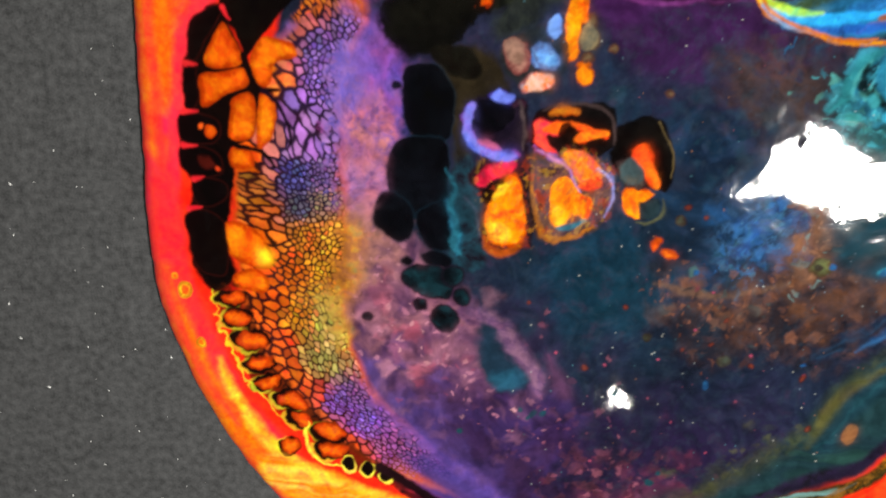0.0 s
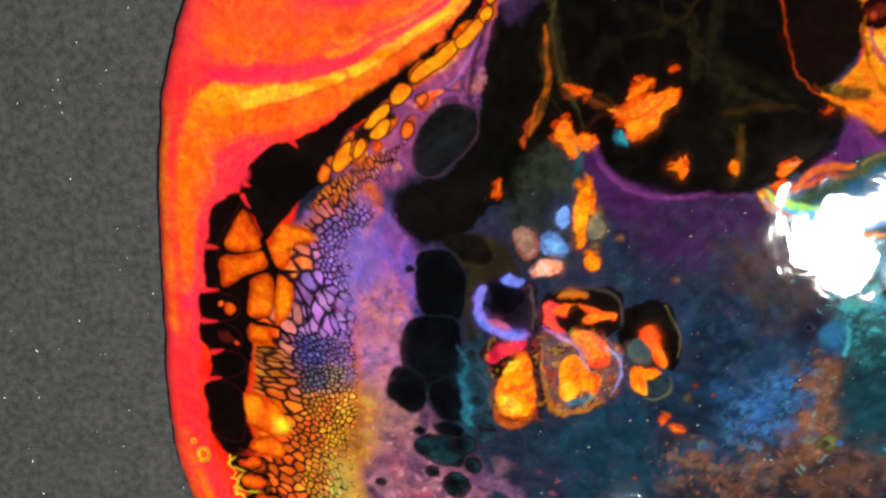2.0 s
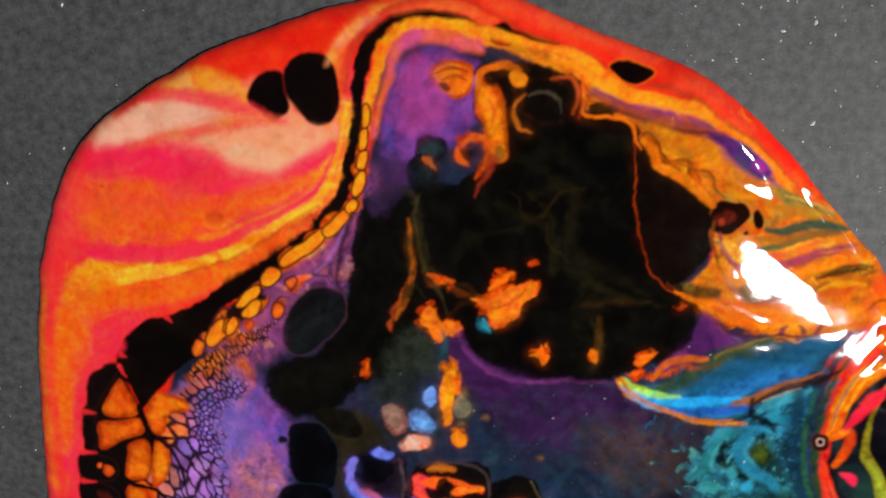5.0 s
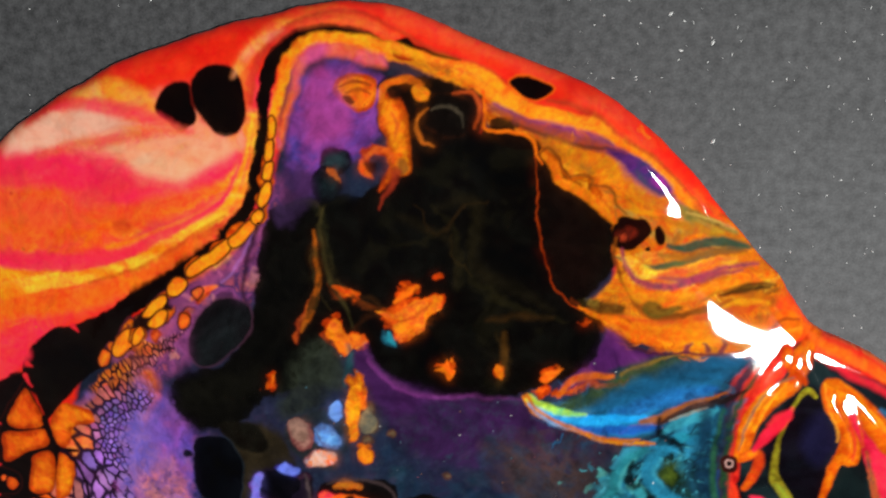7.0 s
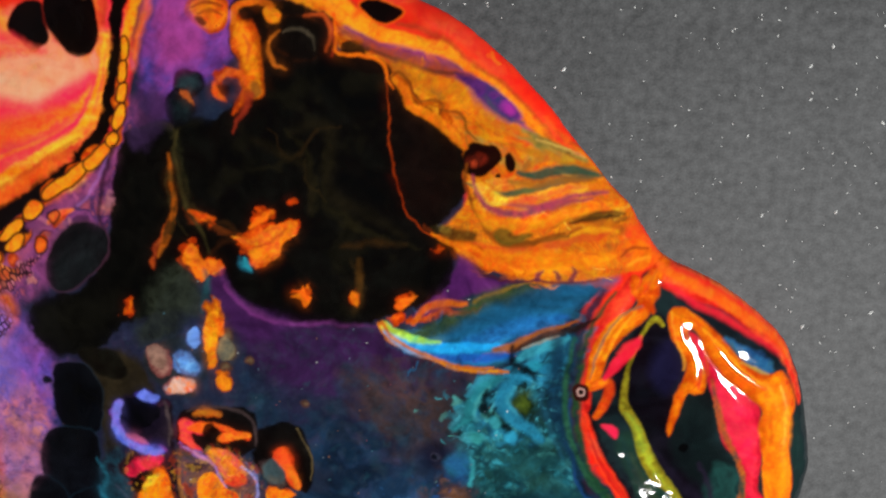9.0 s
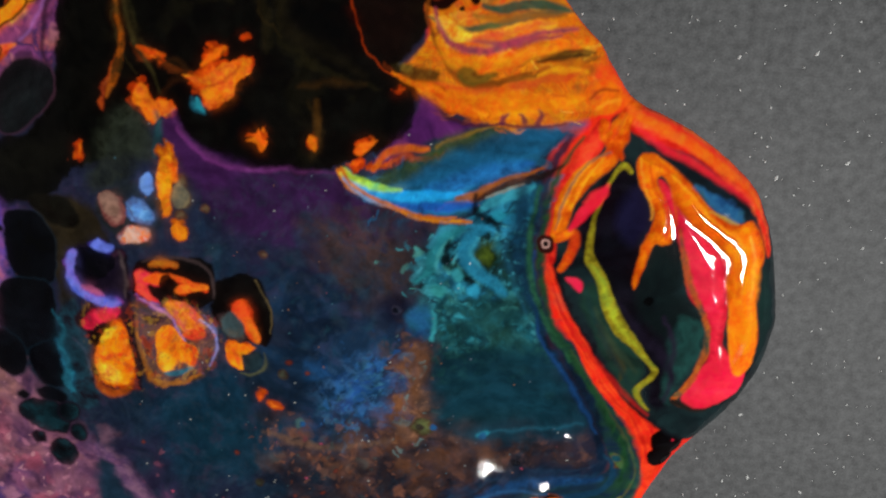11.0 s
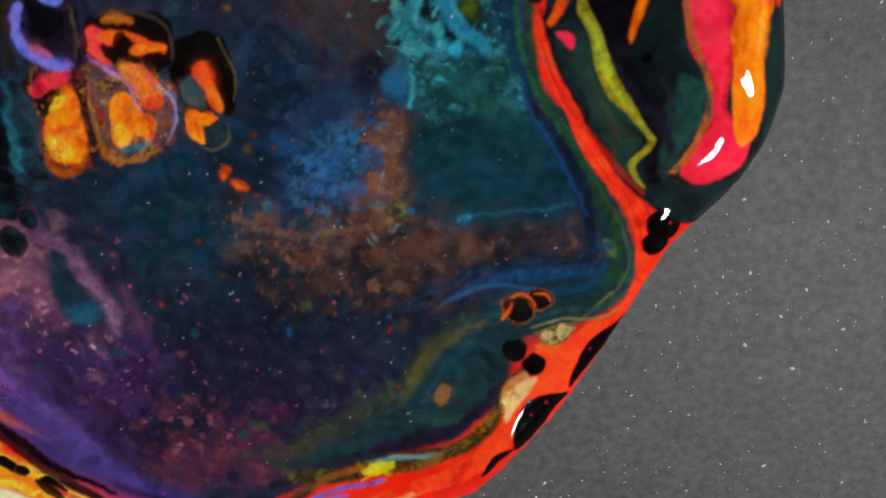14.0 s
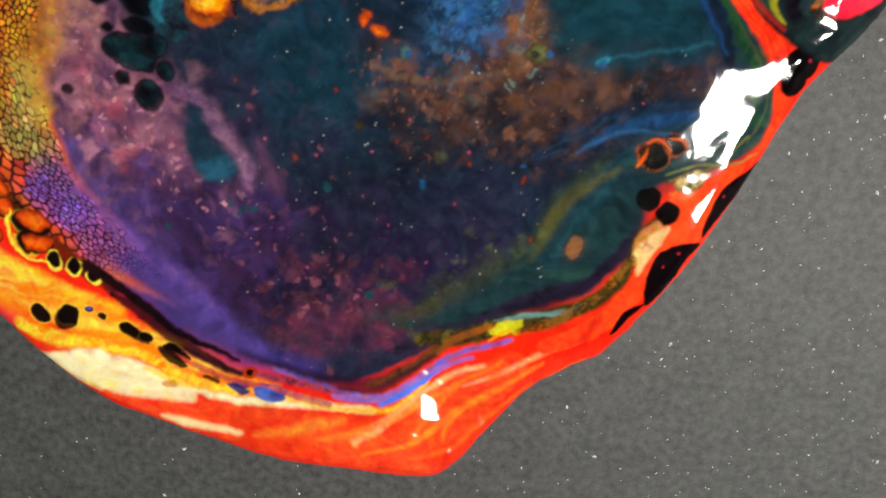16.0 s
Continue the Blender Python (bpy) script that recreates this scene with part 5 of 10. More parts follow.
lay(ribbon([(-33.1, -44.5), (-34.2, -48), (-31.8, -53.9), (-25.5, -56.8)], [0.3, 0.8, 0.7, 0.4], 0.4, 0.3), ["#f6e640"], 0.25, FINE)
lay(ribbon([(-16.1, -56.1), (-9.7, -60.3), (-2, -65.9), (7.2, -72.1), (19.1, -76.7)], [3, 2.6, 2.4, 2, 0.8]), ["#0a0608", "#1c0a10"], 0.5, None, "black_band", "", -0.08)

# ----- south rim: cream, yellow, red -----
lay(ribbon([(-41.5, -58), (-28.6, -63.8), (-16.9, -69.8), (-2.3, -74.2), (13.7, -80), (27.2, -83.2)], [9, 8, 8, 7, 4, 2]), ["#fcc848", "#fa9a22", "#fcd45a"], 2.0, FLOW)
lay(area([(-26.7, -78.5), (-19.3, -76.9), (-11.1, -77.3), (-2, -79.7), (5.1, -83.5), (13.2, -85), (23.5, -85.7), (35.7, -85.8), (49.9, -85.6), (50, -87.3), (35.7, -87.6), (19.4, -87.7), (9.1, -86.2), (0.8, -86.6), (-9.6, -87.5), (-15.8, -86.9), (-22.9, -83.1)], 0.5, 0.15), ["#f6e2a8", "#f2e6b8", "#f8d870"], 0.8, MID, "cream_run", "cream and pale yellow paint run on the rim", 0.12)
lay(ribbon([(-33.3, -71.6), (-25.3, -74.4), (-15.1, -75.7), (-3.9, -77.2), (5.1, -81.3), (15.3, -84.2), (27.6, -85.1), (41.8, -86.9), (54, -86), (59.8, -82.6), (63.6, -78.5)], [3, 3.5, 2.6, 2, 2.2, 2, 1.4, 1.2, 1.2, 1, 0.6]), ["#fbb428", "#fcd03a", "#f89a20"], 0.8, FINE)
lay(area([(-13.8, -87.8), (-7.5, -86.5), (5, -86.6), (19.4, -88.3), (37.8, -88.3), (54, -87.5), (61.9, -84), (71.4, -76.8), (82.6, -69.6), (86.8, -73.4), (79.8, -83.6), (73.6, -94), (65, -102.7), (50.5, -102.3), (29.7, -100.8), (17.2, -98.6), (2.6, -94.8)], 0.4, 0.1), ["#f2401c", "#f54a24", "#ee3a1a"], 0.7, FLOW, "red_rim", "glossy orange-red paint rim", 0.1)
lay(ribbon([(0.6, -92.7), (7.9, -94.3), (19.3, -95.5)], [1, 2.6, 1]), ["#f4dca8", "#f6c88a"], 0.8)
lay(ribbon([(23.4, -95.7), (35.8, -92.4), (44, -90)], [0.6, 3, 1]), ["#f4a86a", "#f0905a"], 1.4, op=0.8)
lay(ribbon([(47.2, -95.3), (52.1, -91.5), (58, -85.5), (67.5, -78.2), (76.1, -73.3)], [2, 2, 1.6, 1.6, 0.8]), ["#f6d09a", "#f4a050"], 0.9, op=0.85)
lay(ribbon([(60.3, -93), (64.1, -87.1), (71.6, -78.9), (80.8, -71.8)], [1, 1.4, 1.2, 0.6]), ["#f6642a", "#fb8a3a"], 0.8)
lay(ribbon([(68.4, -92.3), (69.2, -88.9), (73.9, -84.1), (79.5, -79.3)], [0.6, 1, 0.8, 0.4]), ["#f8884a"], 0.6)
for q, rx, ry, tn in zip([(-27.8, -68.5), (-21, -68.5), (-15.9, -67.1), (-13, -68.4), (-6.7, -70.9), (-2.9, -72.6), (4.3, -76.3), (13.8, -80.9)], (2.7, 2.6, 1.0, 1.0, 2.4, 2.0, 3.8, 1.4), (2.0, 2.7, 0.9, 0.9, 1.6, 1.1, 1.6, 0.7), (40, 10, 0, 0, 30, 30, 32, 20)):
    lay(oval(q, rx + 0.3, ry + 0.3, tn), ["#fcd44a"], 0.3, op=0.5)
    lay(oval(q, rx, ry, tn), ["#080404", "#160a0a"], 0.22, None, "black_cell", "flat black paint cell in the yellow rim", -0.08)
lay(oval([(-15.9, -66.9)][0], 0.6, 0.5), ["#3a48a8"], 0.3)
for q, rx in zip([(19.7, -82.8), (27.1, -83.8)], (2.2, 3.4)):
    lay(oval(q, rx, rx * 0.42, 12), ["#2a48b0", "#3a5ac0", "#24307a"], 0.3, FINE, "blue_cell", "blue paint cell in the rim", 0.08)
lay(ribbon([(27.6, -78.4), (35.6, -80.4), (42.7, -82.5), (50.8, -83.4), (56.8, -81.5), (62.6, -77.6), (69.1, -71.7), (76.7, -68.5), (82.3, -66.5)], [1, 1.6, 2.2, 2.4, 2.2, 2, 1.6, 1.4, 0.8]), ["#7a4ab0", "#9a5a90", "#5a5ad0", "#a05a78"], 0.6, FINE, "violet_run", "violet-blue line of paint", 0.08)
lay(ribbon([(52.9, -84), (57.8, -82.2), (62.6, -78.6), (65.4, -75.7)], [0.8, 1.2, 1.2, 0.5]), ["#4a6ae0"], 0.4)
lay(ribbon([(6.3, -74.8), (13.4, -77.9), (23.5, -80.3), (33.6, -81.6), (42.8, -83)], [1.5, 2, 1.6, 1.8, 1]), ["#7a2a4a", "#a83a4a", "#4a1a34"], 0.8, FINE)
lay(ribbon([(19.5, -74.8), (29.6, -77.7), (39.7, -80), (49.7, -79.7), (57.5, -76.4), (64.2, -71.1)], [1, 2, 3, 3, 2.4, 1.4]), ["#1c1024", "#2a1430"], 1.2, FLOW, op=0.85)
lay(ribbon([(49.7, -80.2), (57.6, -76.9), (63.3, -72.2), (68.8, -67.6), (75.4, -64), (80, -61.6)], [0.8, 2, 2.4, 2.2, 2, 1]), ["#4a2418", "#6a3a1c", "#2a1410"], 0.7, FINE)
stroke([(38.1, -95.9), (48.9, -92.3), (59.4, -85.5), (69.7, -80.0)], [0.8, 2, 2, 0.8], ["#f4a868", "#f08a50"], 0.8, 0.75)
stroke([(49.1, -98.5), (59.8, -94.3), (68.8, -87.6), (77.7, -81.0), (89.9, -71.6)], [0.6, 1.4, 1.8, 1.6, 0.6], ["#f8844a", "#f6a060"], 0.7, 0.75)
stroke([(60.0, -98.4), (70.6, -94.5), (78.1, -86.8), (87.8, -77.3)], [0.6, 1.4, 1.4, 0.5], ["#fa7a3a", "#f4602a"], 0.7, 0.7)
stroke([(77.4, -95.0), (83.3, -86.3), (92.8, -75.5), (100.0, -70.2)], [0.5, 1.2, 1.2, 0.4], ["#f8783a", "#fa8a50"], 0.6, 0.7)
stroke([(72.3, -79.5), (79.8, -75.2), (89.6, -69.4), (98.2, -65.4)], [0.5, 1.2, 1.4, 0.5], ["#f6b080", "#f48a4a"], 0.6, 0.75)
stroke([(65.5, -100.0), (73.6, -98.1), (79.8, -91.9)], [0.5, 1.2, 0.5], ["#d8301a"], 0.8, 0.6)
q = [(21.8, -79.6)][0]
lay(oval(q, 1.7, 1.7), ["#d84a1c"], 0.2, None, "bubble_ring", "orange ring of a burst bubble", 0.1, 0.4)
lay(oval(q, 0.95, 0.95), ["#14080a"], 0.2, lift=-0.1)

# ----- south-east edge: green and ochre currents, red ribbon, black pools -----
lay(area([(48.5, -64.4), (66.5, -59.9), (78.6, -49.1), (87.6, -36.5), (98.6, -25.5), (111.7, -17.1), (123.9, -13.8), (129, -17), (124.2, -23.4), (112.1, -29.4), (107.4, -40), (98.9, -52.8), (86.9, -59.4), (69.4, -65.3)], 1.2, 0.3), ["#14262c", "#1c363a", "#182c34", "#22403c"], 3, FLOW)
lay(ribbon([(56.3, -63.7), (68.9, -55.5), (80.9, -46.3), (87.9, -40.4), (91, -33.6), (99.6, -24.1)], [2, 4, 4, 3, 3, 1.5]), ["#2c3626", "#44482a", "#223030"], 2.4, FINE, op=0.6)
lay(ribbon([(86.8, -41.8), (88.9, -37.7), (93.4, -33.4), (102.2, -26.4)], [1, 1.8, 1.8, 0.6]), ["#6a5c2a", "#7a5c30"], 1.2, FINE, op=0.5)
lay(ribbon([(88.4, -46.9), (97, -33.1), (107.5, -21.1), (120.7, -15.2), (127.7, -15.9)], [5, 5, 5, 4, 3]), ["#15303e", "#1c4450", "#12283a"], 1.6, FLOW, op=0.6, streak=2.5)
lay(ribbon([(84.3, -25.3), (97.7, -17), (111.2, -13), (122.4, -11.6), (122.4, -2.3), (114.7, 10.5), (107.6, 22.7)], [3, 3.5, 3.5, 3, 2.4, 2.4, 2.4]), ["#0f2036", "#16344e", "#0c1828"], 1.2, MID, op=0.7, streak=2)
lay(ribbon([(56.5, -70.9), (69.4, -65.3), (83, -57.7), (95.2, -53.1), (103.3, -47), (107.4, -40)], [2, 3, 3.5, 3.5, 3, 2]), ["#16141c", "#241c34", "#1c2028"], 1.0, FINE)
lay(ribbon([(61.6, -68.4), (70.7, -66.7), (79.5, -63.5), (86.6, -61.1), (93.5, -59.1), (100.3, -55.8), (105, -50.8), (106.9, -45.2), (108.8, -39.7), (112.6, -35.9)], [3, 4, 4.5, 3.5, 3.5, 3.5, 3, 2.5, 2.5, 2]), ["#2e2a14", "#4a3c18", "#1e1c10", "#5a4a1c"], 0.7, FINE, "ochre_run", "dark ochre marbled paint run", 0.1)
lay(area([(77.3, -63.7), (80.3, -61.9), (83.9, -61.8), (84.9, -63.1), (82.4, -64.8), (78.8, -65.2)], 0.6, 0.4), ["#d8c81e", "#b8a81c"], 0.5, FINE)
lay(ribbon([(80.3, -61.6), (86.5, -60.1), (92.7, -59.4), (97.7, -56.4)], [0.4, 0.9, 0.8, 0.3]), ["#6a9a9a"], 0.4)
lay(ribbon([(107.6, -46.9), (107.9, -42.4), (109.7, -39.6), (112, -37.7), (113.1, -36.7)], [1.2, 2.2, 2.6, 2.4, 1]), ["#d8a860", "#b8843a", "#e8c88a"], 0.5, FINE, "cream_run", "", 0.1)
lay(ribbon([(114.6, -31.8), (117.4, -28.2), (120.5, -26.3)], [2.5, 3.4, 1.5]), ["#a88a48", "#5a4a24", "#c8a860"], 0.5, FINE)
lay(area([(106.8, 24.7), (113.6, 10.4), (121.6, -2.4), (123.7, -10.9), (117.2, -15.3), (107.5, -21.1), (101.5, -30.2), (108.6, -29.9), (117.6, -26.2), (127, -22.6), (131.5, -16.8), (131.7, -9.9), (128.8, -3), (121.1, 8.2), (111.1, 20.9)], 0.5, 0.15), ["#122026", "#1a3236", "#16283a", "#20402e"], 0.8, FLOW)
for pts, w, cols in (([(110.3, 18.7), (118.6, 6.4), (125.7, -3.2), (128.6, -11.1), (126.3, -18.4), (118.3, -22.7)], 1.2, ["#1a362a", "#16302c"]), ([(112.7, 16.8), (121.7, 4.4), (128.5, -5.3), (130.3, -12.2), (128.2, -19.5)], 0.6, ["#3a5a3a", "#5a4a2a"]), ([(121.6, -5.8), (125.1, -10.2), (123.7, -16.2), (114.3, -19.3), (105.6, -24.9)], 1.6, ["#12304a", "#1a4058"]), ([(128.1, -18.3), (122, -24.2), (113.1, -28)], 0.5, ["#6a6a34"])):
    lay(ribbon(pts, [0.5, w, w, 0.4], 0.4, 0.1), cols, 0.4, FINE, op=0.85)
lay(ribbon([(115.1, 62.5), (112, 57.8), (108.7, 50.5), (106.8, 43.1), (106.1, 35.6), (109.3, 29.2), (114, 21.6), (121, 10.5), (127.6, 3.8), (133.1, -3.2), (133.2, -12.1)], [4.5, 4, 3, 1.6, 1.4, 3.2, 4.6, 5, 5, 6, 3], 0.3, 0.1), ["#ec3018", "#f2401c", "#d82818"], 0.3, None, "red_ribbon", "orange-red ribbon of thick paint", 0.2, 1.6, streak=7)
lay(ribbon([(135.2, -0.3), (133.3, -8.4), (133.3, -15.5), (130.3, -21.7), (124.8, -27.1), (119.8, -33.8), (113.7, -42.1), (108.8, -51.9), (102.3, -60.8), (90.2, -67.6)], [4, 2.6, 1.8, 1.8, 3, 6.5, 6, 4.5, 4.5, 4], 0.3, 0.1), ["#f03a1a", "#f2421e"], 0.3, FLOW, "red_ribbon", "", 0.3, 1.4)
lay(area([(114.3, -29.9), (120.7, -28), (124.4, -24.8), (128.5, -24.1), (125.9, -28.9), (121.8, -35.2), (120.2, -41.5), (116, -41.8), (112.2, -45.7), (109.9, -51.3), (109.5, -45), (112.2, -39.4)], 0.3, 0.1), ["#f0401c", "#f44822"], 0.4, FLOW)
for pts in ([(110.3, -51.3), (112.1, -44.8), (116, -41.8), (121.5, -41.3), (119, -45.2), (114.9, -52.8), (111, -56.3)], [(121.8, -35.2), (124.3, -29.5), (129.4, -24.9), (132.3, -22.6), (129.2, -28.7), (125.2, -35), (121.3, -40.1)], [(104.3, -63), (106.8, -58.1), (110.9, -55.7), (107.9, -59.9), (105.2, -63.4)]):
    lay(area(pts, 0.2, 0.1, 2), ["#050406", "#0c080c"], 0.2, None, "black_cell", "black paint pool at the sheet's edge", -0.1)
for q, k in zip([(135.9, -2.7), (135, -6.6)], (3.6, 2.8)):
    lay(oval(q, k, k, 0, 0.1, 0.1, 0.05), ["#040405", "#0a0a0c"], 0.2, None, "black_bead", "shiny black bead of paint on the rim", 0.9, 2.6)
dots([(124.8, -30.9), (116.9, -43.5), (113.8, -46.9), (137, -2.2)], 0.35, ["#c8203a"], lift=0)
for q, rx, ry in zip([(108.8, -23.3), (113, -20.7)], (3.1, 2.0), (2.7, 1.9)):
    lay(oval(q, rx + 0.5, ry + 0.5), ["#a8541e", "#3a2418", "#c8642a", "#2a2018"], 0.4, TINY, op=0.8)
    lay(oval(q, rx + 0.1, ry + 0.1), ["#07080a", "#10100e"], 0.3, FINE, "black_cell", "black paint cell ringed with orange flecks", -0.1)
for q, rx, ry in zip([(108.8, -32.1), (113.3, -34.8), (117.8, -28.2)], (2.6, 2.4, 2.5), (2.6, 2.5, 1.8)):
    lay(oval(q, rx, ry, -20), ["#060607", "#0c0c0c"], 0.25, FINE, "black_cell", "round black paint cell", -0.1)
lay(oval([(94, -44.5)][0], 1.7, 2.2, 20), ["#7a4428", "#4a3e34", "#8a5a3c"], 0.3, FINE, "orange_fleck", "orange-brown fleck of paint", 0.08)
lay(oval([(126.6, -8.9)][0], 1.0, 2.0, 20), ["#4a6a3a", "#8a5a2a"], 0.4, FINE, "orange_fleck", "", 0.05)

# finer currents in the south and south-east
stroke([(-10.3, -62.9), (-3.6, -66.9), (2.8, -71.8), (10.8, -76.4), (19.5, -80.1)], [1.2, 3, 3.2, 2.6, 1.2], ["#0a0608", "#180a10"], 0.5)
stroke([(-0.1, -75.4), (7.9, -78.5), (16.0, -81.3), (25.6, -83.4), (33.8, -84.7)], [0.8, 1.6, 1.8, 1.6, 0.8], ["#d8562a", "#c84a3a", "#a83a3a"], 0.5, 0.85)
patch([(-9.3, -70.3), (-6.5, -69.8), (-3.1, -71.8), (-2.0, -74.4), (-5.2, -73.5), (-8.1, -72.3)], ["#080404", "#120808"], 0.3)
patch([(-0.1, -74.8), (2.9, -75.4), (6.8, -79.2), (4.6, -79.4), (1.1, -77.4)], ["#080404", "#120808"], 0.3)
patch([(-23.9, -67.9), (-19.9, -66.9), (-18.9, -70.6), (-21.3, -72.3), (-24.0, -72.0)], ["#080404", "#100606"], 0.3)
stroke([(11.1, -81.5), (14.1, -82.4)], [1.0, 1.4], ["#0a0506"], 0.3)
patch([(16.5, -83.1), (18.7, -82.6), (21.7, -84.7), (19.5, -85.3)], ["#26368a", "#141c4a"], 0.3)
patch([(22.5, -83.7), (25.6, -83.4), (30.2, -85.4), (27.4, -86.9), (23.9, -86.1)], ["#2a50b0", "#3a62c8", "#24409a"], 0.3)
stroke([(-28.2, -79.6), (-19.9, -80.9), (-10.5, -84.9), (-0.8, -85.8), (7.5, -86.8)], [2, 5, 5, 5, 3], ["#f2e0a8", "#f0e4b8", "#f4d880"], 0.8, 0.85)
stroke([(-3.2, -80.2), (4.9, -83.4), (13.2, -84.7)], [1, 2.2, 1], ["#f6d23a", "#f4c430"], 0.6, 0.8)
patch([(1.0, -83.7), (3.9, -82.8), (4.3, -84.6), (1.5, -84.9)], ["#d8843a", "#c8703a"], 0.4, 0.8)
stroke([(26.9, -83.0), (33.8, -85.1), (40.6, -86.2)], [1, 2, 1.6], ["#b8486a", "#c86a5a", "#8a3a6a"], 0.5)
stroke([(41.9, -83.9), (47.4, -84.0), (54.1, -82.7), (60.7, -79.0), (67.2, -74.8), (73.6, -71.8)], [1.2, 2.2, 2, 1.6, 1.4, 0.8], ["#a05a9a", "#8a62c0", "#b86a8a"], 0.45)
stroke([(52.8, -84.9), (59.4, -80.9), (65.9, -76.1)], [1, 1.6, 0.6], ["#4a6ae0", "#5a7ae8"], 0.4)
stroke([(43.3, -81.6), (51.4, -81.4), (59.3, -76.7), (65.7, -71.7)], [0.8, 2, 2, 1], ["#241420", "#3a1c24"], 0.7, 0.8)
stroke([(65.7, -71.4), (69.4, -67.2), (74.5, -64.8), (79.5, -62.9)], [0.8, 1.8, 1.8, 0.6], ["#7a4420", "#9a5a2a"], 0.5, 0.85)
patch([(77.4, -65.3), (79.5, -62.3), (84.1, -61.6), (82.9, -63.7), (80.7, -65.3)], ["#d8d02a", "#b8b024"], 0.4)
stroke([(77.2, -67.1), (79.7, -65.1), (81.9, -64.1)], [0.4, 1.0, 0.4], ["#f0a42a"], 0.3)
stroke([(78.2, -62.1), (85.8, -60.6), (93.2, -58.5)], [0.4, 0.8, 0.4], ["#6a8a80", "#4a6a6a"], 0.4, 0.85)
stroke([(83.5, -64.2), (89.7, -62.2), (95.7, -58.2), (101.6, -53.6), (104.8, -49.2), (106.9, -45.5)], [1.2, 2.4, 2.4, 2.2, 1.8, 1], ["#6a4a1c", "#8a5a20", "#3a2c10", "#a8742a"], 0.5, 0.85)
stroke([(79.3, -58.9), (88.1, -57.6), (96.5, -53.2), (102.1, -47.3), (105.2, -41.7)], [1, 2.6, 2.6, 2.2, 1], ["#14121c", "#201a30"], 0.8, 0.85)
stroke([(108.5, -49.1), (109.3, -45.3), (111.3, -41.4), (113.6, -38.3)], [0.8, 2.4, 3.0, 1.2], ["#d8b070", "#e8c88a", "#b88a4a"], 0.5)
patch([(114.0, -28.8), (115.9, -26.7), (118.8, -25.7), (121.1, -26.8), (119.2, -28.9), (116.6, -30.4), (114.9, -30.3)], ["#8a7a44", "#4a4020", "#c8b070", "#2a2410"], 0.4)
stroke([(113.3, -30.7), (116.5, -31.2), (118.9, -29.7)], [0.5, 1.6, 0.6], ["#e07a4a", "#c85a2a"], 0.4, 0.85)
stroke([(95.8, -20.8), (101.4, -18.0), (108.2, -16.0), (115.0, -15.0), (122.9, -13.7)], [0.8, 2.2, 2.4, 2, 0.8], ["#14325a", "#1c4878", "#122a48"], 0.8, 0.8)
stroke([(92.5, -23.6), (98.1, -20.2), (104.9, -18.4), (111.9, -18.4)], [0.5, 0.9, 0.9, 0.4], ["#2a5a8a"], 0.5, 0.7)
stroke([(84.8, -47.4), (87.9, -40.5), (91.1, -34.8), (96.7, -29.7), (102.3, -26.5)], [1, 2.6, 2.4, 2, 0.8], ["#5a5a2a", "#4a4a2c", "#3a4030"], 1.0, 0.7)
stroke([(110.6, -26.1), (117.2, -22.9), (124.2, -22.3), (129.5, -19.5), (131.5, -13.3), (129.9, -7.6)], [0.6, 1.4, 1.6, 1.6, 1.6, 0.8], ["#1e3a3a", "#2a4a40", "#16282c"], 0.6, 0.8)
stroke([(111.9, -27.0), (118.6, -24.5), (125.6, -23.9), (130.5, -21.3)], [0.3, 0.6, 0.6, 0.3], ["#8a8a4a", "#6a6a3a"], 0.35, 0.8)
stroke([(105.8, -25.7), (106.7, -23.7), (107.2, -21.9)], [0.4, 0.9, 0.3], ["#f07a2a", "#d8602a"], 0.3)
stroke([(107.1, -21.0), (109.3, -19.8), (111.1, -20.6), (112.2, -22.0)], [0.3, 0.6, 0.6, 0.3], ["#f07a2a", "#e0682a"], 0.3)
stroke([(112.1, -19.6), (114.0, -19.5), (115.1, -20.8)], [0.2, 0.5, 0.2], ["#e8742a"], 0.3)
patch([(124.3, -6.8), (125.9, -6.5), (127.7, -8.0), (127.6, -10.5), (125.9, -9.7)], ["#4a7a4a", "#3a5a34", "#8a6a3a"], 0.4, 0.85)
patch([(92.4, -44.1), (94.0, -41.8), (95.8, -42.7), (95.5, -45.4), (94.0, -47.2), (92.4, -46.0)], ["#7a4830", "#94603a", "#54402f"], 0.3)

# ----- teal grounds in the east -----
lay(area([(81.7, 35), (84.8, 40.1), (95.5, 42.9), (104.3, 51.3), (106.3, 57.5), (106.1, 49.4), (104.9, 40.9), (104.1, 32.1), (106.8, 21.1), (113.1, 9.8), (118.7, 0.6), (103.9, -3.2), (86.2, -3.5), (84.3, 9.9), (83, 21.6), (79.9, 27.1)], 1.2, 0.4), ["#0e2228", "#13303a", "#102830"], 4, MID)
TEAL = area([(80.6, 34.9), (86.9, 41.3), (97.5, 44.6), (103.4, 50.2), (103.4, 38.6), (103.2, 29.9), (106.5, 18.7), (97.7, 15.7), (88.6, 15), (83.7, 19.3), (80.5, 27.1)], 1, 0.4, 4)
fade(TEAL, ["#1d6a7a", "#2f96a8", "#48b4c4"], FINE, 0.45, 0.95, 2.0, 0.5)
fade(TEAL, ["#2a86a8", "#5ac0d0"], TINY, 0.55, 0.9, 2.0, 0.6)
fade(TEAL, ["#0a1a1e", "#0e2018"], field(3.2, 3, 1, 1.8), 0.5, 0.8, 1.5, 0.85)
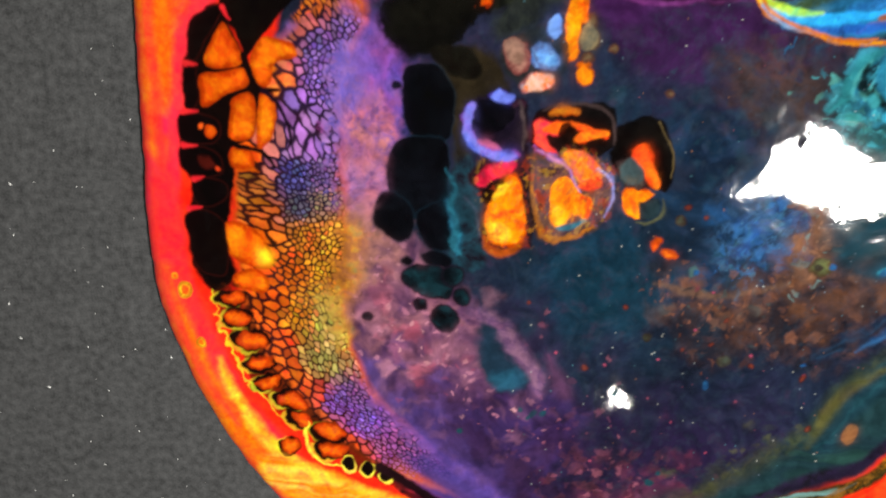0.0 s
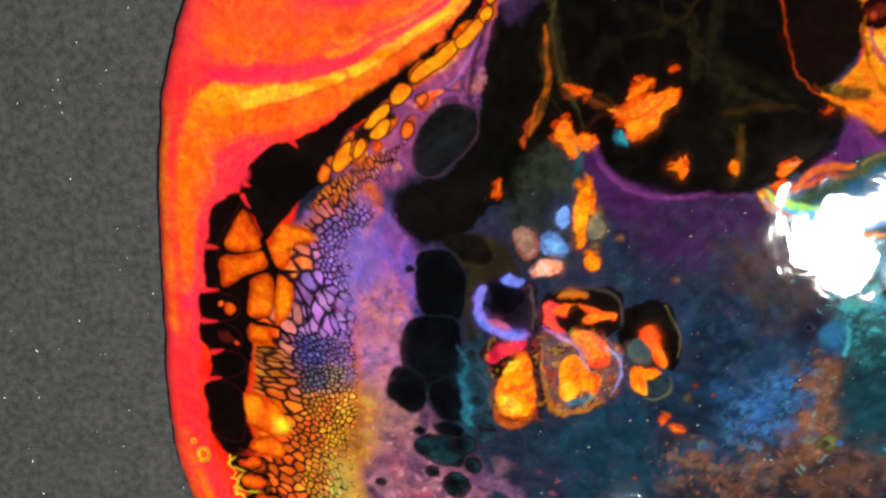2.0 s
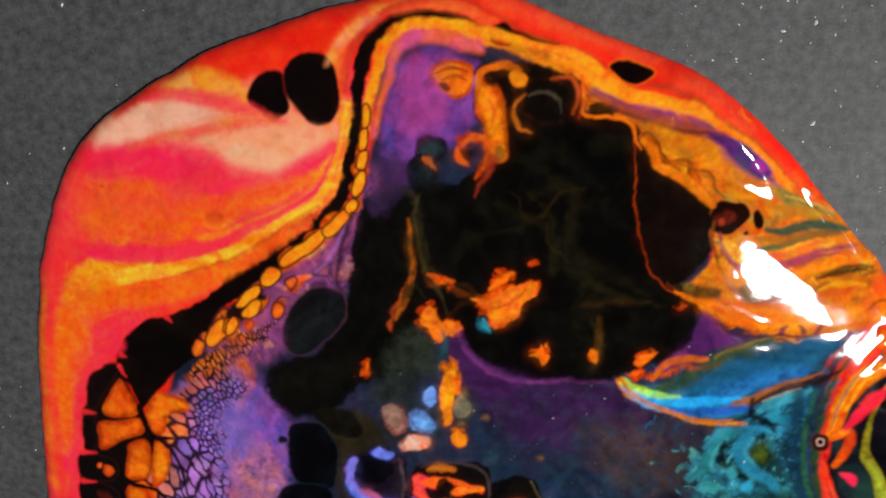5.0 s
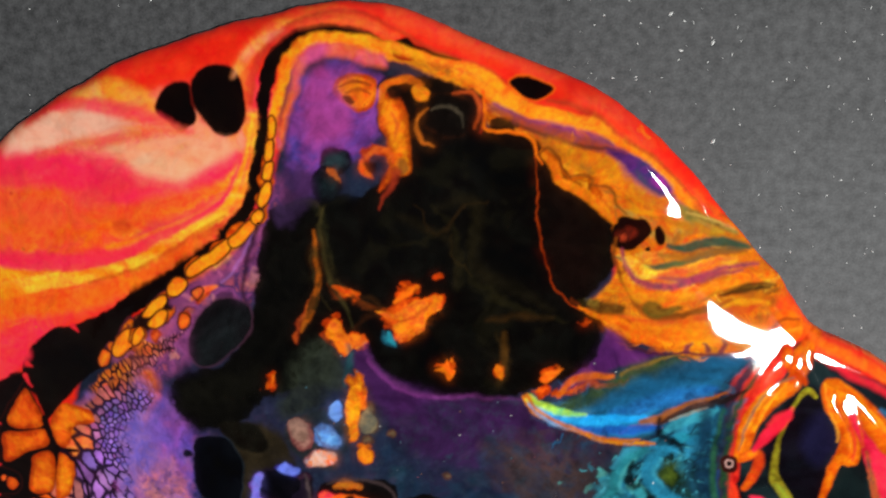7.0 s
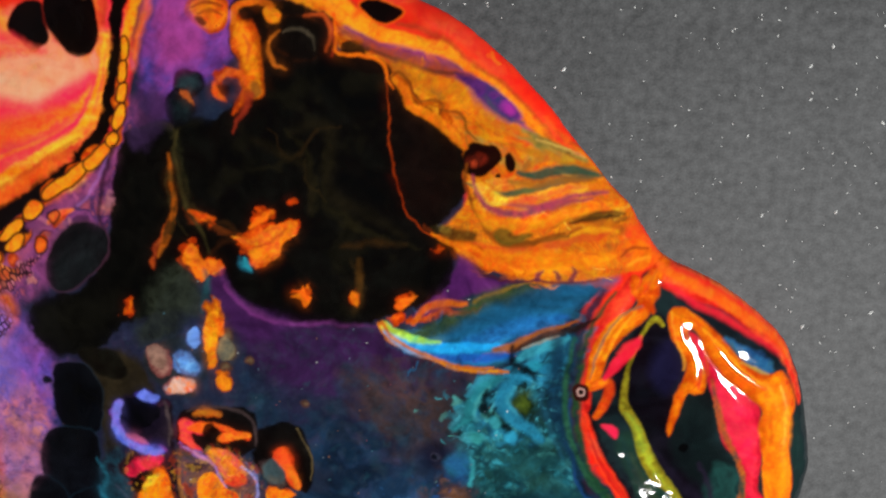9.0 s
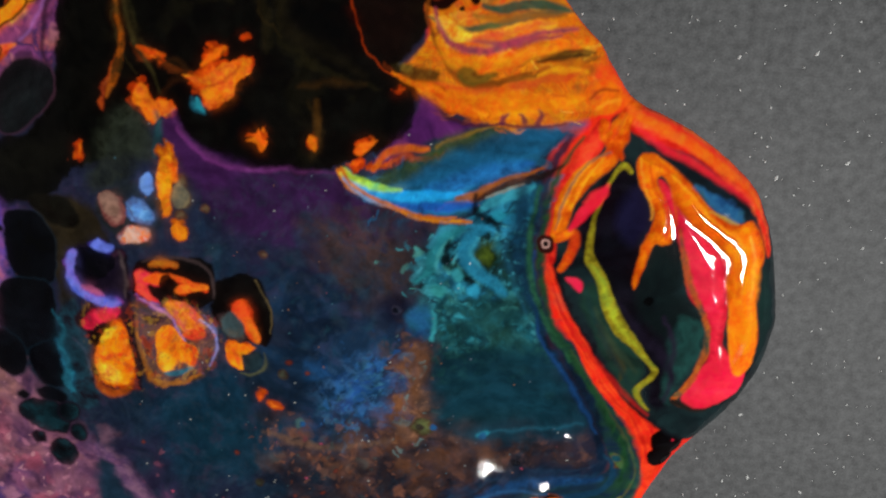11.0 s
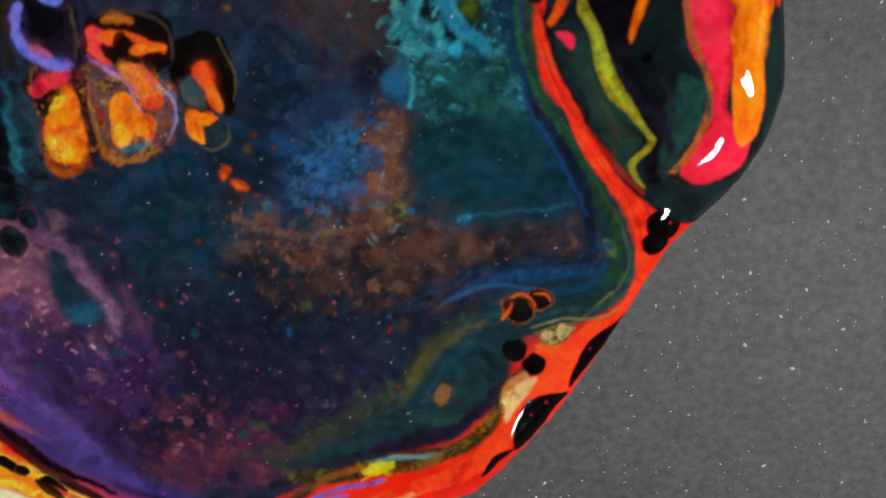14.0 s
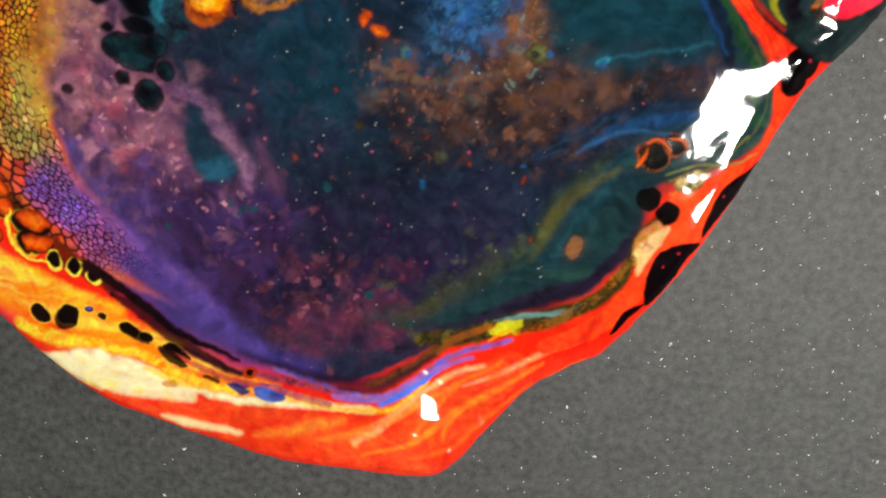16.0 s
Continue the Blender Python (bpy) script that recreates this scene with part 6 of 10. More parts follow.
for pts, w in (([(84.5, 39.6), (87.5, 42.2), (92.2, 42.5), (95.3, 43.5)], 2.4), ([(91.1, 36.1), (91.7, 39.3), (94.7, 41.1), (98.7, 40.6)], 1.6), ([(83.8, 37.2), (84.5, 32.5), (88.3, 29.5), (92.5, 28.2), (98.3, 27)], 2.2), ([(89.1, 41.5), (93.8, 42.6), (99.6, 48.3), (104.1, 50.9)], 2.8), ([(91.3, 44.7), (96.5, 48.1), (102.5, 50.8), (105.4, 53.2)], 2.2), ([(97.2, 40.5), (99.3, 43.7), (102.9, 47)], 2.0)):
    lay(ribbon(pts, [0.6, w, w, 0.5], 0.9, 0.5), ["#1c6a88", "#2f8ab0", "#174a60"], 0.8, FINE, op=0.75)
for pts, w in (([(85, 37.3), (86.1, 33.4), (89, 32), (93.3, 29), (96.7, 26.8), (100.1, 24.6)], 1.3), ([(91.1, 47.8), (91, 43.9), (95.4, 42.7), (96.8, 45.1), (99.7, 47.6)], 1.2), ([(81.1, 42.1), (85.9, 42.2), (91.4, 43.1), (96.2, 42.8)], 1.0)):
    lay(ribbon(pts, [0.4, w, w, 0.4], 0.8, 0.5), ["#0a1016"], 0.6, FINE, op=0.85)
scatter([(82.3, 36.3), (86.7, 30.2), (91.9, 25.7), (98.4, 26.1)], 4.0, 150, 0.55, ["#2f8ca0", "#48b0bc", "#1f6a7c", "#0c1c20", "#5ab8b0"], 0.5, 0.45, 1.3, 30, 20)
scatter([(86.1, 39.7), (92.3, 41.7), (98.3, 45.2), (102.7, 48.5)], 3.0, 90, 0.6, ["#2a86a8", "#1c6484", "#0c1a22", "#3a9ab4"], 0.5, 0.45, 1.8, -30, 21)
scatter([(86.6, 18.6), (97.3, 19.4), (105.8, 16.6)], 5.0, 110, 0.8, ["#143c44", "#1c4c50", "#0c2026", "#20443c"], 0.7, 0.4, 2.2, 5, 22)
lay(oval([(94, 35.5)][0], 3.6, 3.2), ["#1a2a14", "#12220e", "#3a4a18"], 1.6, FINE)
fade(area([(84.3, 29.2), (99.7, 29.5), (105.5, 20), (109.4, 13.5), (94.9, 7.1), (85.4, 9.8)], 1, 0.3, 4), ["#173a3a", "#1f4a48"], TINY, 0.4, 0.8, 3, 0.7)
for i, pts in enumerate(([(85.3, 11.6), (94.6, 11.4), (104.5, 13.1), (111.3, 11.9)], [(86.5, 6.4), (96.5, 8.1), (106.6, 8), (114.3, 6.9)], [(85.9, 1), (96.9, 3.7), (108.8, 2.9), (116.6, 1.7)], [(90.7, -5.5), (99.2, -4.3), (109.3, -2), (117.2, -0)])):
    lay(ribbon(pts, [2, 5, 5, 2], 0.6, 0.3), ["#0e2834", "#143a4a", "#112e3c"], 2.2, FLOW, op=0.7)
lay(ribbon([(95.8, -4.8), (102.6, -3.3), (110.1, -1.7), (117.2, -0)], [0.5, 0.5, 0.5, 0.3]), ["#2f7a94"], 0.6, op=0.3)
lay(oval([(95.8, -4.8)][0], 1.1, 0.6, -15), ["#2a8aa0"], 0.5)
lay(area([(78.4, 23.8), (82.1, 23.3), (83.6, 20), (82.9, 16.6), (79.1, 18), (77.7, 21.3)], 0.8, 0.4), ["#183c66", "#205080", "#1a4a60"], 1.2, FINE, op=0.75)
lay(ribbon([(82.6, 23.3), (83.8, 20), (83, 16.1)], [0.6, 1.2, 0.5], 0.5, 0.3), ["#3fa8b0"], 0.5, op=0.8)
lay(oval([(75.3, 22.9)][0], 3.4, 3.2), ["#0a0c18", "#10142a"], 1.4, op=0.85)
lay(oval([(75.5, 22.9)][0], 1.3, 1.3), ["#3a4a5a"], 0.25, None, "bubble_ring", "small dark bubble ring in the blue ground", 0.1, 0.4)
lay(oval([(75.4, 22.8)][0], 0.8, 0.8), ["#080a12"], 0.25)
lay(oval([(82.3, -3.9)][0], 2.6, 2.3), ["#4a5a3a", "#5a5a34"], 0.5, FINE, "olive_cell", "olive green disc of paint", 0.06)
# current along the pod: dark blue, green hairlines
for pts, w, cols in (([(108.5, 61.6), (104.2, 52.3), (103.6, 42.9), (104.1, 32.1), (107.4, 21.1), (114.2, 9.9), (120.6, -0.5), (122.1, -8)], 3.2, ["#0c1524", "#10243a"]), ([(110.7, 60.7), (105.9, 51.4), (105, 43), (104.9, 34.4), (107.6, 24.6), (114.4, 13.5), (121.9, 3.3), (127.7, -6.2), (127, -14)], 1.6, ["#14301c", "#1e4426", "#102a2a"]), ([(103.5, 37.6), (103.8, 28.8), (107, 18.8), (114.5, 7.5), (120.7, -1.8)], 0.7, ["#163a6a", "#1c4478"])):
    lay(ribbon(pts, [w * 0.5, w, w, w, w * 0.6], 0.5, 0.2), cols, 0.6, FINE, op=0.9)

# ----- blue fan -----
FAN = area([(63.6, 50.7), (68.3, 49), (75.7, 52.2), (84.6, 57.2), (93.4, 60.4), (108.2, 63.8), (104.8, 58.5), (98.5, 54), (94.2, 50.2), (90.5, 46.3), (89, 43.1), (81, 42.6), (72.7, 44.6), (67.3, 46.8)], 0.4, 0.2)
lay(FAN, ["#14405e", "#1c5c84", "#1a4a58", "#2a78a0"], 0.5, FLOW, "blue_fan", "blue and teal fan of marbled paint with orange edges", 0.12)
for pts, w, cols in (([(71.4, 47.1), (78.3, 48.7), (86.1, 52.2), (94.9, 56.2), (104.5, 61.5)], 2.5, ["#2a86b8", "#1f6a9a"]), ([(81.7, 49.5), (89.6, 51.1), (97.2, 55.2), (103.6, 59.1)], 2.2, ["#236c9c", "#184a6a"]), ([(76.8, 54.1), (85.7, 57.2), (96.8, 60.5), (106.6, 63.3)], 2.2, ["#2c3a22", "#4a4a22", "#1c3a34"])):
    lay(ribbon(pts, [0.5, w, w, 0.5], 0.6, 0.3), cols, 0.7, FINE, op=0.75)
lay(ribbon([(62.4, 51.5), (65.5, 48), (71.5, 45.2), (81, 42.6), (90.2, 42.5)], [1.2, 1.4, 1.2, 1, 0.6]), ["#c87a20", "#e8a024"], 0.4, FINE)
lay(ribbon([(64.2, 50.8), (68.4, 47.3), (74.9, 46), (84.3, 45.3), (89.9, 47.5)], [1.5, 3, 3.4, 2.6, 1]), ["#1c90d8", "#2aa8e0", "#1f7ac8"], 0.8, FINE)
lay(ribbon([(63.6, 51.2), (67.2, 48.9), (72.5, 48), (77.1, 49.2)], [1.5, 2, 1.8, 0.6]), ["#b8d82a", "#e8e03a", "#6ad06a"], 0.7)
lay(ribbon([(68.8, 52.5), (73.3, 53.9), (80.1, 55.1), (85.8, 56.8)], [1.2, 2, 1.2, 0.5], 0.6, 0.5), ["#d8701c", "#c86020"], 0.4, FINE, "orange_fleck", "", 0.08)
lay(ribbon([(83.1, 44.6), (89.9, 47.5), (97.6, 50.9), (104, 55.5)], [0.6, 1.2, 1.0, 0.5], 0.6, 0.4), ["#8a4a1c", "#b8641c"], 0.4, FINE, op=0.85)
lay(area([(78.8, 68), (81.2, 65.2), (85.4, 62.4), (94.4, 61.6), (82.2, 58.6), (75.5, 55.3), (69.8, 53.8), (75.3, 60.1), (77.9, 63.8)], 0.5, 0.2), ["#542060", "#441a50", "#62266a"], 0.7, MID)

lay(ribbon([(66.6, 48), (78.2, 49.9), (88.3, 53.5), (98.1, 57.9), (107.7, 62.8)], [3, 9, 11, 8, 2], 0.6, 0.4), ["#0c2436", "#1c6a98", "#12384e", "#2484b0"], 1.6, FINE, op=0.3, streak=9)
fade(FAN, ["#0a1c26", "#10303a"], FINE, 0.45, 0.95, 0.6, 0.65)
scatter([(72.5, 47.1), (80.5, 49.4), (89.5, 52.9), (98.2, 57.4)], 2.6, 120, 0.45, ["#0c2230", "#1c6a98", "#2f90c0", "#14485c", "#1a5470"], 0.5, 0.4, 5.0, -22, 30)
# finer currents in the blue fan and the teal ground
stroke([(68.7, 48.9), (75.2, 51.3), (81.6, 54.6), (87.9, 58.5), (94.1, 61.6), (102.4, 63.3), (109.6, 64.9)], [1, 3.4, 4, 4, 3.4, 2.4, 1], ["#1e3a26", "#3a4a1c", "#16342c"], 1.0, 0.8)
stroke([(75.4, 48.7), (81.8, 51.5), (89.2, 55.1), (96.5, 58.4), (104.7, 61.8), (110.8, 63.6)], [1.5, 5, 6, 6, 4, 1.5], ["#174a6a", "#1c5c86", "#14405c"], 1.2, 0.85, FLOW)
stroke([(80.9, 48.4), (88.4, 51.7), (94.8, 53.5), (101.1, 55.2)], [1.5, 4, 3.6, 1.5], ["#1c5aa0", "#2470b4", "#1a4a80"], 1.0, 0.8)
stroke([(64.2, 49.9), (69.8, 47.9), (75.4, 47.0), (82.1, 47.4), (87.5, 48.6)], [1, 2.2, 2.8, 2.6, 1], ["#1c94e4", "#28a8ec", "#1c7cd0"], 0.5)
stroke([(74.4, 45.2), (80.0, 44.9), (85.5, 45.3), (90.5, 46.4)], [0.8, 2, 2.2, 0.8], ["#16408a", "#1c54b0", "#122c5a"], 0.6, 0.9)
stroke([(63.8, 51.2), (66.9, 49.7), (70.5, 48.6), (75.4, 48.3)], [1.2, 1.6, 1.6, 0.6], ["#c8dc2c", "#a0d840", "#5ac890"], 0.5)
stroke([(63.1, 52.0), (65.6, 48.7), (69.9, 46.2), (75.6, 44.2), (81.2, 43.0), (86.8, 43.2)], [0.8, 0.8, 0.8, 0.8, 0.7, 0.3], ["#d8842a", "#b86a24"], 0.4, 0.9)
stroke([(69.7, 52.0), (71.8, 55.1), (76.1, 56.4), (81.1, 56.9)], [1.0, 1.4, 1.8, 0.6], ["#e0761c", "#c8661c"], 0.4)
stroke([(82.6, 57.2), (87.8, 59.8), (94.0, 62.4)], [0.4, 0.8, 0.3], ["#8a6a24"], 0.4, 0.8)
stroke([(87.1, 47.3), (90.8, 48.6), (93.9, 50.5), (98.1, 52.3), (102.3, 53.6)], [1.2, 1.6, 1.3, 1.2, 0.5], ["#a8661e", "#8a501c"], 0.4)
stroke([(91.1, 47.3), (93.8, 49.0), (98.3, 50.8), (103.5, 53.0), (107.5, 55.4)], [0.8, 1.4, 1.8, 1.6, 0.6], ["#140f10", "#24160f"], 0.5, 0.9)
stroke([(91.7, 45.2), (94.2, 46.9), (98.5, 48.5), (102.6, 50.7)], [1, 2.2, 2, 0.8], ["#2a8098", "#3a98aa", "#1a566c"], 0.5, 0.9)
stroke([(93.0, 47.9), (97.3, 49.5), (100.4, 50.9)], [0.4, 0.8, 0.4], ["#7ab0b0", "#a8702a"], 0.35, 0.8)
patch([(94.2, 44.7), (95.9, 45.7), (97.7, 44.5), (96.7, 43.2), (95.0, 43.3)], ["#2a94ac", "#1c6a88"], 0.5)
patch([(96.7, 42.9), (98.2, 44.6), (99.7, 44.4), (99.2, 42.9)], ["#2a8eb0", "#1c6488"], 0.5)
stroke([(90.6, 48.4), (90.6, 45.6), (92.2, 44.0), (95.2, 42.6), (96.5, 40.9)], [0.8, 1.4, 1.2, 1.2, 0.5], ["#07090c", "#0c1014"], 0.5)
stroke([(98.6, 41.8), (100.9, 46.0), (102.8, 48.7), (103.7, 50.9)], [0.6, 1.6, 1.6, 0.6], ["#16405a", "#1c5874"], 0.7, 0.85)
stroke([(88.2, 41.1), (84.8, 38.6), (83.2, 35.4), (81.8, 31.8), (79.7, 29.4)], [1.5, 2.4, 2.4, 2.2, 1], ["#1e6a74", "#2a848c", "#174a54"], 0.7, 0.85)
stroke([(86.6, 39.4), (84.5, 36.6), (83.6, 33.1)], [0.4, 0.9, 0.4], ["#4aa0a0"], 0.5, 0.7)
stroke([(93.6, 41.4), (90.2, 39.2), (89.5, 36.0), (91.5, 33.0), (95.6, 30.3), (98.5, 28.0)], [1, 2.6, 3, 3, 2.6, 1], ["#1c6484", "#247a9a", "#174e6c"], 0.7, 0.85)
stroke([(91.7, 39.1), (90.8, 36.3), (92.6, 33.5)], [0.4, 0.9, 0.4], ["#3a9ab4"], 0.5, 0.7)
stroke([(86.0, 38.5), (85.7, 35.3), (87.2, 32.9), (89.8, 31.7), (92.0, 29.6), (93.6, 26.7)], [0.8, 1.6, 1.4, 1.2, 1.2, 0.5], ["#070b0e", "#0c1418"], 0.5)
stroke([(88.7, 34.6), (88.1, 32.8), (90.3, 30.4)], [0.4, 0.8, 0.4], ["#0a0f12"], 0.4)
patch([(86.8, 31.7), (88.4, 32.8), (89.6, 31.3), (88.3, 30.0)], ["#3a98a0", "#2a7a88"], 0.5)
patch([(90.5, 28.8), (92.2, 30.1), (93.0, 28.3), (91.5, 27.2)], ["#2f96b8", "#247a98"], 0.5)
patch([(82.7, 28.2), (84.5, 29.3), (85.9, 28.0), (84.2, 26.2)], ["#2a8084", "#3a9490"], 0.7, 0.8)
patch([(92.9, 35.4), (94.2, 36.6), (95.6, 35.8), (94.8, 34.1)], ["#2a3a12", "#4a5a1a"], 0.8)
stroke([(100.5, 49.7), (100.4, 42.1), (101.5, 34.4), (104.3, 26.6), (107.6, 20.9)], [2, 3.4, 3.4, 3, 2], ["#0e2436", "#123048", "#0c1a2a"], 1.0, 0.8)
stroke([(103.7, 50.9), (102.6, 44.4), (102.6, 36.7), (104.6, 27.7), (109.1, 19.9), (113.1, 14.2)], [0.5, 1, 1.2, 1.2, 1, 0.5], ["#14402c", "#2a5a3a", "#0e2420"], 0.5, 0.8)
stroke([(98.6, 44.2), (97.9, 37.5), (100.0, 30.9), (102.9, 24.1)], [0.5, 1, 1, 0.5], ["#1c4a60"], 0.7, 0.6)
patch([(77.5, 22.2), (80.0, 24.3), (82.6, 23.1), (83.0, 19.5), (80.9, 18.7), (78.6, 19.7)], ["#1c4a7a", "#24608c", "#1c5468"], 0.8, 0.8)
# ----- ochre slope of the north-east -----
EAST = area([(33.5, 120.5), (45.7, 118), (54.7, 112.8), (63.7, 106.6), (72.5, 105.7), (82.4, 104), (91.8, 97.3), (103.6, 88.8), (113, 78.1), (118, 70.3), (115.1, 66.7), (108.7, 64.1), (95.5, 62), (87.5, 64.3), (80.4, 68.7), (74.5, 71.9), (79.8, 78), (78.2, 85.9), (74.4, 92.5), (67.4, 99), (60.5, 104.3), (53.8, 106.9), (51.4, 112.8), (43.6, 115.8)], 0.4, 0.2)
lay(EAST, ["#e88a20", "#f09a24", "#d87a1c", "#c8742a"], 0.6, FLOW, "ochre_slope", "ochre and orange marbled paint below the red edge", 0.1)
stripes(EAST, ["#c8701c", "#e88a20", "#8a5a20", "#f0a030", "#b8641c"], 2.0, 1.0, 0.55, 3.5)
stripes(EAST, ["#5a4420", "#e08a20", "#c85a20"], 4.5, 1.5, 0.35, 5)
for pts, w, cols in (([(54.1, 111.6), (61.4, 107.9), (68.6, 106.5), (75, 104.3), (80.8, 100.5), (86.6, 96.7), (93.3, 91.3)], 3.0, ["#5a2a6a", "#8a3a6a", "#3a2a6a"]), ([(75.1, 103.5), (80, 101.2), (85, 97.4), (86.7, 95.1), (82.6, 97.3), (78.5, 100.4)], 4.0, ["#3a1c78", "#5a2080", "#24386a"]), ([(83.3, 98.2), (87.4, 96.7), (89.9, 95.2)], 2.2, ["#a02a90"]), ([(45.9, 117.7), (54, 113.2), (61.3, 110.2), (69.3, 108.8), (76.5, 106.7), (83.1, 102.1), (91.4, 95.2)], 2.6, ["#f8a42a", "#fbb43a"]), ([(64.3, 112.6), (69.1, 112), (74.8, 109), (80.5, 105.2), (86.2, 101.4)], 1.4, ["#c83a20", "#a84a2a"]), ([(61.5, 104.7), (68.9, 101.7), (75.4, 98.7), (80.4, 94.9), (85.4, 91), (92, 88)], 3.2, ["#e8941c", "#d8841c", "#b8741c"]), ([(79, 91.6), (84, 89.3), (89, 86.3), (95.2, 88.1), (101.7, 85.9)], 3.0, ["#c87a2a", "#b88a3a", "#e0901e"]), ([(89.9, 84.6), (95.5, 83.9), (100.2, 85), (105.7, 84.8)], 1.8, ["#1e5a4a", "#1a4a3e", "#4a6a3a"]), ([(85.3, 93.4), (91.7, 91.2), (96.7, 88.2), (103.8, 87.6)], 1.6, ["#5a7a4a", "#8a8a3a"]), ([(81.3, 81), (84.7, 78.7), (89.6, 78), (95.8, 79.9), (103.6, 81.9)], 2.6, ["#fbb42a", "#f8c83a", "#e89a20"]), ([(88.1, 77.1), (94.4, 78.2), (100.6, 80.1)], 1.2, ["#b03a5a", "#c85a3a"]), ([(82.1, 76.9), (88.8, 77.2), (98.5, 79.8), (109.5, 78)], 3.0, ["#e88a24", "#f09a2a"]), ([(83.4, 74.6), (92.4, 73.3), (102.1, 76), (110.7, 76.9)], 1.4, ["#4a3a14", "#7a5a1c"]), ([(79.7, 71), (87.1, 69), (95.9, 70.5), (106.6, 74.4), (114.3, 73.6)], 1.6, ["#8a5a1c", "#c8741c"]), ([(85.1, 66.5), (94.2, 65.2), (102.9, 67.3), (112.6, 68.9)], 4, ["#f2921e", "#e8841c"]), ([(89.5, 81.8), (98.1, 84.4), (105.5, 85.8)], 2.0, ["#b8742a", "#9a6a2a"])):
    lay(ribbon(pts, [0.6, w, w, 0.6], 0.5, 0.1), cols, 0.6, FINE, op=0.9)
lay(ribbon([(81.1, 83.7), (82.1, 76.9), (87, 70.7), (94.8, 70.5), (104.5, 73.8), (113, 75.9)], [0.4, 0.9, 0.9, 0.7, 0.7, 0.4], 0.5, 0.3), ["#5a3a10", "#7a4a14"], 0.35, op=0.8)
scatter([(63.9, 103.3), (73, 98), (80.9, 93.9), (86.6, 90.7)], 4.0, 120, 0.4, ["#f0a42a", "#c86a1c", "#8a5a20", "#e0601c", "#6a5420"], 0.5, 0.42, 5.0, 38, 31)
scatter([(85, 82.7), (91.9, 79.6), (101.9, 77.7), (108.9, 73.4)], 4.5, 130, 0.42, ["#f0a42a", "#c86a1c", "#6a4a1c", "#e0601c", "#b03a20", "#f8b83a"], 0.5, 0.42, 5.0, 8, 32)
scatter([(85.1, 66.5), (94.2, 65.2), (104, 67.4)], 2.0, 60, 0.4, ["#f4a02a", "#d8741c", "#b85a1c"], 0.5, 0.42, 4.0, 0, 33)
for pts, w, cols in (([(78.9, 82.4), (88.1, 80), (99.2, 82.8), (108.4, 85.1)], 1.4, ["#1e4a3e", "#3a5a34"]), ([(80.2, 79.1), (85, 73.6), (95.3, 73.9), (106.3, 76.9), (112.1, 77)], 0.9, ["#5a3a14", "#3a2810"]), ([(77.2, 70.3), (88.7, 68.9), (100, 70.6), (112.7, 75)], 1.6, ["#c8501c", "#d8641c"]), ([(81.9, 68.2), (91.2, 65.5), (102.6, 66.4), (112.1, 69)], 1.8, ["#f0a42a", "#e8941c"]), ([(85.9, 78.4), (95, 77.3), (105, 80)], 1.2, ["#8a3a5a", "#a84a3a"]), ([(69.2, 97.6), (76.1, 94), (82.9, 91.5), (90.9, 89.7)], 1.4, ["#f0a42a", "#c8701c"]), ([(64.6, 101.7), (69.1, 99.7), (74.9, 95.6), (77.9, 91.9)], 1.2, ["#f8b43a", "#e0701c"]), ([(82.8, 94.8), (90.7, 91.9), (98.9, 86.7), (104.6, 84.7)], 1.2, ["#7a6a2a", "#b8842a"]), ([(100.9, 74.4), (106.5, 75.2), (112.2, 73.8), (116.9, 71.7)], 1.4, ["#d8741c", "#8a4a18"])):
    lay(ribbon(pts, [0.4, w, w, 0.4], 0.5, 0.08), cols, 0.45, FINE, op=0.9)
# red skirt outside the slope
lay(ribbon([(34.5, 128.4), (45.5, 124.9), (56.5, 120.9), (67.6, 115.2), (78.9, 108.5), (90.4, 98.5), (100.9, 88.9)], [5, 5, 4, 3.2, 2.4, 1.8, 1]), ["#ee2814", "#f64a28"], 1.2, FLOW)
lay(ribbon([(114.3, 73.6), (119.3, 68.1), (126.2, 64.9), (133.1, 61.7)], [4, 4, 4, 3]), ["#e86a24", "#f0421c"], 1.2, FINE)
dark_cell([(57.2, 116), (60.2, 117), (64.2, 115.7), (65.3, 114.6), (62.7, 112.6), (60, 112.9), (58.1, 114.4)], "black_cell", ("#050303", "#080404"), "#f07a1c", "black lens-shaped paint cell in the red rim", 0.3)
for q, rx, ry, tn in zip([(81.9, 87), (88, 86.4)], (4.0, 1.2), (3.2, 1.8), (-5, -20)):
    lay(oval(q, rx, ry, tn), ["#140604", "#240a06"], 0.3, None, "black_cell", "dark bubble with a red-brown middle", -0.05)
lay(oval([(81, 86.8)][0], 2.2, 1.2, -5), ["#8a2414", "#4a140c", "#b03a1c"], 0.7, FINE)
lay(oval([(85.8, 83.7)][0], 0.5, 0.5), ["#3a1a0a"], 0.2)
q = [(36.2, 121.3)][0]
lay(oval(q, 2.6, 2.0), ["#e8641c", "#c84a1a"], 0.3, FINE, "orange_bead", "", 0.15)
lay(oval((q[0] + 0.2, q[1] + 1.0), 1.6, 1.1), ["#140604"], 0.3)

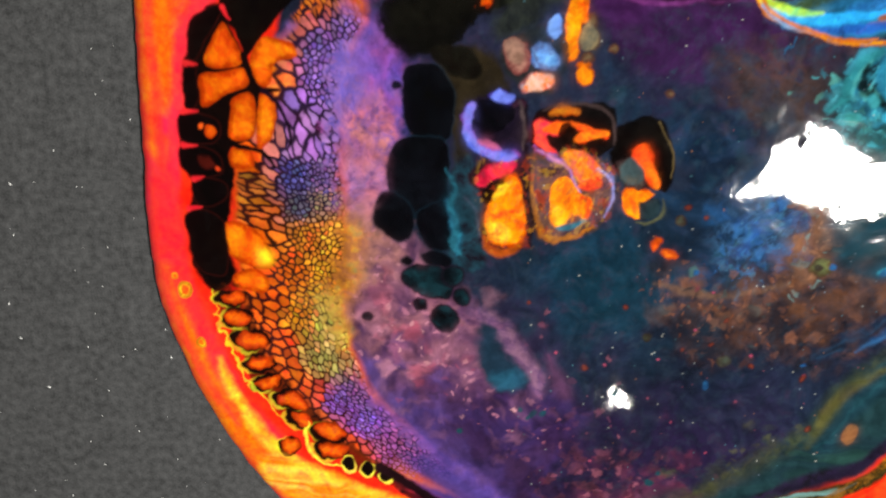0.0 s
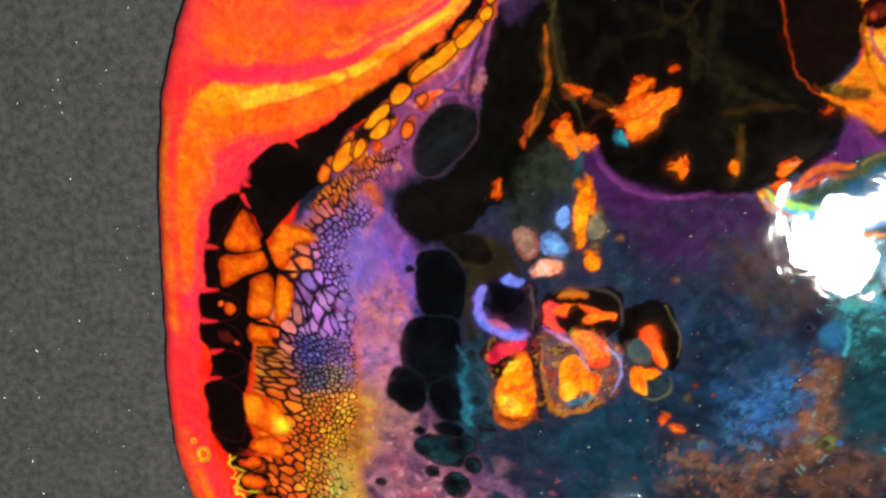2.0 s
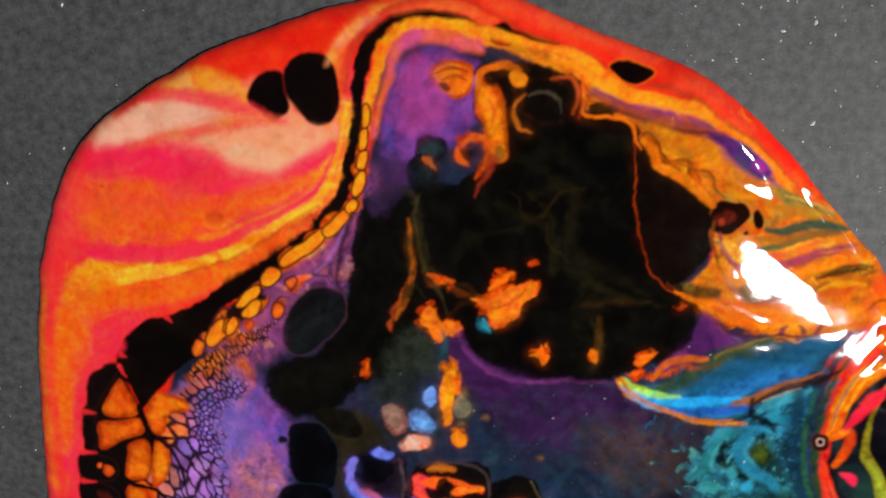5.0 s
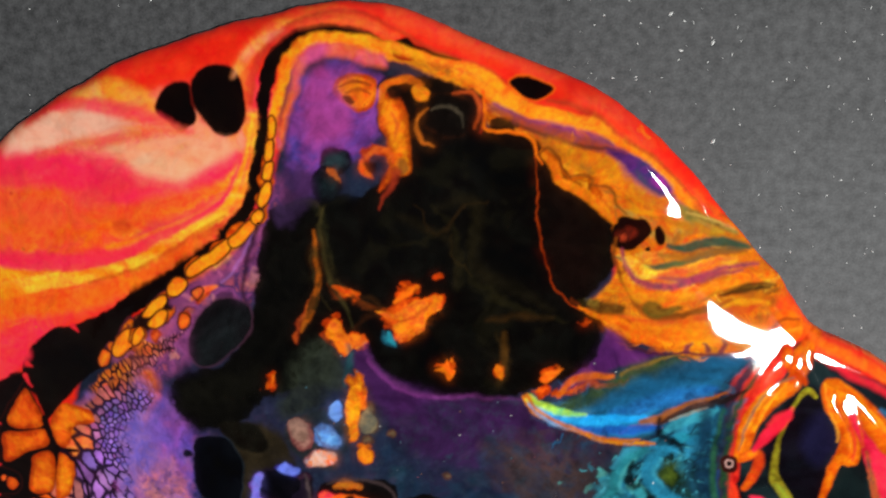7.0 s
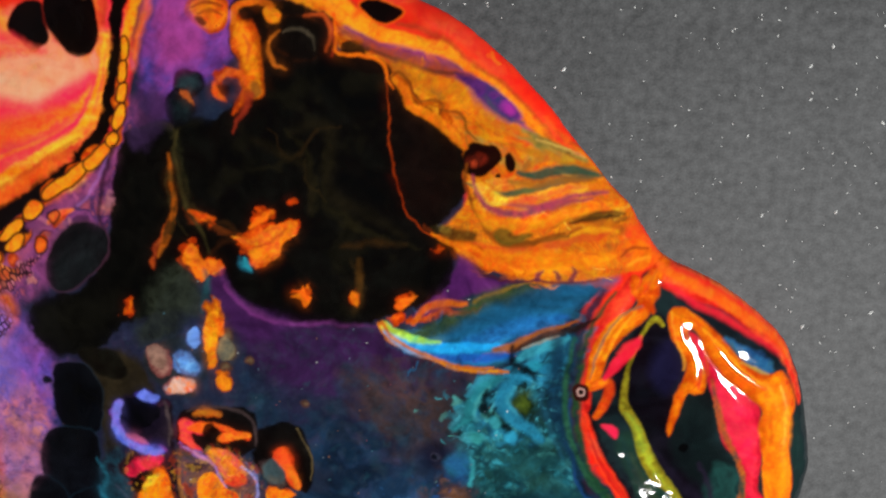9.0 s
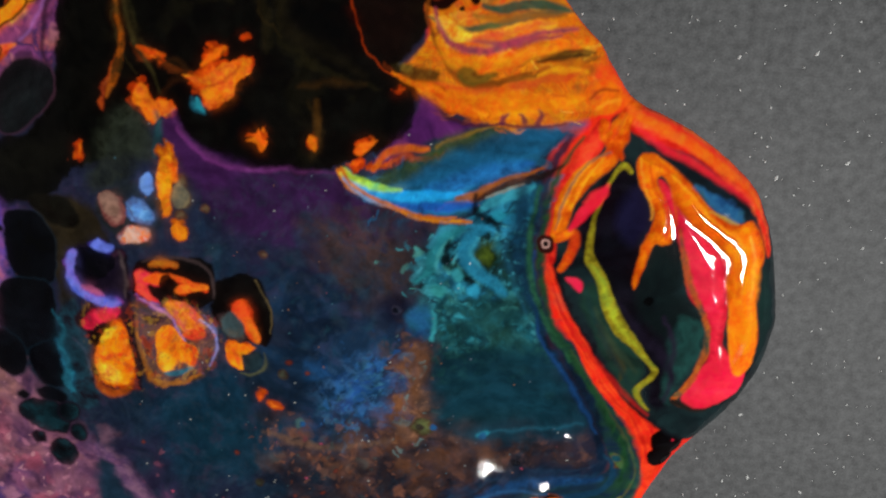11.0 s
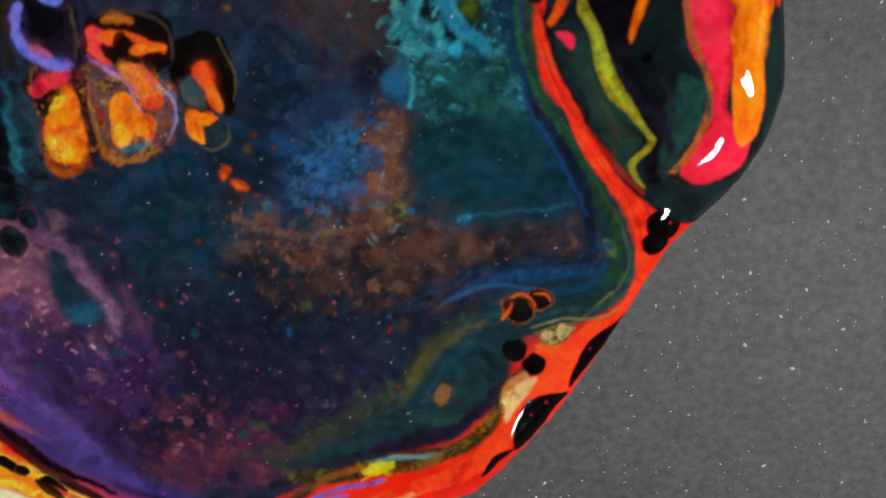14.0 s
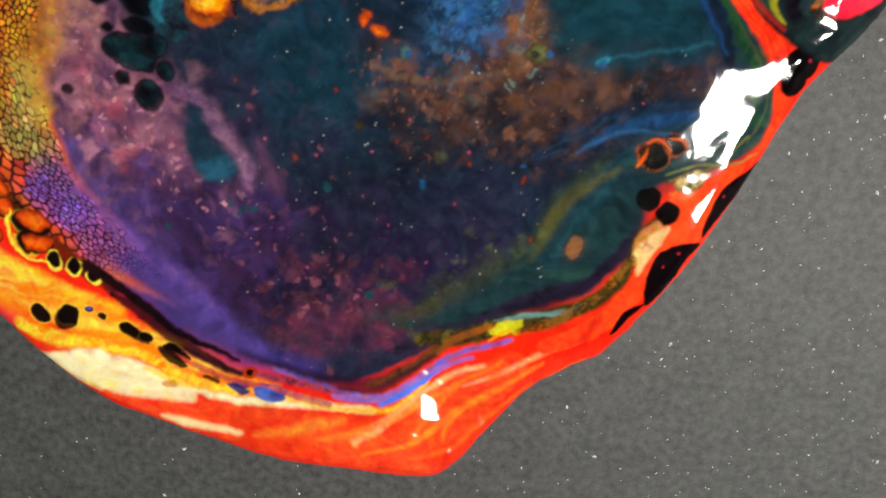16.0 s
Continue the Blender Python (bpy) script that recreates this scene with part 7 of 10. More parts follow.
# ----- violet bay and the great black field -----
lay(area([(13.8, 108.7), (16.7, 116.4), (23.4, 118.7), (30.2, 116.7), (33.6, 112.4), (31.4, 105.8), (28.1, 101.2), (22.4, 96.6), (18.9, 93.1), (14.2, 91.8), (12.5, 97.4)], 0.6, 0.3), ["#4a3480", "#7c3888", "#5a3c94", "#a03a84"], 1.4, MID, "violet_bay", "violet and magenta pool of paint", 0.05)
BLACK = area([(32.5, 114.5), (41.3, 116), (51.4, 113), (52.7, 106.8), (57.2, 105.3), (62.2, 104.9), (68.5, 99), (75.5, 93.1), (78.6, 88.2), (78.6, 79.1), (73.9, 73.1), (77.3, 67.3), (76.6, 60.2), (69.2, 54.9), (57.1, 51), (45.3, 51.2), (35.7, 54.2), (30.2, 59.8), (23.6, 63.7), (20, 59.9), (13.9, 52.1), (7.7, 48), (-1.1, 41.8), (-8.6, 41.4), (-13.4, 48.2), (-9.5, 53.2), (-0.8, 55.8), (4.3, 65.3), (6.4, 79.8), (9.5, 89.3), (18.9, 91.9), (28.1, 92.8), (33.8, 99.2), (31.4, 106.9)], 0.6, 0.35)
lay(BLACK, ["#070605", "#0a0907", "#040404"], 0.5, MID, "black_field", "broad black paint field with faint olive veils", -0.12)
fade(BLACK, ["#0f0d08", "#14120a"], field(7, 4), 0.6, 0.95, 1.0, 0.7)
lay(area([(-13.4, 48.2), (-9.5, 53.2), (-0.8, 55.8), (4.3, 65.3), (8.1, 76.3), (14.1, 81.3), (16.5, 71.9), (18.8, 62.3), (13.9, 52.1), (7.7, 48), (-1.1, 41.8), (-8.6, 41.4)], 0.6, 0.3), ["#060605", "#0a0907", "#040404"], 1.0, MID, op=0.9)
lay(ribbon([(-11, 46.4), (-4.6, 49.9), (2.8, 50.3), (6.6, 54.3)], [4, 7, 5, 2]), ["#100f0a", "#0c0b08"], 1.5, MID, op=0.8)
for pts, w, cols in (([(20, 93.1), (20.6, 83.9), (22.4, 76.9), (26, 72.3), (30.7, 69.5)], 0.9, ["#2a2612", "#3a3018"]), ([(51.6, 91.8), (51.2, 85), (50.4, 75.6), (55.1, 73.5), (61, 70.2), (70.2, 68.2)], 2.2, ["#241f0e", "#1a170c"]), ([(42, 90.4), (46.6, 87.1), (48.5, 82.6), (48.2, 73.2)], 1.6, ["#1e1a0c"]), ([(35.2, 83.2), (42.1, 84.1), (46.6, 85.9)], 1.2, ["#1c180c"]), ([(56.6, 65.2), (59.1, 59.3), (57.6, 53.1)], 1.4, ["#3a2a12", "#241a0c"]), ([(9.5, 89.3), (15.4, 90.7), (20, 88.5), (22.4, 78.1)], 2.0, ["#1c1c10", "#2a2814"]), ([(26, 63.8), (29.5, 67.6), (35.4, 69.7)], 2.0, ["#3a1c0c", "#241208"])):
    lay(ribbon(pts, [0.3, 0.6 * w, 0.8 * w, 0.3], 0.9, 0.4), cols, 0.7, FINE, op=0.65)
for pts, w, cols in (([(10.6, 90), (16.5, 91), (19.5, 89.5), (19.1, 83.9), (17.8, 77.9), (19.9, 73.2), (22.3, 68.5)], 0.7, ["#3a3018", "#241f10"]), ([(38.7, 90.4), (44.6, 84.9), (49.1, 91.3), (53.1, 92.1)], 0.7, ["#2a1c0c"]), ([(46.9, 84.9), (47.6, 80.3), (50.6, 76.9)], 0.6, ["#2a200e"]), ([(22.3, 74.5), (22.9, 72.1), (25.9, 71.1), (29.5, 69.4)], 0.8, ["#7a3010", "#3a1c0a"]), ([(27.1, 72.3), (34.3, 70.2), (40.2, 72.3)], 1.2, ["#3a200c", "#1e140a"])):
    lay(ribbon(pts, [0.2, w, w, 0.2], 0.7, 0.4), cols, 0.5, FINE, op=0.8)
lay(area([(63, 100), (68.6, 97.9), (75.6, 91.5), (78.2, 85.9), (76.4, 77.8), (72.2, 73.6), (67.4, 78.6), (64.7, 87.7)], 0.6, 0.3), ["#0c0605", "#180a07", "#080504"], 1.6, MID, op=0.6)
lay(ribbon([(62.7, 101.6), (63.5, 94.4), (63.6, 87.7), (65.6, 80.9), (68.1, 75.2), (71.2, 71.8), (75.8, 70.2)], [0.25, 0.3, 0.34, 0.3, 0.3, 0.34, 0.3], 0.3, 0.15), ["#b8541c", "#d8702a", "#a84a18"], 0.25, FINE, "orange_vein", "thin orange vein across the black field", 0.1, 0.4)
# orange folds at the head of the black field
for pts, ws, cols in (([(33.6, 113.5), (36.9, 114.6), (39.7, 113.6), (40.9, 112)], [2, 2.6, 2.4, 1], ["#e8861c", "#c86a1c"]), ([(33.1, 111.8), (35.4, 107.5), (34.9, 102.5), (33.8, 98), (31.6, 93.5)], [2.5, 4.5, 3.5, 2, 0.5], ["#e88a20", "#d87020", "#e8641c"]), ([(39.3, 109.8), (38.8, 106.5), (40.5, 103.6), (42.8, 103.3)], [0.6, 1.2, 1.4, 0.6], ["#b8642a", "#c87a3a"]), ([(48.1, 113.2), (50.9, 111.7), (52.1, 108.5), (51.7, 105.2)], [0.5, 1.2, 1.0, 0.4], ["#c8401c", "#a83a2a"]), ([(28.7, 99), (28.1, 100.7), (29.8, 101.8), (32.6, 100.8), (33.8, 98)], [1.2, 1.5, 1.5, 1.6, 0.6], ["#e0641c", "#c8501a"]), ([(52, 112.2), (53.7, 109), (57.1, 108), (61.5, 106.5)], [1.2, 1.6, 1.2, 0.6], ["#e8861c"]), ([(63.9, 103.1), (66.7, 101.7), (68.5, 99), (70.3, 96.9)], [0.6, 1.2, 1.2, 0.8], ["#e8941e"]), ([(69.8, 96.8), (71.9, 97.5), (74.2, 97), (75.4, 94.2)], [0.8, 1.2, 1.6, 2.2], ["#f09a20", "#e0861c"]), ([(75.2, 70.8), (79.3, 68.6), (83.9, 66.5), (90.8, 64.4)], [1.2, 3.5, 4, 3], ["#e88a1c", "#f09a24"]), ([(71.1, 73), (75.8, 69.6), (77.7, 66.2)], [0.8, 1.2, 0.8], ["#3a1a0a", "#8a4a1a"])):
    lay(ribbon(pts, ws, 0.5, 0.3), cols, 0.35, FINE, "orange_fold", "orange fold of paint at the black field's edge", 0.12, 0.6)
lay(area([(53.8, 108.3), (55.4, 108.8), (57.6, 107.9), (58.8, 105.9), (61.6, 105.4), (61.2, 103), (56.2, 102.9), (53.3, 105.2)], 0.3, 0.2), ["#0a0605", "#120a06"], 0.3, lift=-0.05)
q = [(26.4, 113.3)][0]
lay(oval(q, 4.2, 4.0), ["#f08a1c", "#e0701c", "#f8a02a"], 0.3, FINE, "orange_bead", "round orange bead with darker flecks", 0.2)
fade(oval(q, 3.6, 3.4), ["#8a3a10", "#5a1c0c"], TINY, 0.5, 0.7, 0.6, 0.8)
for q, rx, ry, cols in zip([(22.6, 98.8), (20.6, 94.3), (29.2, 97.9)], (3.0, 3.0, 1.8), (3.0, 4.0, 1.4), (("#141c22", "#2a3a3e"), ("#0e1418", "#182426"), ("#0c0808", "#1c0e08"))):
    lay(oval(q, rx, ry), ["#060608"], 0.5)
    lay(oval(q, rx * 0.9, ry * 0.9), list(cols), 0.5, FINE, "dark_cell", "dark grey-green paint cell", 0.05)
lay(ribbon([(21.5, 97.3), (22.6, 96.6), (23.5, 94.9)], [0.7, 1.4, 0.6], 0.4, 0.3), ["#c8501c", "#a8684a"], 0.35, FINE)
q = [(45.1, 108.8)][0]
lay(oval(q, 5.6, 4.6), ["#a85a1c", "#3a1a0a", "#c86a24"], 0.35, FINE, op=0.9)
lay(oval((q[0] + 0.3, q[1] + 0.2), 5.0, 4.0), ["#080605", "#0c0806"], 0.4, None, "black_cell", "black round cell with an orange edge", -0.08)
lay(area([(16.1, 111.5), (21.2, 114.3), (24.8, 111.3), (24.2, 104.5), (19.6, 100.5), (16.6, 104.9)], 1.0, 0.4), ["#a03a80", "#b0408c"], 2.5, MID, op=0.75)
lay(area([(12.5, 97.4), (15.4, 98.6), (18.9, 94.2), (16.5, 89.5), (11.8, 85.9), (9.5, 88.2)], 1.0, 0.4), ["#2a1c34", "#3a2448"], 1.6, FINE, op=0.85)
# orange flecks in the black field
for pts in ([(31.9, 69.2), (35.9, 71.4), (40.6, 72), (44.9, 72.6), (44.7, 69.8), (42.3, 67.6), (39.2, 63.9), (36, 63.1), (33.6, 65.6), (32.7, 67.6)], [(35, 73), (37.4, 74.8), (39.7, 74.8), (39.4, 72.7), (36.7, 71.6)], [(23.1, 73.4), (25.5, 73.4), (27.9, 71.9), (26.3, 71.2), (23.9, 72.1)], [(20.3, 64.2), (22.4, 67.2), (24, 65.2), (25.6, 63.2), (24.8, 59.3), (22.4, 61), (20.6, 61.8)], [(25.6, 63.2), (28, 63.8), (29.6, 61.4), (27.6, 60.3), (25.6, 61.2)], [(44.1, 57.5), (46.4, 58.5), (47.6, 59.7), (48.5, 57.3), (47.3, 54.8), (46.3, 56.8)], [(56.4, 57.7), (57.4, 58.4), (58.4, 56.8), (57.5, 55.5)], [(64.5, 52.4), (66.7, 54.5), (68.3, 53), (66.8, 51.6), (64.9, 51.7)], [(66.2, 56.2), (68.5, 58.3), (70.1, 57.4), (68.2, 56)], [(72.2, 67.8), (74, 69), (75.2, 68.1), (73.4, 67)], [(7.6, 51.5), (8.6, 53.3), (10.1, 53.3), (9.4, 50.3), (8, 49.8)], [(42.8, 75.7), (44, 76.9), (44.8, 75.6)]):
    lay(area(pts, 0.6, 0.6, 2), ["#f4801c", "#e8641c", "#fa9a2a"], 0.3, FINE, "orange_fleck", "bright orange fleck in the black paint", 0.14, 0.6)
lay(ribbon([(19.2, 73.1), (17.9, 69), (15.9, 65.7), (14.7, 60.7)], [0.8, 1.6, 2, 0.8], 0.5, 0.3), ["#c86a2a", "#8a3a1c", "#d87a3a"], 0.4, FINE, "orange_fleck", "", 0.1)
lay(area([(32.8, 64.8), (34, 63.6), (35.6, 61.6), (33.6, 61.6), (32.8, 62.7)], 0.3, 0.2), ["#2aa0b0", "#1c7a88"], 0.35, FINE, "teal_fleck", "small teal fleck", 0.08)
lay(area([(16.4, 59.7), (22.4, 62.5), (23.6, 56.4), (18.8, 47.3), (11.4, 44.4), (10.2, 49.4)], 0.8, 0.4), ["#181a12", "#262a20", "#101410"], 2.0, FINE, op=0.8)
lay(area([(27.2, 60.8), (29.6, 60.3), (34.5, 55), (42.9, 51.7), (40.6, 48.5), (34.6, 46.9), (29.7, 50.4), (27.3, 55.3)], 0.6, 0.3), ["#421c4c", "#341844"], 1.2, MID, op=0.9)
lay(ribbon([(30.2, 57.9), (35.7, 52.6), (42.9, 50.8), (52.4, 50.9)], [1.0, 0.9, 0.8, 0.3]), ["#8a3a8a"], 0.6, op=0.6)

# finer folds round the head of the black field
patch([(30.6, 113.9), (32.3, 116.1), (36.0, 116.2), (40.5, 115.4), (43.9, 114.4), (49.5, 113.2), (50.9, 111.0), (50.6, 105.5), (46.4, 103.4), (40.7, 103.0), (37.5, 106.3), (36.5, 110.7), (34.9, 112.9)], ["#080605", "#0e0907"], 0.5)
stroke([(32.9, 110.7), (34.3, 107.6), (35.2, 104.3), (35.3, 100.4), (36.2, 98.2)], [3.6, 6.2, 5.0, 5.6, 3.0], ["#ec861c", "#f49a24", "#e0701c"], 0.4, part="orange_fold", lift=0.12)
stroke([(31.7, 111.7), (32.1, 114.0), (34.2, 115.3), (37.3, 115.6), (40.0, 114.8)], [1.2, 1.8, 1.6, 1.4, 0.8], ["#e0781c", "#c86a1c"], 0.35)
patch([(37.8, 114.1), (39.6, 115.0), (41.4, 113.5), (41.0, 111.9), (39.0, 112.1)], ["#e8861c", "#f09a30"], 0.35)
patch([(32.8, 114.0), (34.9, 114.4), (35.8, 112.9), (34.4, 112.0), (33.3, 112.4)], ["#0c0706", "#1c0e08"], 0.4)
stroke([(33.8, 109.3), (35.0, 106.7), (34.8, 104.2)], [0.4, 0.8, 0.4], ["#c8541a"], 0.35, 0.8)
patch([(35.1, 99.5), (36.7, 100.0), (37.2, 98.2), (35.8, 97.0)], ["#6a4a1c", "#a86a2a"], 0.4)
stroke([(35.1, 97.5), (34.0, 94.9), (32.4, 92.6), (31.2, 89.8)], [1.8, 1.4, 0.8, 0.3], ["#a8341c", "#6a1c10"], 0.5, 0.85)
stroke([(27.9, 99.3), (28.4, 97.3), (29.8, 96.4)], [0.8, 1.6, 0.8], ["#e8641c", "#f07a24"], 0.35)
stroke([(28.8, 100.2), (30.7, 101.7), (33.0, 101.3), (34.1, 99.5)], [0.8, 1.4, 1.4, 0.6], ["#e86a24", "#d85a2a"], 0.35)
stroke([(41.0, 110.4), (39.5, 108.6), (39.1, 106.4), (40.3, 103.9), (42.6, 103.1)], [0.3, 0.6, 0.8, 0.8, 0.4], ["#d8843a", "#b86a2a"], 0.35, 0.9)
stroke([(41.7, 110.0), (44.6, 110.9), (47.4, 109.4), (48.1, 106.6)], [0.3, 0.5, 0.5, 0.3], ["#4a4438", "#6a5a44"], 0.4, 0.6)
stroke([(45.7, 113.1), (48.6, 113.6), (50.4, 112.6), (51.2, 110.0), (50.6, 106.6)], [0.3, 0.7, 0.9, 0.8, 0.4], ["#d05a2a", "#b8481c"], 0.4, 0.85)
stroke([(51.7, 113.5), (52.5, 110.0), (52.4, 106.7), (55.3, 105.9), (58.7, 105.9), (61.6, 104.9), (62.9, 102.3), (64.1, 100.3)], [0.6, 0.7, 0.7, 0.7, 0.7, 0.7, 0.7, 0.4], ["#f0841c", "#e8701c"], 0.3, 0.95)
patch([(53.7, 107.1), (54.6, 108.7), (57.5, 108.8), (59.3, 107.3), (57.6, 106.6)], ["#2a1408", "#4a2a0c"], 0.4)
stroke([(63.3, 102.1), (65.1, 103.4), (66.9, 101.9), (68.4, 99.3), (69.8, 97.5)], [0.5, 0.7, 0.7, 0.7, 0.4], ["#6a300c", "#8a4410"], 0.3, 0.85)
stroke([(69.8, 97.8), (72.5, 98.1), (74.3, 96.8), (73.7, 95.4)], [0.4, 0.6, 0.6, 0.3], ["#7a3c0e"], 0.3, 0.85)
stroke([(74.1, 96.1), (76.8, 95.9), (78.5, 94.4), (79.0, 92.2), (81.2, 90.4)], [0.4, 0.6, 0.6, 0.6, 0.3], ["#7a3c0e"], 0.3, 0.85)
stroke([(64.5, 101.9), (66.3, 100.1), (67.6, 97.0), (70.4, 95.5), (73.8, 93.6), (76.9, 90.8), (78.6, 89.0)], [1, 2, 2, 2, 2.2, 2, 1], ["#f0921c", "#e8841c", "#f8a42a"], 0.4, 0.85)
patch([(23.3, 113.8), (24.4, 115.6), (27.1, 116.0), (29.6, 115.0), (29.9, 112.4), (27.8, 110.6), (24.6, 110.9)], ["#f08a1e", "#e87a1c"], 0.4, 0.8)
stroke([(23.7, 114.2), (26.0, 115.1), (29.2, 114.6)], [0.4, 0.9, 0.4], ["#7a2a0c"], 0.3, 0.85)
stroke([(24.6, 112.9), (27.1, 113.6), (29.4, 112.8)], [0.4, 0.8, 0.4], ["#8a340e"], 0.3, 0.85)
patch([(23.7, 112.0), (25.3, 112.5), (26.5, 111.2), (25.1, 110.7)], ["#3a140a", "#5a200c"], 0.35)
stroke([(20.1, 123.1), (26.9, 123.4), (33.6, 121.8), (40.4, 120.2), (47.1, 118.6), (53.9, 115.3), (59.6, 111.2), (65.2, 109.0), (70.8, 108.2), (76.4, 106.8)], [1.2, 1.6, 1.8, 1.8, 1.8, 2.2, 2.6, 2.4, 2.2, 1], ["#fba42a", "#fbb438", "#f8962a"], 0.6, 0.8)
stroke([(34.7, 122.7), (37.7, 122.1), (42.6, 120.5), (47.1, 119.7)], [0.3, 0.8, 0.8, 0.3], ["#0c0604"], 0.35)
# finer currents on the ochre slope
stroke([(52.9, 111.1), (58.6, 108.4), (64.3, 106.3), (71.0, 104.7), (76.6, 102.8), (81.2, 100.8)], [0.8, 1.6, 2, 2.2, 2.2, 1.5], ["#a8482a", "#8a3a3a", "#b85a2a"], 0.7, 0.85)
stroke([(58.6, 107.7), (65.4, 105.2), (72.2, 103.6), (77.7, 103.1)], [0.4, 0.8, 0.9, 0.5], ["#4a2414", "#6a4020"], 0.4, 0.7)
patch([(76.2, 102.8), (79.9, 102.7), (84.0, 101.3), (87.0, 98.9), (89.9, 95.9), (88.2, 94.3), (85.1, 95.3), (81.8, 97.9)], ["#3a1c58", "#54246a", "#2c2c5c"], 0.8)
patch([(85.3, 97.5), (86.8, 98.2), (88.5, 96.5), (87.3, 95.4)], ["#a82a90", "#7a2a80"], 0.7, 0.85)
stroke([(82.4, 99.0), (84.5, 96.2), (87.1, 94.7), (90.2, 94.3)], [0.6, 1.2, 1.2, 0.5], ["#2a2a58", "#3a4a4a"], 0.6, 0.7)
stroke([(65.4, 104.6), (72.3, 101.6), (77.9, 99.3), (82.6, 95.2), (87.2, 92.9), (91.7, 92.1)], [1, 2.4, 3, 3, 2.4, 1], ["#e08a20", "#c87a24", "#f09a28"], 0.8, 0.8)
stroke([(78.7, 104.2), (83.2, 102.4), (87.9, 98.9), (92.6, 94.4), (95.1, 91.1)], [1, 1.4, 1.4, 1.2, 0.6], ["#f09828", "#e0862a"], 0.5, 0.8)
stroke([(79.8, 104.9), (86.6, 101.3), (91.3, 97.0), (96.0, 92.7)], [0.4, 0.8, 0.8, 0.4], ["#b8481c", "#9a4a24"], 0.5, 0.75)
stroke([(90.5, 93.0), (95.1, 90.7), (99.6, 89.0), (103.7, 87.1)], [0.6, 1.8, 1.6, 0.6], ["#6a5a26", "#8a7a34", "#4a4420"], 0.5)
stroke([(93.4, 91.1), (98.5, 89.9), (103.0, 88.2)], [0.3, 0.6, 0.4], ["#c8a04a"], 0.35, 0.8)
stroke([(88.5, 90.0), (94.2, 88.1), (99.8, 87.4), (104.9, 86.2)], [1, 2, 1.8, 0.8], ["#a8742a", "#c88a30"], 0.6, 0.8)
stroke([(89.8, 84.6), (93.4, 84.0), (97.8, 85.1), (102.1, 85.2), (106.1, 84.9)], [0.8, 1.8, 2.2, 1.8, 0.8], ["#173a2e", "#1e4a3c", "#2a4a2c"], 0.5)
stroke([(87.9, 82.7), (93.6, 82.0), (99.0, 83.1), (105.6, 83.8)], [0.6, 1.4, 1.4, 0.6], ["#8a5a24", "#a86a2a"], 0.6, 0.8)
patch([(80.8, 81.5), (82.8, 82.3), (85.4, 80.7), (88.7, 79.0), (87.4, 77.8), (84.0, 78.4)], ["#fab42a", "#fcc43a", "#f0a024"], 0.6)
stroke([(80.7, 83.6), (81.6, 80.4), (84.0, 77.4), (88.0, 76.2), (92.9, 76.6), (97.2, 78.6), (102.6, 80.4), (108.0, 81.3)], [0.6, 0.9, 1.2, 1.4, 1.4, 1.2, 1, 0.5], ["#6a2a50", "#a83a50", "#4a2448"], 0.5, 0.85)
stroke([(88.3, 78.3), (93.8, 79.2), (99.2, 81.2), (105.7, 82.4)], [0.6, 1.4, 1.4, 0.6], ["#e87a2a", "#d85a34"], 0.6, 0.85)
stroke([(79.4, 86.0), (79.3, 81.4), (81.6, 76.9), (83.9, 72.7), (86.6, 70.5), (91.1, 69.9), (95.5, 71.3), (99.9, 72.7)], [0.4, 0.8, 0.9, 1, 1.2, 1.2, 1, 0.5], ["#8a4410", "#6a340c"], 0.4, 0.8)
stroke([(81.5, 78.0), (84.2, 74.6), (88.6, 73.4), (94.2, 74.1), (99.6, 76.2), (106.1, 78.0)], [1.2, 2.6, 3, 3, 2.4, 1], ["#ec8a1e", "#f09a28", "#e0741c"], 0.7, 0.8)
patch([(85.5, 72.3), (87.5, 73.1), (90.3, 72.0), (93.2, 72.4), (92.2, 70.9), (88.9, 69.9), (86.3, 70.5)], ["#4a3c10", "#6a5418", "#2a240c"], 0.5, 0.85)
stroke([(101.1, 74.8), (105.2, 75.9), (110.6, 76.6)], [0.4, 1.2, 0.5], ["#1e140a", "#3a2810"], 0.4, 0.9)
stroke([(101.3, 72.3), (105.4, 73.8), (110.4, 73.6)], [0.5, 1.2, 0.6], ["#f0a82a", "#d8902a"], 0.4, 0.85)
patch([(72.7, 73.0), (75.0, 73.5), (78.4, 72.7), (81.9, 71.9), (80.9, 70.2), (77.4, 70.6), (74.4, 71.4)], ["#4a3c14", "#1c180a", "#6a5a20"], 0.6, 0.9)
stroke([(72.8, 71.5), (76.3, 70.0), (81.0, 68.8), (84.6, 65.9), (89.3, 63.9)], [0.6, 1.2, 1.6, 2, 1], ["#f0921c", "#e8801c"], 0.4, 0.9)
stroke([(84.4, 68.0), (90.2, 66.6), (97.0, 67.4), (103.8, 66.5)], [1.5, 3.6, 3.6, 1.5], ["#f09a22", "#e88a1e", "#d87a1c"], 0.7, 0.8)
stroke([(79.0, 67.3), (82.4, 64.8), (86.0, 62.6), (90.6, 61.8), (95.1, 62.7), (100.8, 62.3), (107.4, 63.5)], [0.4, 0.8, 0.8, 0.7, 0.7, 0.6, 0.3], ["#5a1c34", "#3a1428"], 0.4, 0.8)
stroke([(95.1, 63.0), (95.4, 64.2), (96.3, 64.9)], [1.4, 1, 0.3], ["#5a1c40"], 0.4, 0.8)
stroke([(99.6, 63.2), (99.2, 64.4), (98.5, 65.0)], [1.2, 0.8, 0.3], ["#4a1838"], 0.4, 0.8)
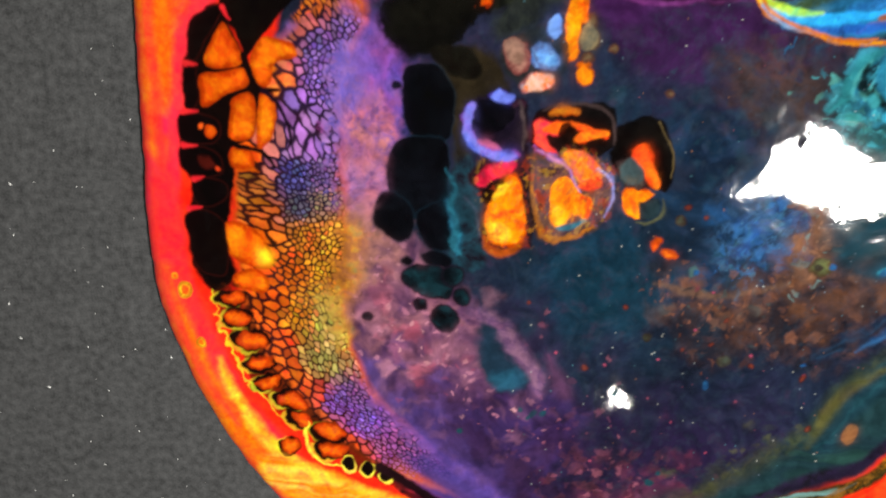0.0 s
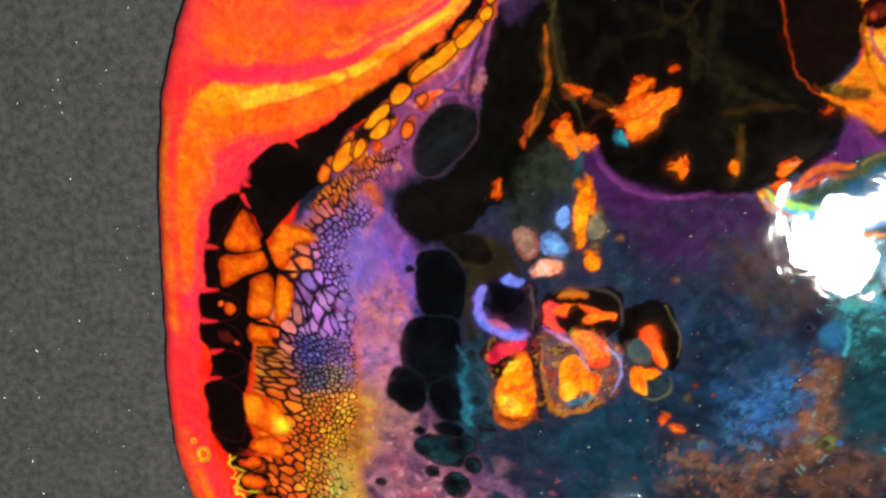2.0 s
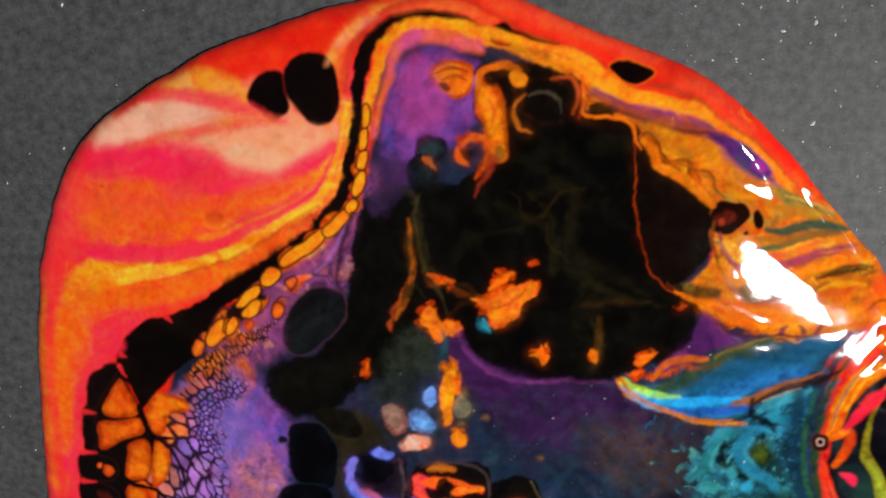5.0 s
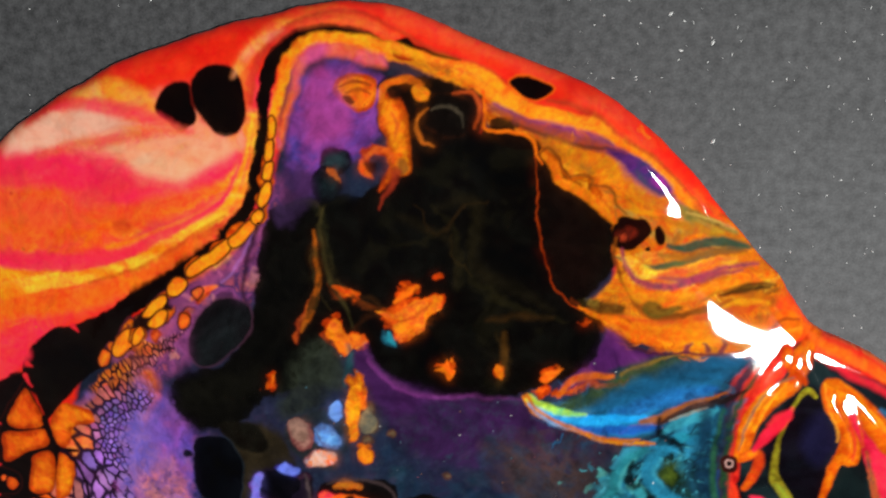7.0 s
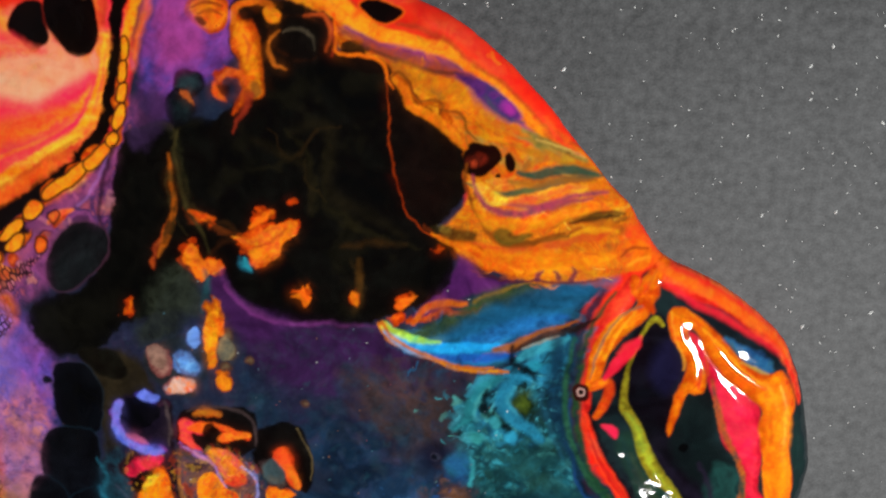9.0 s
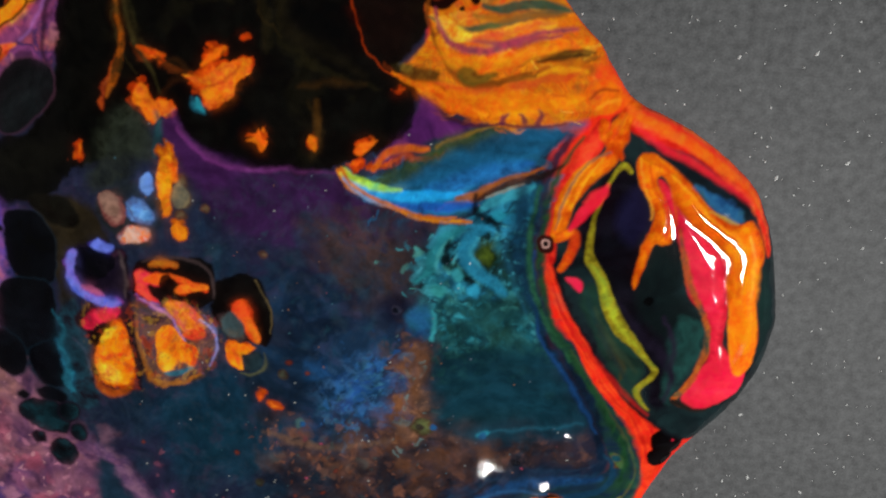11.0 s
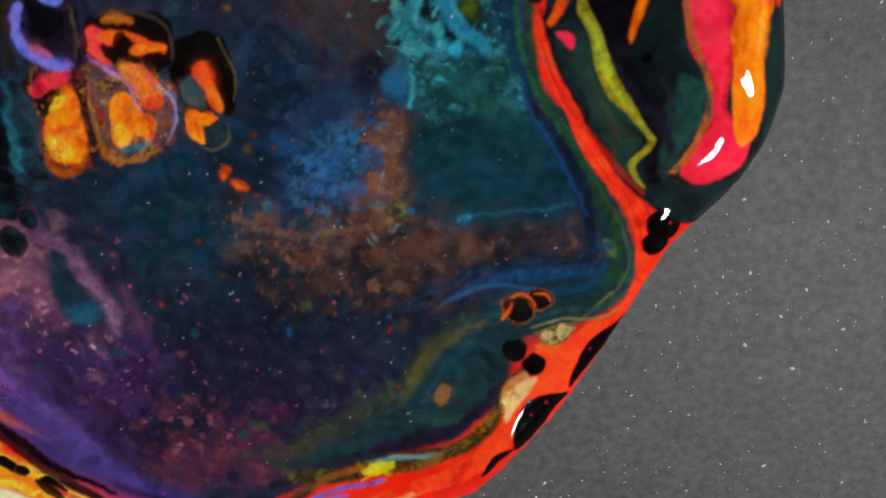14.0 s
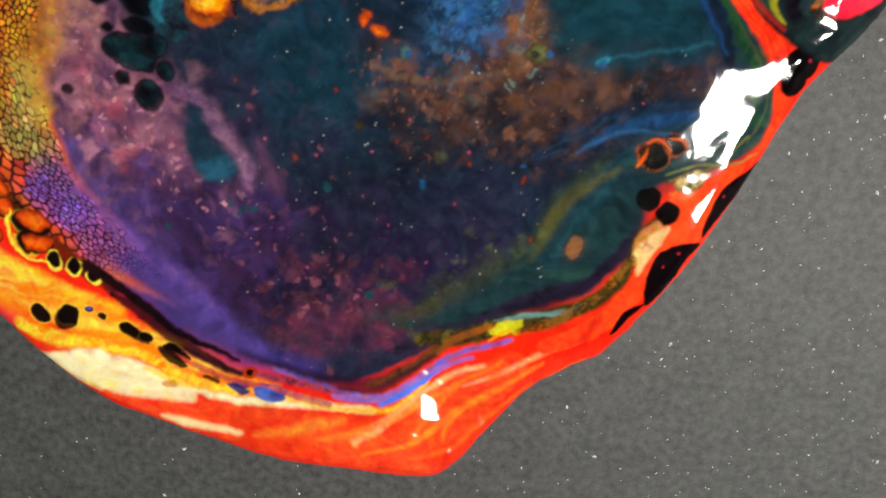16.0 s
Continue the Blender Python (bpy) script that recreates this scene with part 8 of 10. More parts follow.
stroke([(102.1, 63.1), (102.4, 64.5), (101.8, 65.7)], [1.2, 0.8, 0.3], ["#4a1838"], 0.4, 0.8)
patch([(110.6, 70.1), (112.4, 72.3), (115.7, 72.2), (118.1, 70.2), (117.6, 67.1), (114.6, 65.8), (111.8, 66.8)], ["#d8661c", "#e8781c", "#c8541c"], 0.5)
stroke([(111.6, 68.5), (114.1, 70.7), (117.2, 70.4)], [0.4, 0.7, 0.4], ["#8a3010"], 0.35, 0.75)
stroke([(112.9, 66.6), (115.4, 68.2), (117.8, 68.5)], [0.4, 0.7, 0.4], ["#f09a3a"], 0.35, 0.75)
# veils and flecks in the black field
stroke([(18.2, 85.1), (18.3, 80.4), (19.4, 75.0), (18.2, 69.5), (16.0, 63.3)], [0.5, 0.8, 1.0, 2.0, 0.6], ["#6a4418", "#b8641c", "#3a280e"], 0.4, 0.9)
stroke([(20.2, 89.9), (19.5, 84.0), (21.1, 76.9), (24.2, 70.4), (26.2, 65.0)], [0.5, 0.8, 0.8, 0.7, 0.4], ["#2c2814", "#4a4020"], 0.5, 0.8)
stroke([(43.3, 90.1), (47.9, 92.1), (51.1, 91.1), (51.9, 86.3), (51.4, 80.4), (54.3, 76.5), (60.4, 74.4), (67.1, 70.4)], [1, 2.4, 3, 2.4, 2.4, 3, 2.4, 1], ["#15120a", "#1e180c"], 1.2, 0.6)
stroke([(35.2, 88.6), (41.1, 86.6), (46.2, 84.4), (48.0, 80.3), (47.4, 74.3)], [0.6, 1.6, 1.4, 1.2, 0.5], ["#18140a", "#20190c"], 1.0, 0.6)
stroke([(58.0, 65.2), (58.4, 60.3), (57.7, 55.3)], [0.6, 1.4, 0.8], ["#5a3812", "#2a1c0a"], 0.6, 0.8)
stroke([(54.4, 67.4), (60.2, 68.9), (67.2, 68.7)], [0.5, 1.5, 0.6], ["#3a240c", "#1c140a"], 0.7, 0.8)
patch([(31.4, 68.9), (35.2, 68.8), (38.5, 70.8), (44.4, 72.5), (44.7, 69.9), (41.9, 67.6), (40.8, 64.4), (37.0, 63.5), (34.6, 65.1), (36.0, 67.1), (32.9, 67.7)], ["#f0781c", "#f8962a", "#e05c1c", "#fba83a"], 0.3)
stroke([(35.5, 66.4), (39.1, 68.0), (42.8, 70.8)], [0.3, 0.8, 0.4], ["#b83c14"], 0.35, 0.7)
stroke([(35.0, 71.2), (37.3, 72.7), (39.7, 74.3)], [0.8, 1.6, 1.0], ["#f0801c", "#e86a1c"], 0.35)
stroke([(22.8, 73.4), (25.4, 72.5), (27.3, 72.3)], [0.5, 1.3, 0.6], ["#f0781c", "#d8601c"], 0.35)
stroke([(25.9, 71.8), (29.5, 69.7), (32.9, 69.4)], [0.5, 1.2, 0.5], ["#7a340e", "#3a1c0a"], 0.5, 0.85)
patch([(20.6, 63.0), (22.1, 66.3), (23.5, 65.6), (24.7, 63.4), (27.6, 63.3), (29.1, 61.6), (26.4, 60.8), (24.7, 58.7), (22.6, 61.3)], ["#f0741c", "#f8942a", "#d8541c"], 0.35)
patch([(43.8, 56.6), (45.7, 57.7), (46.4, 59.2), (47.2, 57.3), (48.4, 56.4), (46.8, 54.5), (46.0, 56.2)], ["#f0741c", "#f88a24"], 0.3)
patch([(56.7, 56.8), (56.9, 58.3), (58.1, 57.6), (57.9, 55.3)], ["#f08a24", "#e8701c"], 0.3)
patch([(65.5, 55.5), (67.7, 57.3), (70.5, 57.9), (69.2, 56.4), (67.1, 54.8)], ["#e8641c", "#f08a2a"], 0.35)
stroke([(28.8, 61.1), (30.8, 57.8), (34.5, 54.2), (40.6, 51.5), (47.8, 50.8), (55.0, 51.2), (61.5, 51.0)], [1, 1.4, 1.2, 0.9, 0.7, 0.6, 0.3], ["#6a3070", "#7a3878", "#4a2058"], 0.7, 0.45)
patch([(19.9, 62.2), (23.5, 58.7), (25.2, 55.0), (23.5, 51.1), (19.9, 52.2), (14.9, 52.0), (15.5, 57.0)], ["#1e221a", "#2c3228", "#14180f"], 1.2, 0.75)
stroke([(25.2, 61.2), (26.2, 57.5), (24.8, 52.4)], [0.6, 1.4, 0.6], ["#2a5a60", "#1c3a40"], 0.6, 0.75)
patch([(33.6, 64.3), (35.1, 62.9), (35.3, 61.7), (33.9, 62.6)], ["#2aa0b4", "#1c8090"], 0.3)

# ----- string of black cells and the glowing cluster in the middle -----
lay(area([(-1.8, 41.7), (7.6, 42.8), (13.5, 36), (13.6, 31.4), (6.6, 26.8), (5.4, 18.4), (3, 14.7), (1.8, 26.8), (0.6, 33.8)], 0.6, 0.3), ["#1e180c", "#2a2212", "#14120e"], 1.0, MID, op=0.95)
lay(oval([(2.4, 40)][0], 6.0, 3.2, 20), ["#0c0b08", "#14120c"], 0.6, None, "dark_cell", "", -0.08)
lay(area([(1.8, 15.9), (5.4, 19.6), (7.9, 13.5), (8.1, 2.2), (9.4, -4.3), (4.4, -5.6), (0.5, -0.5)], 0.6, 0.3), ["#101c24", "#1c3c4a", "#15121c"], 1.0, FINE)
for pts in ([(-8.3, 37.5), (-6, 38.8), (-2.2, 38.7), (0.4, 36.7), (2.2, 32.3), (2, 26.3), (0.4, 23.3), (-3.8, 23.6), (-7.3, 25.2), (-8.8, 30.1)], [(-12.1, 19.4), (-10.1, 22.9), (-6.2, 24.2), (0, 23.1), (1.3, 18.6), (0.8, 13.1), (-0.4, 6.7), (-5.6, 5.5), (-9.6, 7.5), (-12.3, 12.3)], [(-15.6, 8.2), (-14.3, 11.1), (-11.5, 11.9), (-8.7, 9.9), (-6.8, 6.7), (-7.3, 2.6), (-9.7, 0.9), (-13.3, 2.5), (-15.5, 5)], [(-6, 6.7), (-0.4, 9.9), (0.8, 5.1), (0.8, -0.6), (-3.3, -1.1), (-5.2, 1.8)], [(-5, -2), (-1.6, -1.5), (1.6, -3.3), (0.8, -5.2), (-3.7, -4.7)], [(-9.8, -3.7), (-8.6, -2.6), (-7.3, -3.7), (-8.3, -4.8)]):
    dark_cell(pts, core=("#050609", "#090a10"), rim="#101f2a", label="deep black oval paint cell with a faint blue rim")
for q, rx, ry, tn in zip([(-3.3, -8.4), (-0.1, -17.1), (4, -11.9), (-5.7, -13.8), (1.8, -7), (-10.1, 35.2), (-17.5, -17)], (6.0, 3.2, 1.8, 1.4, 2.4, 0.7, 1.0), (3.6, 2.8, 1.5, 1.3, 2.0, 0.7, 0.8), (15, 40, 60, 0, 20, 0, 30)):
    lay(oval(q, rx + 0.4, ry + 0.4, tn), ["#150d18"], 0.4)
    lay(oval(q, rx, ry, tn), ["#07090c", "#0c1a20", "#123038"], 0.4, FINE, "black_cell", "black cell with a teal gleam in its middle", -0.06)
lay(ribbon([(0.8, 10), (1.6, 5.1), (2.8, 1.9), (2.8, -1.9)], [1.2, 2, 2.2, 1], 0.4, 0.3), ["#1c6a80", "#2a86a0", "#14404e"], 0.5, FINE, "teal_fleck", "", 0.06)
dark_cell([(-8.7, 59.8), (-6.6, 66.1), (-1.6, 69.9), (3.2, 69.5), (4.6, 66.5), (3, 61.6), (-2, 56.4), (-7, 55.1)], core=("#0a0b0c", "#16181a"), rim="#4a2a3a", label="large dark grey oval cell under the bead row")
# blue and peach cells north of the cluster
lay(area([(11.3, 41), (15.6, 45.2), (21.4, 47.3), (24.3, 47.9), (26.1, 40.9), (24.1, 35.2), (22, 32.2), (15.9, 34.5), (12.9, 37.4)], 0.5, 0.3), ["#14181c", "#20262a", "#2a1e1e"], 0.8, FINE)
for pts, cols in (([(21.8, 47.3), (23.2, 49), (24.3, 48.3), (24.1, 44.8), (22.9, 43.7), (21.5, 44.8)], ["#4a7ac8", "#6a9ae0"]), ([(18, 40.9), (20.1, 43.1), (23.1, 42), (24.1, 39.8), (23.3, 37.7), (20.3, 37.3), (18, 38.8)], ["#3a82d8", "#5aa4f0", "#7ab0e8"]), ([(12.4, 42.8), (14.9, 44.2), (17.2, 42.7), (17.7, 38.8), (15.9, 36.6), (13.2, 38.8)], ["#8a6258", "#a87a6a", "#6a4a44"]), ([(15.9, 34.8), (18.8, 37), (22.6, 36.6), (23.4, 34.4), (20.5, 33.1), (17.1, 33.1)], ["#d89a78", "#b8aab0", "#e8843a"])):
    lay(area(pts, 0.4, 0.3, 2), cols, 0.4, FINE, "pale_cell", "pale blue and peach paint cell with dark walls", 0.1, 0.8)
for pts, ws in (([(26.6, 52.7), (27.6, 48.6), (26.7, 44.4), (26.8, 40.5)], [3, 3.4, 3, 2]), ([(28.6, 38.4), (28.9, 36.2), (28.8, 34.6)], [2.4, 3.2, 1.6]), ([(27.3, 54.7), (27.5, 50.3), (28.5, 47.9)], [1.6, 3.2, 1.5])):
    lay(ribbon(pts, ws, 0.5, 0.4), ["#e8901c", "#f0a42a", "#d8761c"], 0.35, FINE, "orange_fleck", "", 0.12, 0.6)
for q, rx, ry in zip([(30, 44), (30.2, 47.2), (35.2, 41.7), (47, 32.8), (29.8, 40.2)], (2.2, 1.6, 1.0, 0.9, 1.5), (2.4, 1.6, 1.1, 0.7, 1.3)):
    lay(oval(q, rx, ry), ["#5a5a44", "#7a6a4a", "#4a3a34"], 0.4, FINE, "olive_cell", "", 0.06)
# violet arc with a black eye
lay(area([(4.6, 28.6), (6.9, 31.9), (11.4, 33.4), (14.5, 32.6), (17.5, 30.8), (17.8, 21), (15.5, 19.4), (10.9, 20.2), (7, 21.7), (4.7, 24.8)], 0.4, 0.25), ["#140e1c", "#1c1420"], 0.6, FINE)
for pts, ws, cols in (([(5.8, 30), (5.4, 26.3), (6.6, 22.9), (9.3, 21.4), (12.4, 20.6), (15.5, 20.6)], [1.4, 2.4, 2.4, 2.2, 2.4, 1.6], ["#5a72e8", "#7a6ae0", "#b05ac0"]), ([(9.5, 32.6), (11.8, 32.9), (13, 31.2), (11.5, 31.5)], [1, 2.2, 2, 1], ["#4a62d8", "#5a4ac0"]), ([(14.1, 30.8), (16, 31.1), (17.2, 30)], [0.8, 1.6, 1], ["#3a2a3a", "#4a3444"])):
    lay(ribbon(pts, ws, 0.4, 0.3), cols, 0.4, FINE, "violet_fold", "luminous violet-blue fold round a black eye", 0.1, 0.6)
lay(area([(7.3, 31.2), (9.9, 31.7), (13, 30), (12.7, 26.7), (10, 24.8), (7.7, 25.9), (6.9, 28.6)], 0.3, 0.15), ["#060508", "#0a0810"], 0.3, None, "black_cell", "black eye-shaped cell", -0.1)
# the orange lobes
lay(area([(5.5, 16.3), (8.6, 18.7), (13.2, 19.4), (17.9, 19.5), (18.4, 13.2), (18.3, 3.6), (16.8, -0.5), (11.3, -1.4), (8, 2.7), (8.7, 10), (6.3, 13.2)], 0.4, 0.25), ["#1a1018", "#2a161c"], 0.6, FINE)
lay(area([(17.9, 19.5), (20.9, 21), (27.1, 19.5), (33.1, 19.5), (36.8, 15.7), (36.4, 9.4), (32.5, 3.8), (22.3, 1.6), (19, 6.9)], 0.4, 0.25), ["#3a2820", "#5a4030", "#2a3038"], 0.6, FINE)
lay(area([(18.4, 25.5), (20.6, 29.3), (26.5, 30.8), (34, 30.7), (36.3, 27.8), (36, 21.8), (31.6, 19.9), (23.9, 21), (19.3, 21.8)], 0.4, 0.2), ["#0a0808", "#140c0c"], 0.4, None, "black_cell", "black cell holding red and orange swirls", -0.08)
lay(area([(36.2, 25.6), (38.7, 27.4), (43.1, 28.4), (47, 26.3), (48.9, 21.1), (49.8, 17.3), (48.1, 12.6), (45, 13.4), (39.6, 13.3), (36.3, 18)], 0.4, 0.2), ["#080707", "#100c0a"], 0.4, None, "black_cell", "black hooked cell with an orange and grey middle", -0.08)
for pts, cols, nm, lb in (
        ([(10.3, 10), (11.8, 13.2), (14.1, 15.6), (16, 16.4), (16.9, 11.6), (17.9, 5.3), (16.8, 0.4), (12.8, -0.5), (9.6, 1.1), (9.9, 6)], ["#f07a1a", "#fb9a1e", "#fcb42a"], "orange_lobe", "glowing orange lobe of paint"),
        ([(22.6, 15.6), (25.7, 16.4), (28.9, 13.3), (31.5, 7.8), (29.2, 6.2), (24.6, 4.1), (23.3, 7.7), (22, 11.7)], ["#f07c1a", "#fb981c", "#e86a1c"], "orange_lobe", "glowing orange lobe with a blue-grey edge"),
        ([(7.5, 15.5), (10.2, 18.3), (14.8, 19.1), (15.6, 17.5), (11.7, 15.9), (8.7, 13.6)], ["#d8243a", "#e02a4a", "#a81c34"], "red_fold", "red fold of paint"),
        ([(19.2, 25.9), (22.2, 27.1), (25.2, 26.7), (25.7, 24.8), (22.3, 23.7), (21.6, 21.8), (19.7, 22.5)], ["#e8341c", "#f0501c", "#d82a48"], "red_fold", ""),
        ([(27.9, 26.3), (30.5, 25.9), (34.4, 24.8), (34.1, 23.2), (31.4, 23.7), (30, 22.2), (27.7, 22.9), (29.1, 24.4)], ["#f0601c", "#e8481c"], "orange_fold", ""),
        ([(22.9, 29.3), (25.8, 30.2), (28.5, 29.3), (27.4, 28.2), (23.6, 28.2)], ["#d87a2a", "#b8642a"], "orange_fold", ""),
        ([(27, 20.2), (30.9, 19.5), (33.2, 18), (33.8, 14.1), (32, 13.3), (29.5, 15.6), (27.1, 17.6)], ["#f06a24", "#d85a4a", "#e87a2a"], "orange_fold", ""),
        ([(39.9, 21), (42.4, 22.6), (44.5, 19.5), (45.9, 15.7), (45.7, 13.4), (43.7, 14.9), (41.6, 18)], ["#e85a1c", "#d8501a", "#c8641c"], "orange_fold", ""),
        ([(38.5, 12.6), (41.2, 13.2), (45, 12.6), (44.8, 11), (42.5, 10.6), (42, 7.2), (39.5, 8.6)], ["#f4901c", "#fba42a"], "orange_fleck", ""),
        ([(37, 18), (39.2, 19.5), (42.4, 17.2), (43.4, 13.8), (39.6, 13.3)], ["#3a3a34", "#4a4a44", "#5a4030"], "olive_cell", ""),
        ([(42.1, 10.2), (45.1, 11), (46.8, 9.1), (45.4, 7.1), (42.7, 6.9)], ["#1c2c30", "#24383a"], "dark_cell", ""),
        ([(45.4, 1.9), (46.9, 2.7), (47.9, 0.7), (46.8, -0.6), (45.7, 0)], ["#f08a2a", "#e87a3a"], "orange_fleck", ""),
        ([(48, -0.5), (49.9, -0.1), (51.6, -1.7), (50.1, -2.7), (48.5, -2.2)], ["#f08a2a", "#e87a3a"], "orange_fleck", "")):
    lay(area(pts, 0.35, 0.3, 2), cols, 0.35, FINE, nm, lb, 0.15, 0.8)
fade(area([(18.6, 19.5), (27, 20.2), (34.8, 18), (36.7, 10.2), (32.5, 3.8), (22.3, 2)], 0.4, 0.2), ["#7a5ac0", "#c86a8a"], TINY, 0.6, 1.0, 0.6, 0.28)
lay(ribbon([(19.3, 22.5), (22.4, 20.2), (27.1, 18.7), (31, 17.2), (34.3, 13.3), (32.1, 10.2)], [0.7, 0.8, 0.6, 0.7, 0.5, 0.3], 0.8, 0.6), ["#a858b8", "#7a5ad0", "#d85a6a"], 0.5, FINE, op=0.7)
lay(ribbon([(34.4, 18), (36.4, 14.1), (36, 10.2), (33.8, 7)], [0.5, 0.9, 0.9, 0.4], 0.3, 0.2), ["#6a86d0"], 0.4, op=0.8)
lay(ribbon([(19.8, 6.9), (22.3, 2.5), (27.8, 2.5), (32.4, 5)], [1, 1.4, 1.2, 0.6], 0.4, 0.3), ["#a8682a", "#8a5a30"], 0.4, FINE)
lay(ribbon([(24.6, 4.1), (28.4, 5.7), (32.3, 7)], [0.6, 1.4, 0.6], 0.3, 0.3), ["#2a7a90"], 0.4)
lay(ribbon([(17.5, 30), (17.6, 22.5), (18, 14.8), (18.8, 6.9)], [0.8, 1, 1.2, 1], 0.4, 0.2), ["#120c12"], 0.5)
lay(ribbon([(45.4, 27), (48, 22.6), (49.2, 18.8), (48.9, 15.7)], [0.3, 0.5, 0.5, 0.3], 0.2, 0.2), ["#6a5a3a"], 0.3, op=0.7)

# finer folds in the cluster
patch([(7.2, 28.5), (8.1, 30.8), (11.3, 31.4), (14.3, 30.8), (14.9, 28.5), (12.0, 26.2), (9.3, 24.4), (7.6, 25.3)], ["#050508", "#0a080e"], 0.3)
stroke([(6.3, 30.8), (5.5, 27.9), (5.6, 24.4), (7.4, 21.7), (10.3, 20.3), (13.9, 19.7), (15.5, 20.1)], [1.2, 1.9, 2.2, 2.2, 2.0, 1.8, 0.8], ["#5a72f0", "#7a88f4", "#8a7ae8", "#4a5cd8"], 0.4)
stroke([(7.8, 23.2), (10.0, 22.5), (12.0, 21.7)], [0.8, 1.8, 0.6], ["#c86ab8", "#d0607a"], 0.5, 0.8)
patch([(9.9, 32.3), (11.5, 34.2), (12.7, 33.0), (14.8, 32.6), (14.3, 31.6), (11.3, 31.4)], ["#5a72e8", "#7a8af0"], 0.4)
stroke([(15.8, 31.4), (16.8, 28.5), (17.4, 25.0), (17.0, 21.8)], [0.4, 0.8, 0.8, 0.4], ["#3a3036", "#5a4a48"], 0.4, 0.7)
patch([(7.3, 13.2), (7.4, 15.7), (9.8, 17.4), (12.7, 18.6), (15.6, 18.9), (14.7, 16.4), (11.6, 15.4), (9.4, 13.5)], ["#d81c3c", "#f02848", "#b81434"], 0.35)
patch([(8.2, 10.2), (9.4, 13.2), (12.1, 15.2), (14.3, 15.9), (13.2, 14.0), (11.2, 11.6), (10.0, 9.1)], ["#0a0606", "#140808"], 0.4)
patch([(14.0, 16.2), (16.2, 15.0), (17.3, 9.8), (17.5, 4.5), (15.3, 1.2), (11.8, 0.6), (9.5, 3.7), (9.2, 7.5), (11.2, 11.0), (13.1, 13.7)], ["#f8801a", "#fc9c20", "#f4701a"], 0.35, tex=MID)
patch([(9.8, 4.9), (11.8, 5.7), (14.3, 4.5), (14.6, 2.2), (12.3, 0.9), (10.1, 2.4)], ["#ffc42a", "#ffd23a"], 0.7, 0.85)
stroke([(11.2, 10.7), (12.8, 13.0), (14.3, 14.7)], [0.6, 1.6, 0.6], ["#ffc62e"], 0.4, 0.85)
stroke([(9.7, 7.7), (11.7, 7.2), (14.2, 8.3), (16.4, 7.8)], [0.4, 1.2, 1.0, 0.4], ["#e0481c"], 0.4, 0.7)
stroke([(8.8, 2.1), (9.6, -0.5), (11.9, -1.7), (15.0, -1.2), (17.4, 1.6)], [0.6, 1.6, 1.8, 1.6, 0.6], ["#c8641c", "#a8541c", "#e0781c"], 0.5, 0.85)
stroke([(18.1, 19.0), (18.6, 13.5), (18.9, 7.3), (18.8, 0.9)], [1.2, 1.6, 1.6, 1.2], ["#0e0a10", "#1a141c"], 0.4)
patch([(19.3, 17.8), (21.8, 18.4), (26.0, 18.4), (29.7, 17.2), (34.2, 18.4), (36.3, 14.8), (36.8, 10.9), (34.8, 6.9), (31.5, 4.6), (26.7, 2.5), (22.4, 3.0), (19.9, 6.7), (19.0, 12.3)], ["#4a3430", "#6a4a40", "#5a3a44", "#3a3438"], 0.5)
patch([(24.7, 20.1), (27.7, 21.1), (30.7, 19.9), (33.7, 17.7), (34.1, 15.3), (31.1, 13.6), (28.6, 15.3), (26.5, 17.5)], ["#e8741c", "#f49a3a", "#d85a4a", "#f08a2a"], 0.4)
patch([(29.1, 13.6), (31.2, 15.0), (33.6, 15.8), (34.2, 13.6), (31.6, 12.6)], ["#e8441c", "#f05a24"], 0.35)
patch([(23.3, 14.5), (26.1, 15.5), (28.9, 13.6), (30.4, 11.6), (32.4, 10.9), (32.1, 8.4), (30.9, 6.4), (28.0, 6.9), (25.4, 4.6), (23.1, 5.8), (22.7, 10.3)], ["#f8841a", "#fc9e22", "#f0701a"], 0.3, tex=MID)
patch([(23.0, 7.8), (24.7, 9.1), (26.7, 7.6), (26.6, 5.8), (24.6, 4.6)], ["#ffbc2a", "#ffcc3a"], 0.6, 0.85)
stroke([(30.0, 11.1), (31.7, 10.1), (31.6, 7.9), (30.7, 6.4)], [0.5, 1.4, 1.2, 0.5], ["#ea4a1c"], 0.4, 0.85)
stroke([(20.5, 21.0), (23.0, 19.6), (26.0, 17.7), (27.9, 15.0), (29.9, 12.3)], [0.4, 0.8, 0.5, 0.4, 0.3], ["#b89ae0", "#d88ab0", "#9a7ae0"], 0.4, 0.85)
stroke([(33.5, 17.2), (35.8, 15.1), (36.7, 12.1), (36.1, 9.7), (34.8, 7.2)], [0.3, 0.5, 0.5, 0.5, 0.3], ["#8a92e0", "#a8a0d8"], 0.35, 0.85)
stroke([(19.1, 17.2), (19.1, 11.7), (20.4, 5.8), (22.7, 2.5), (27.3, 2.3), (32.1, 4.6)], [0.5, 0.9, 1.0, 1.1, 0.9, 0.4], ["#a8703a", "#8a5a34", "#c88a4a"], 0.35, 0.8)
stroke([(24.8, 4.3), (27.2, 4.6), (30.8, 6.1)], [0.6, 1.4, 0.6], ["#2a8098", "#1c5a70"], 0.4, 0.9)
patch([(20.6, 17.2), (23.0, 17.9), (24.9, 17.0), (23.1, 16.0), (21.3, 16.2)], ["#141014", "#2a1c1c"], 0.4, 0.85)
stroke([(20.0, 12.3), (21.0, 10.8), (20.6, 8.8)], [0.6, 1.6, 0.6], ["#2a1410", "#6a3020"], 0.4, 0.85)
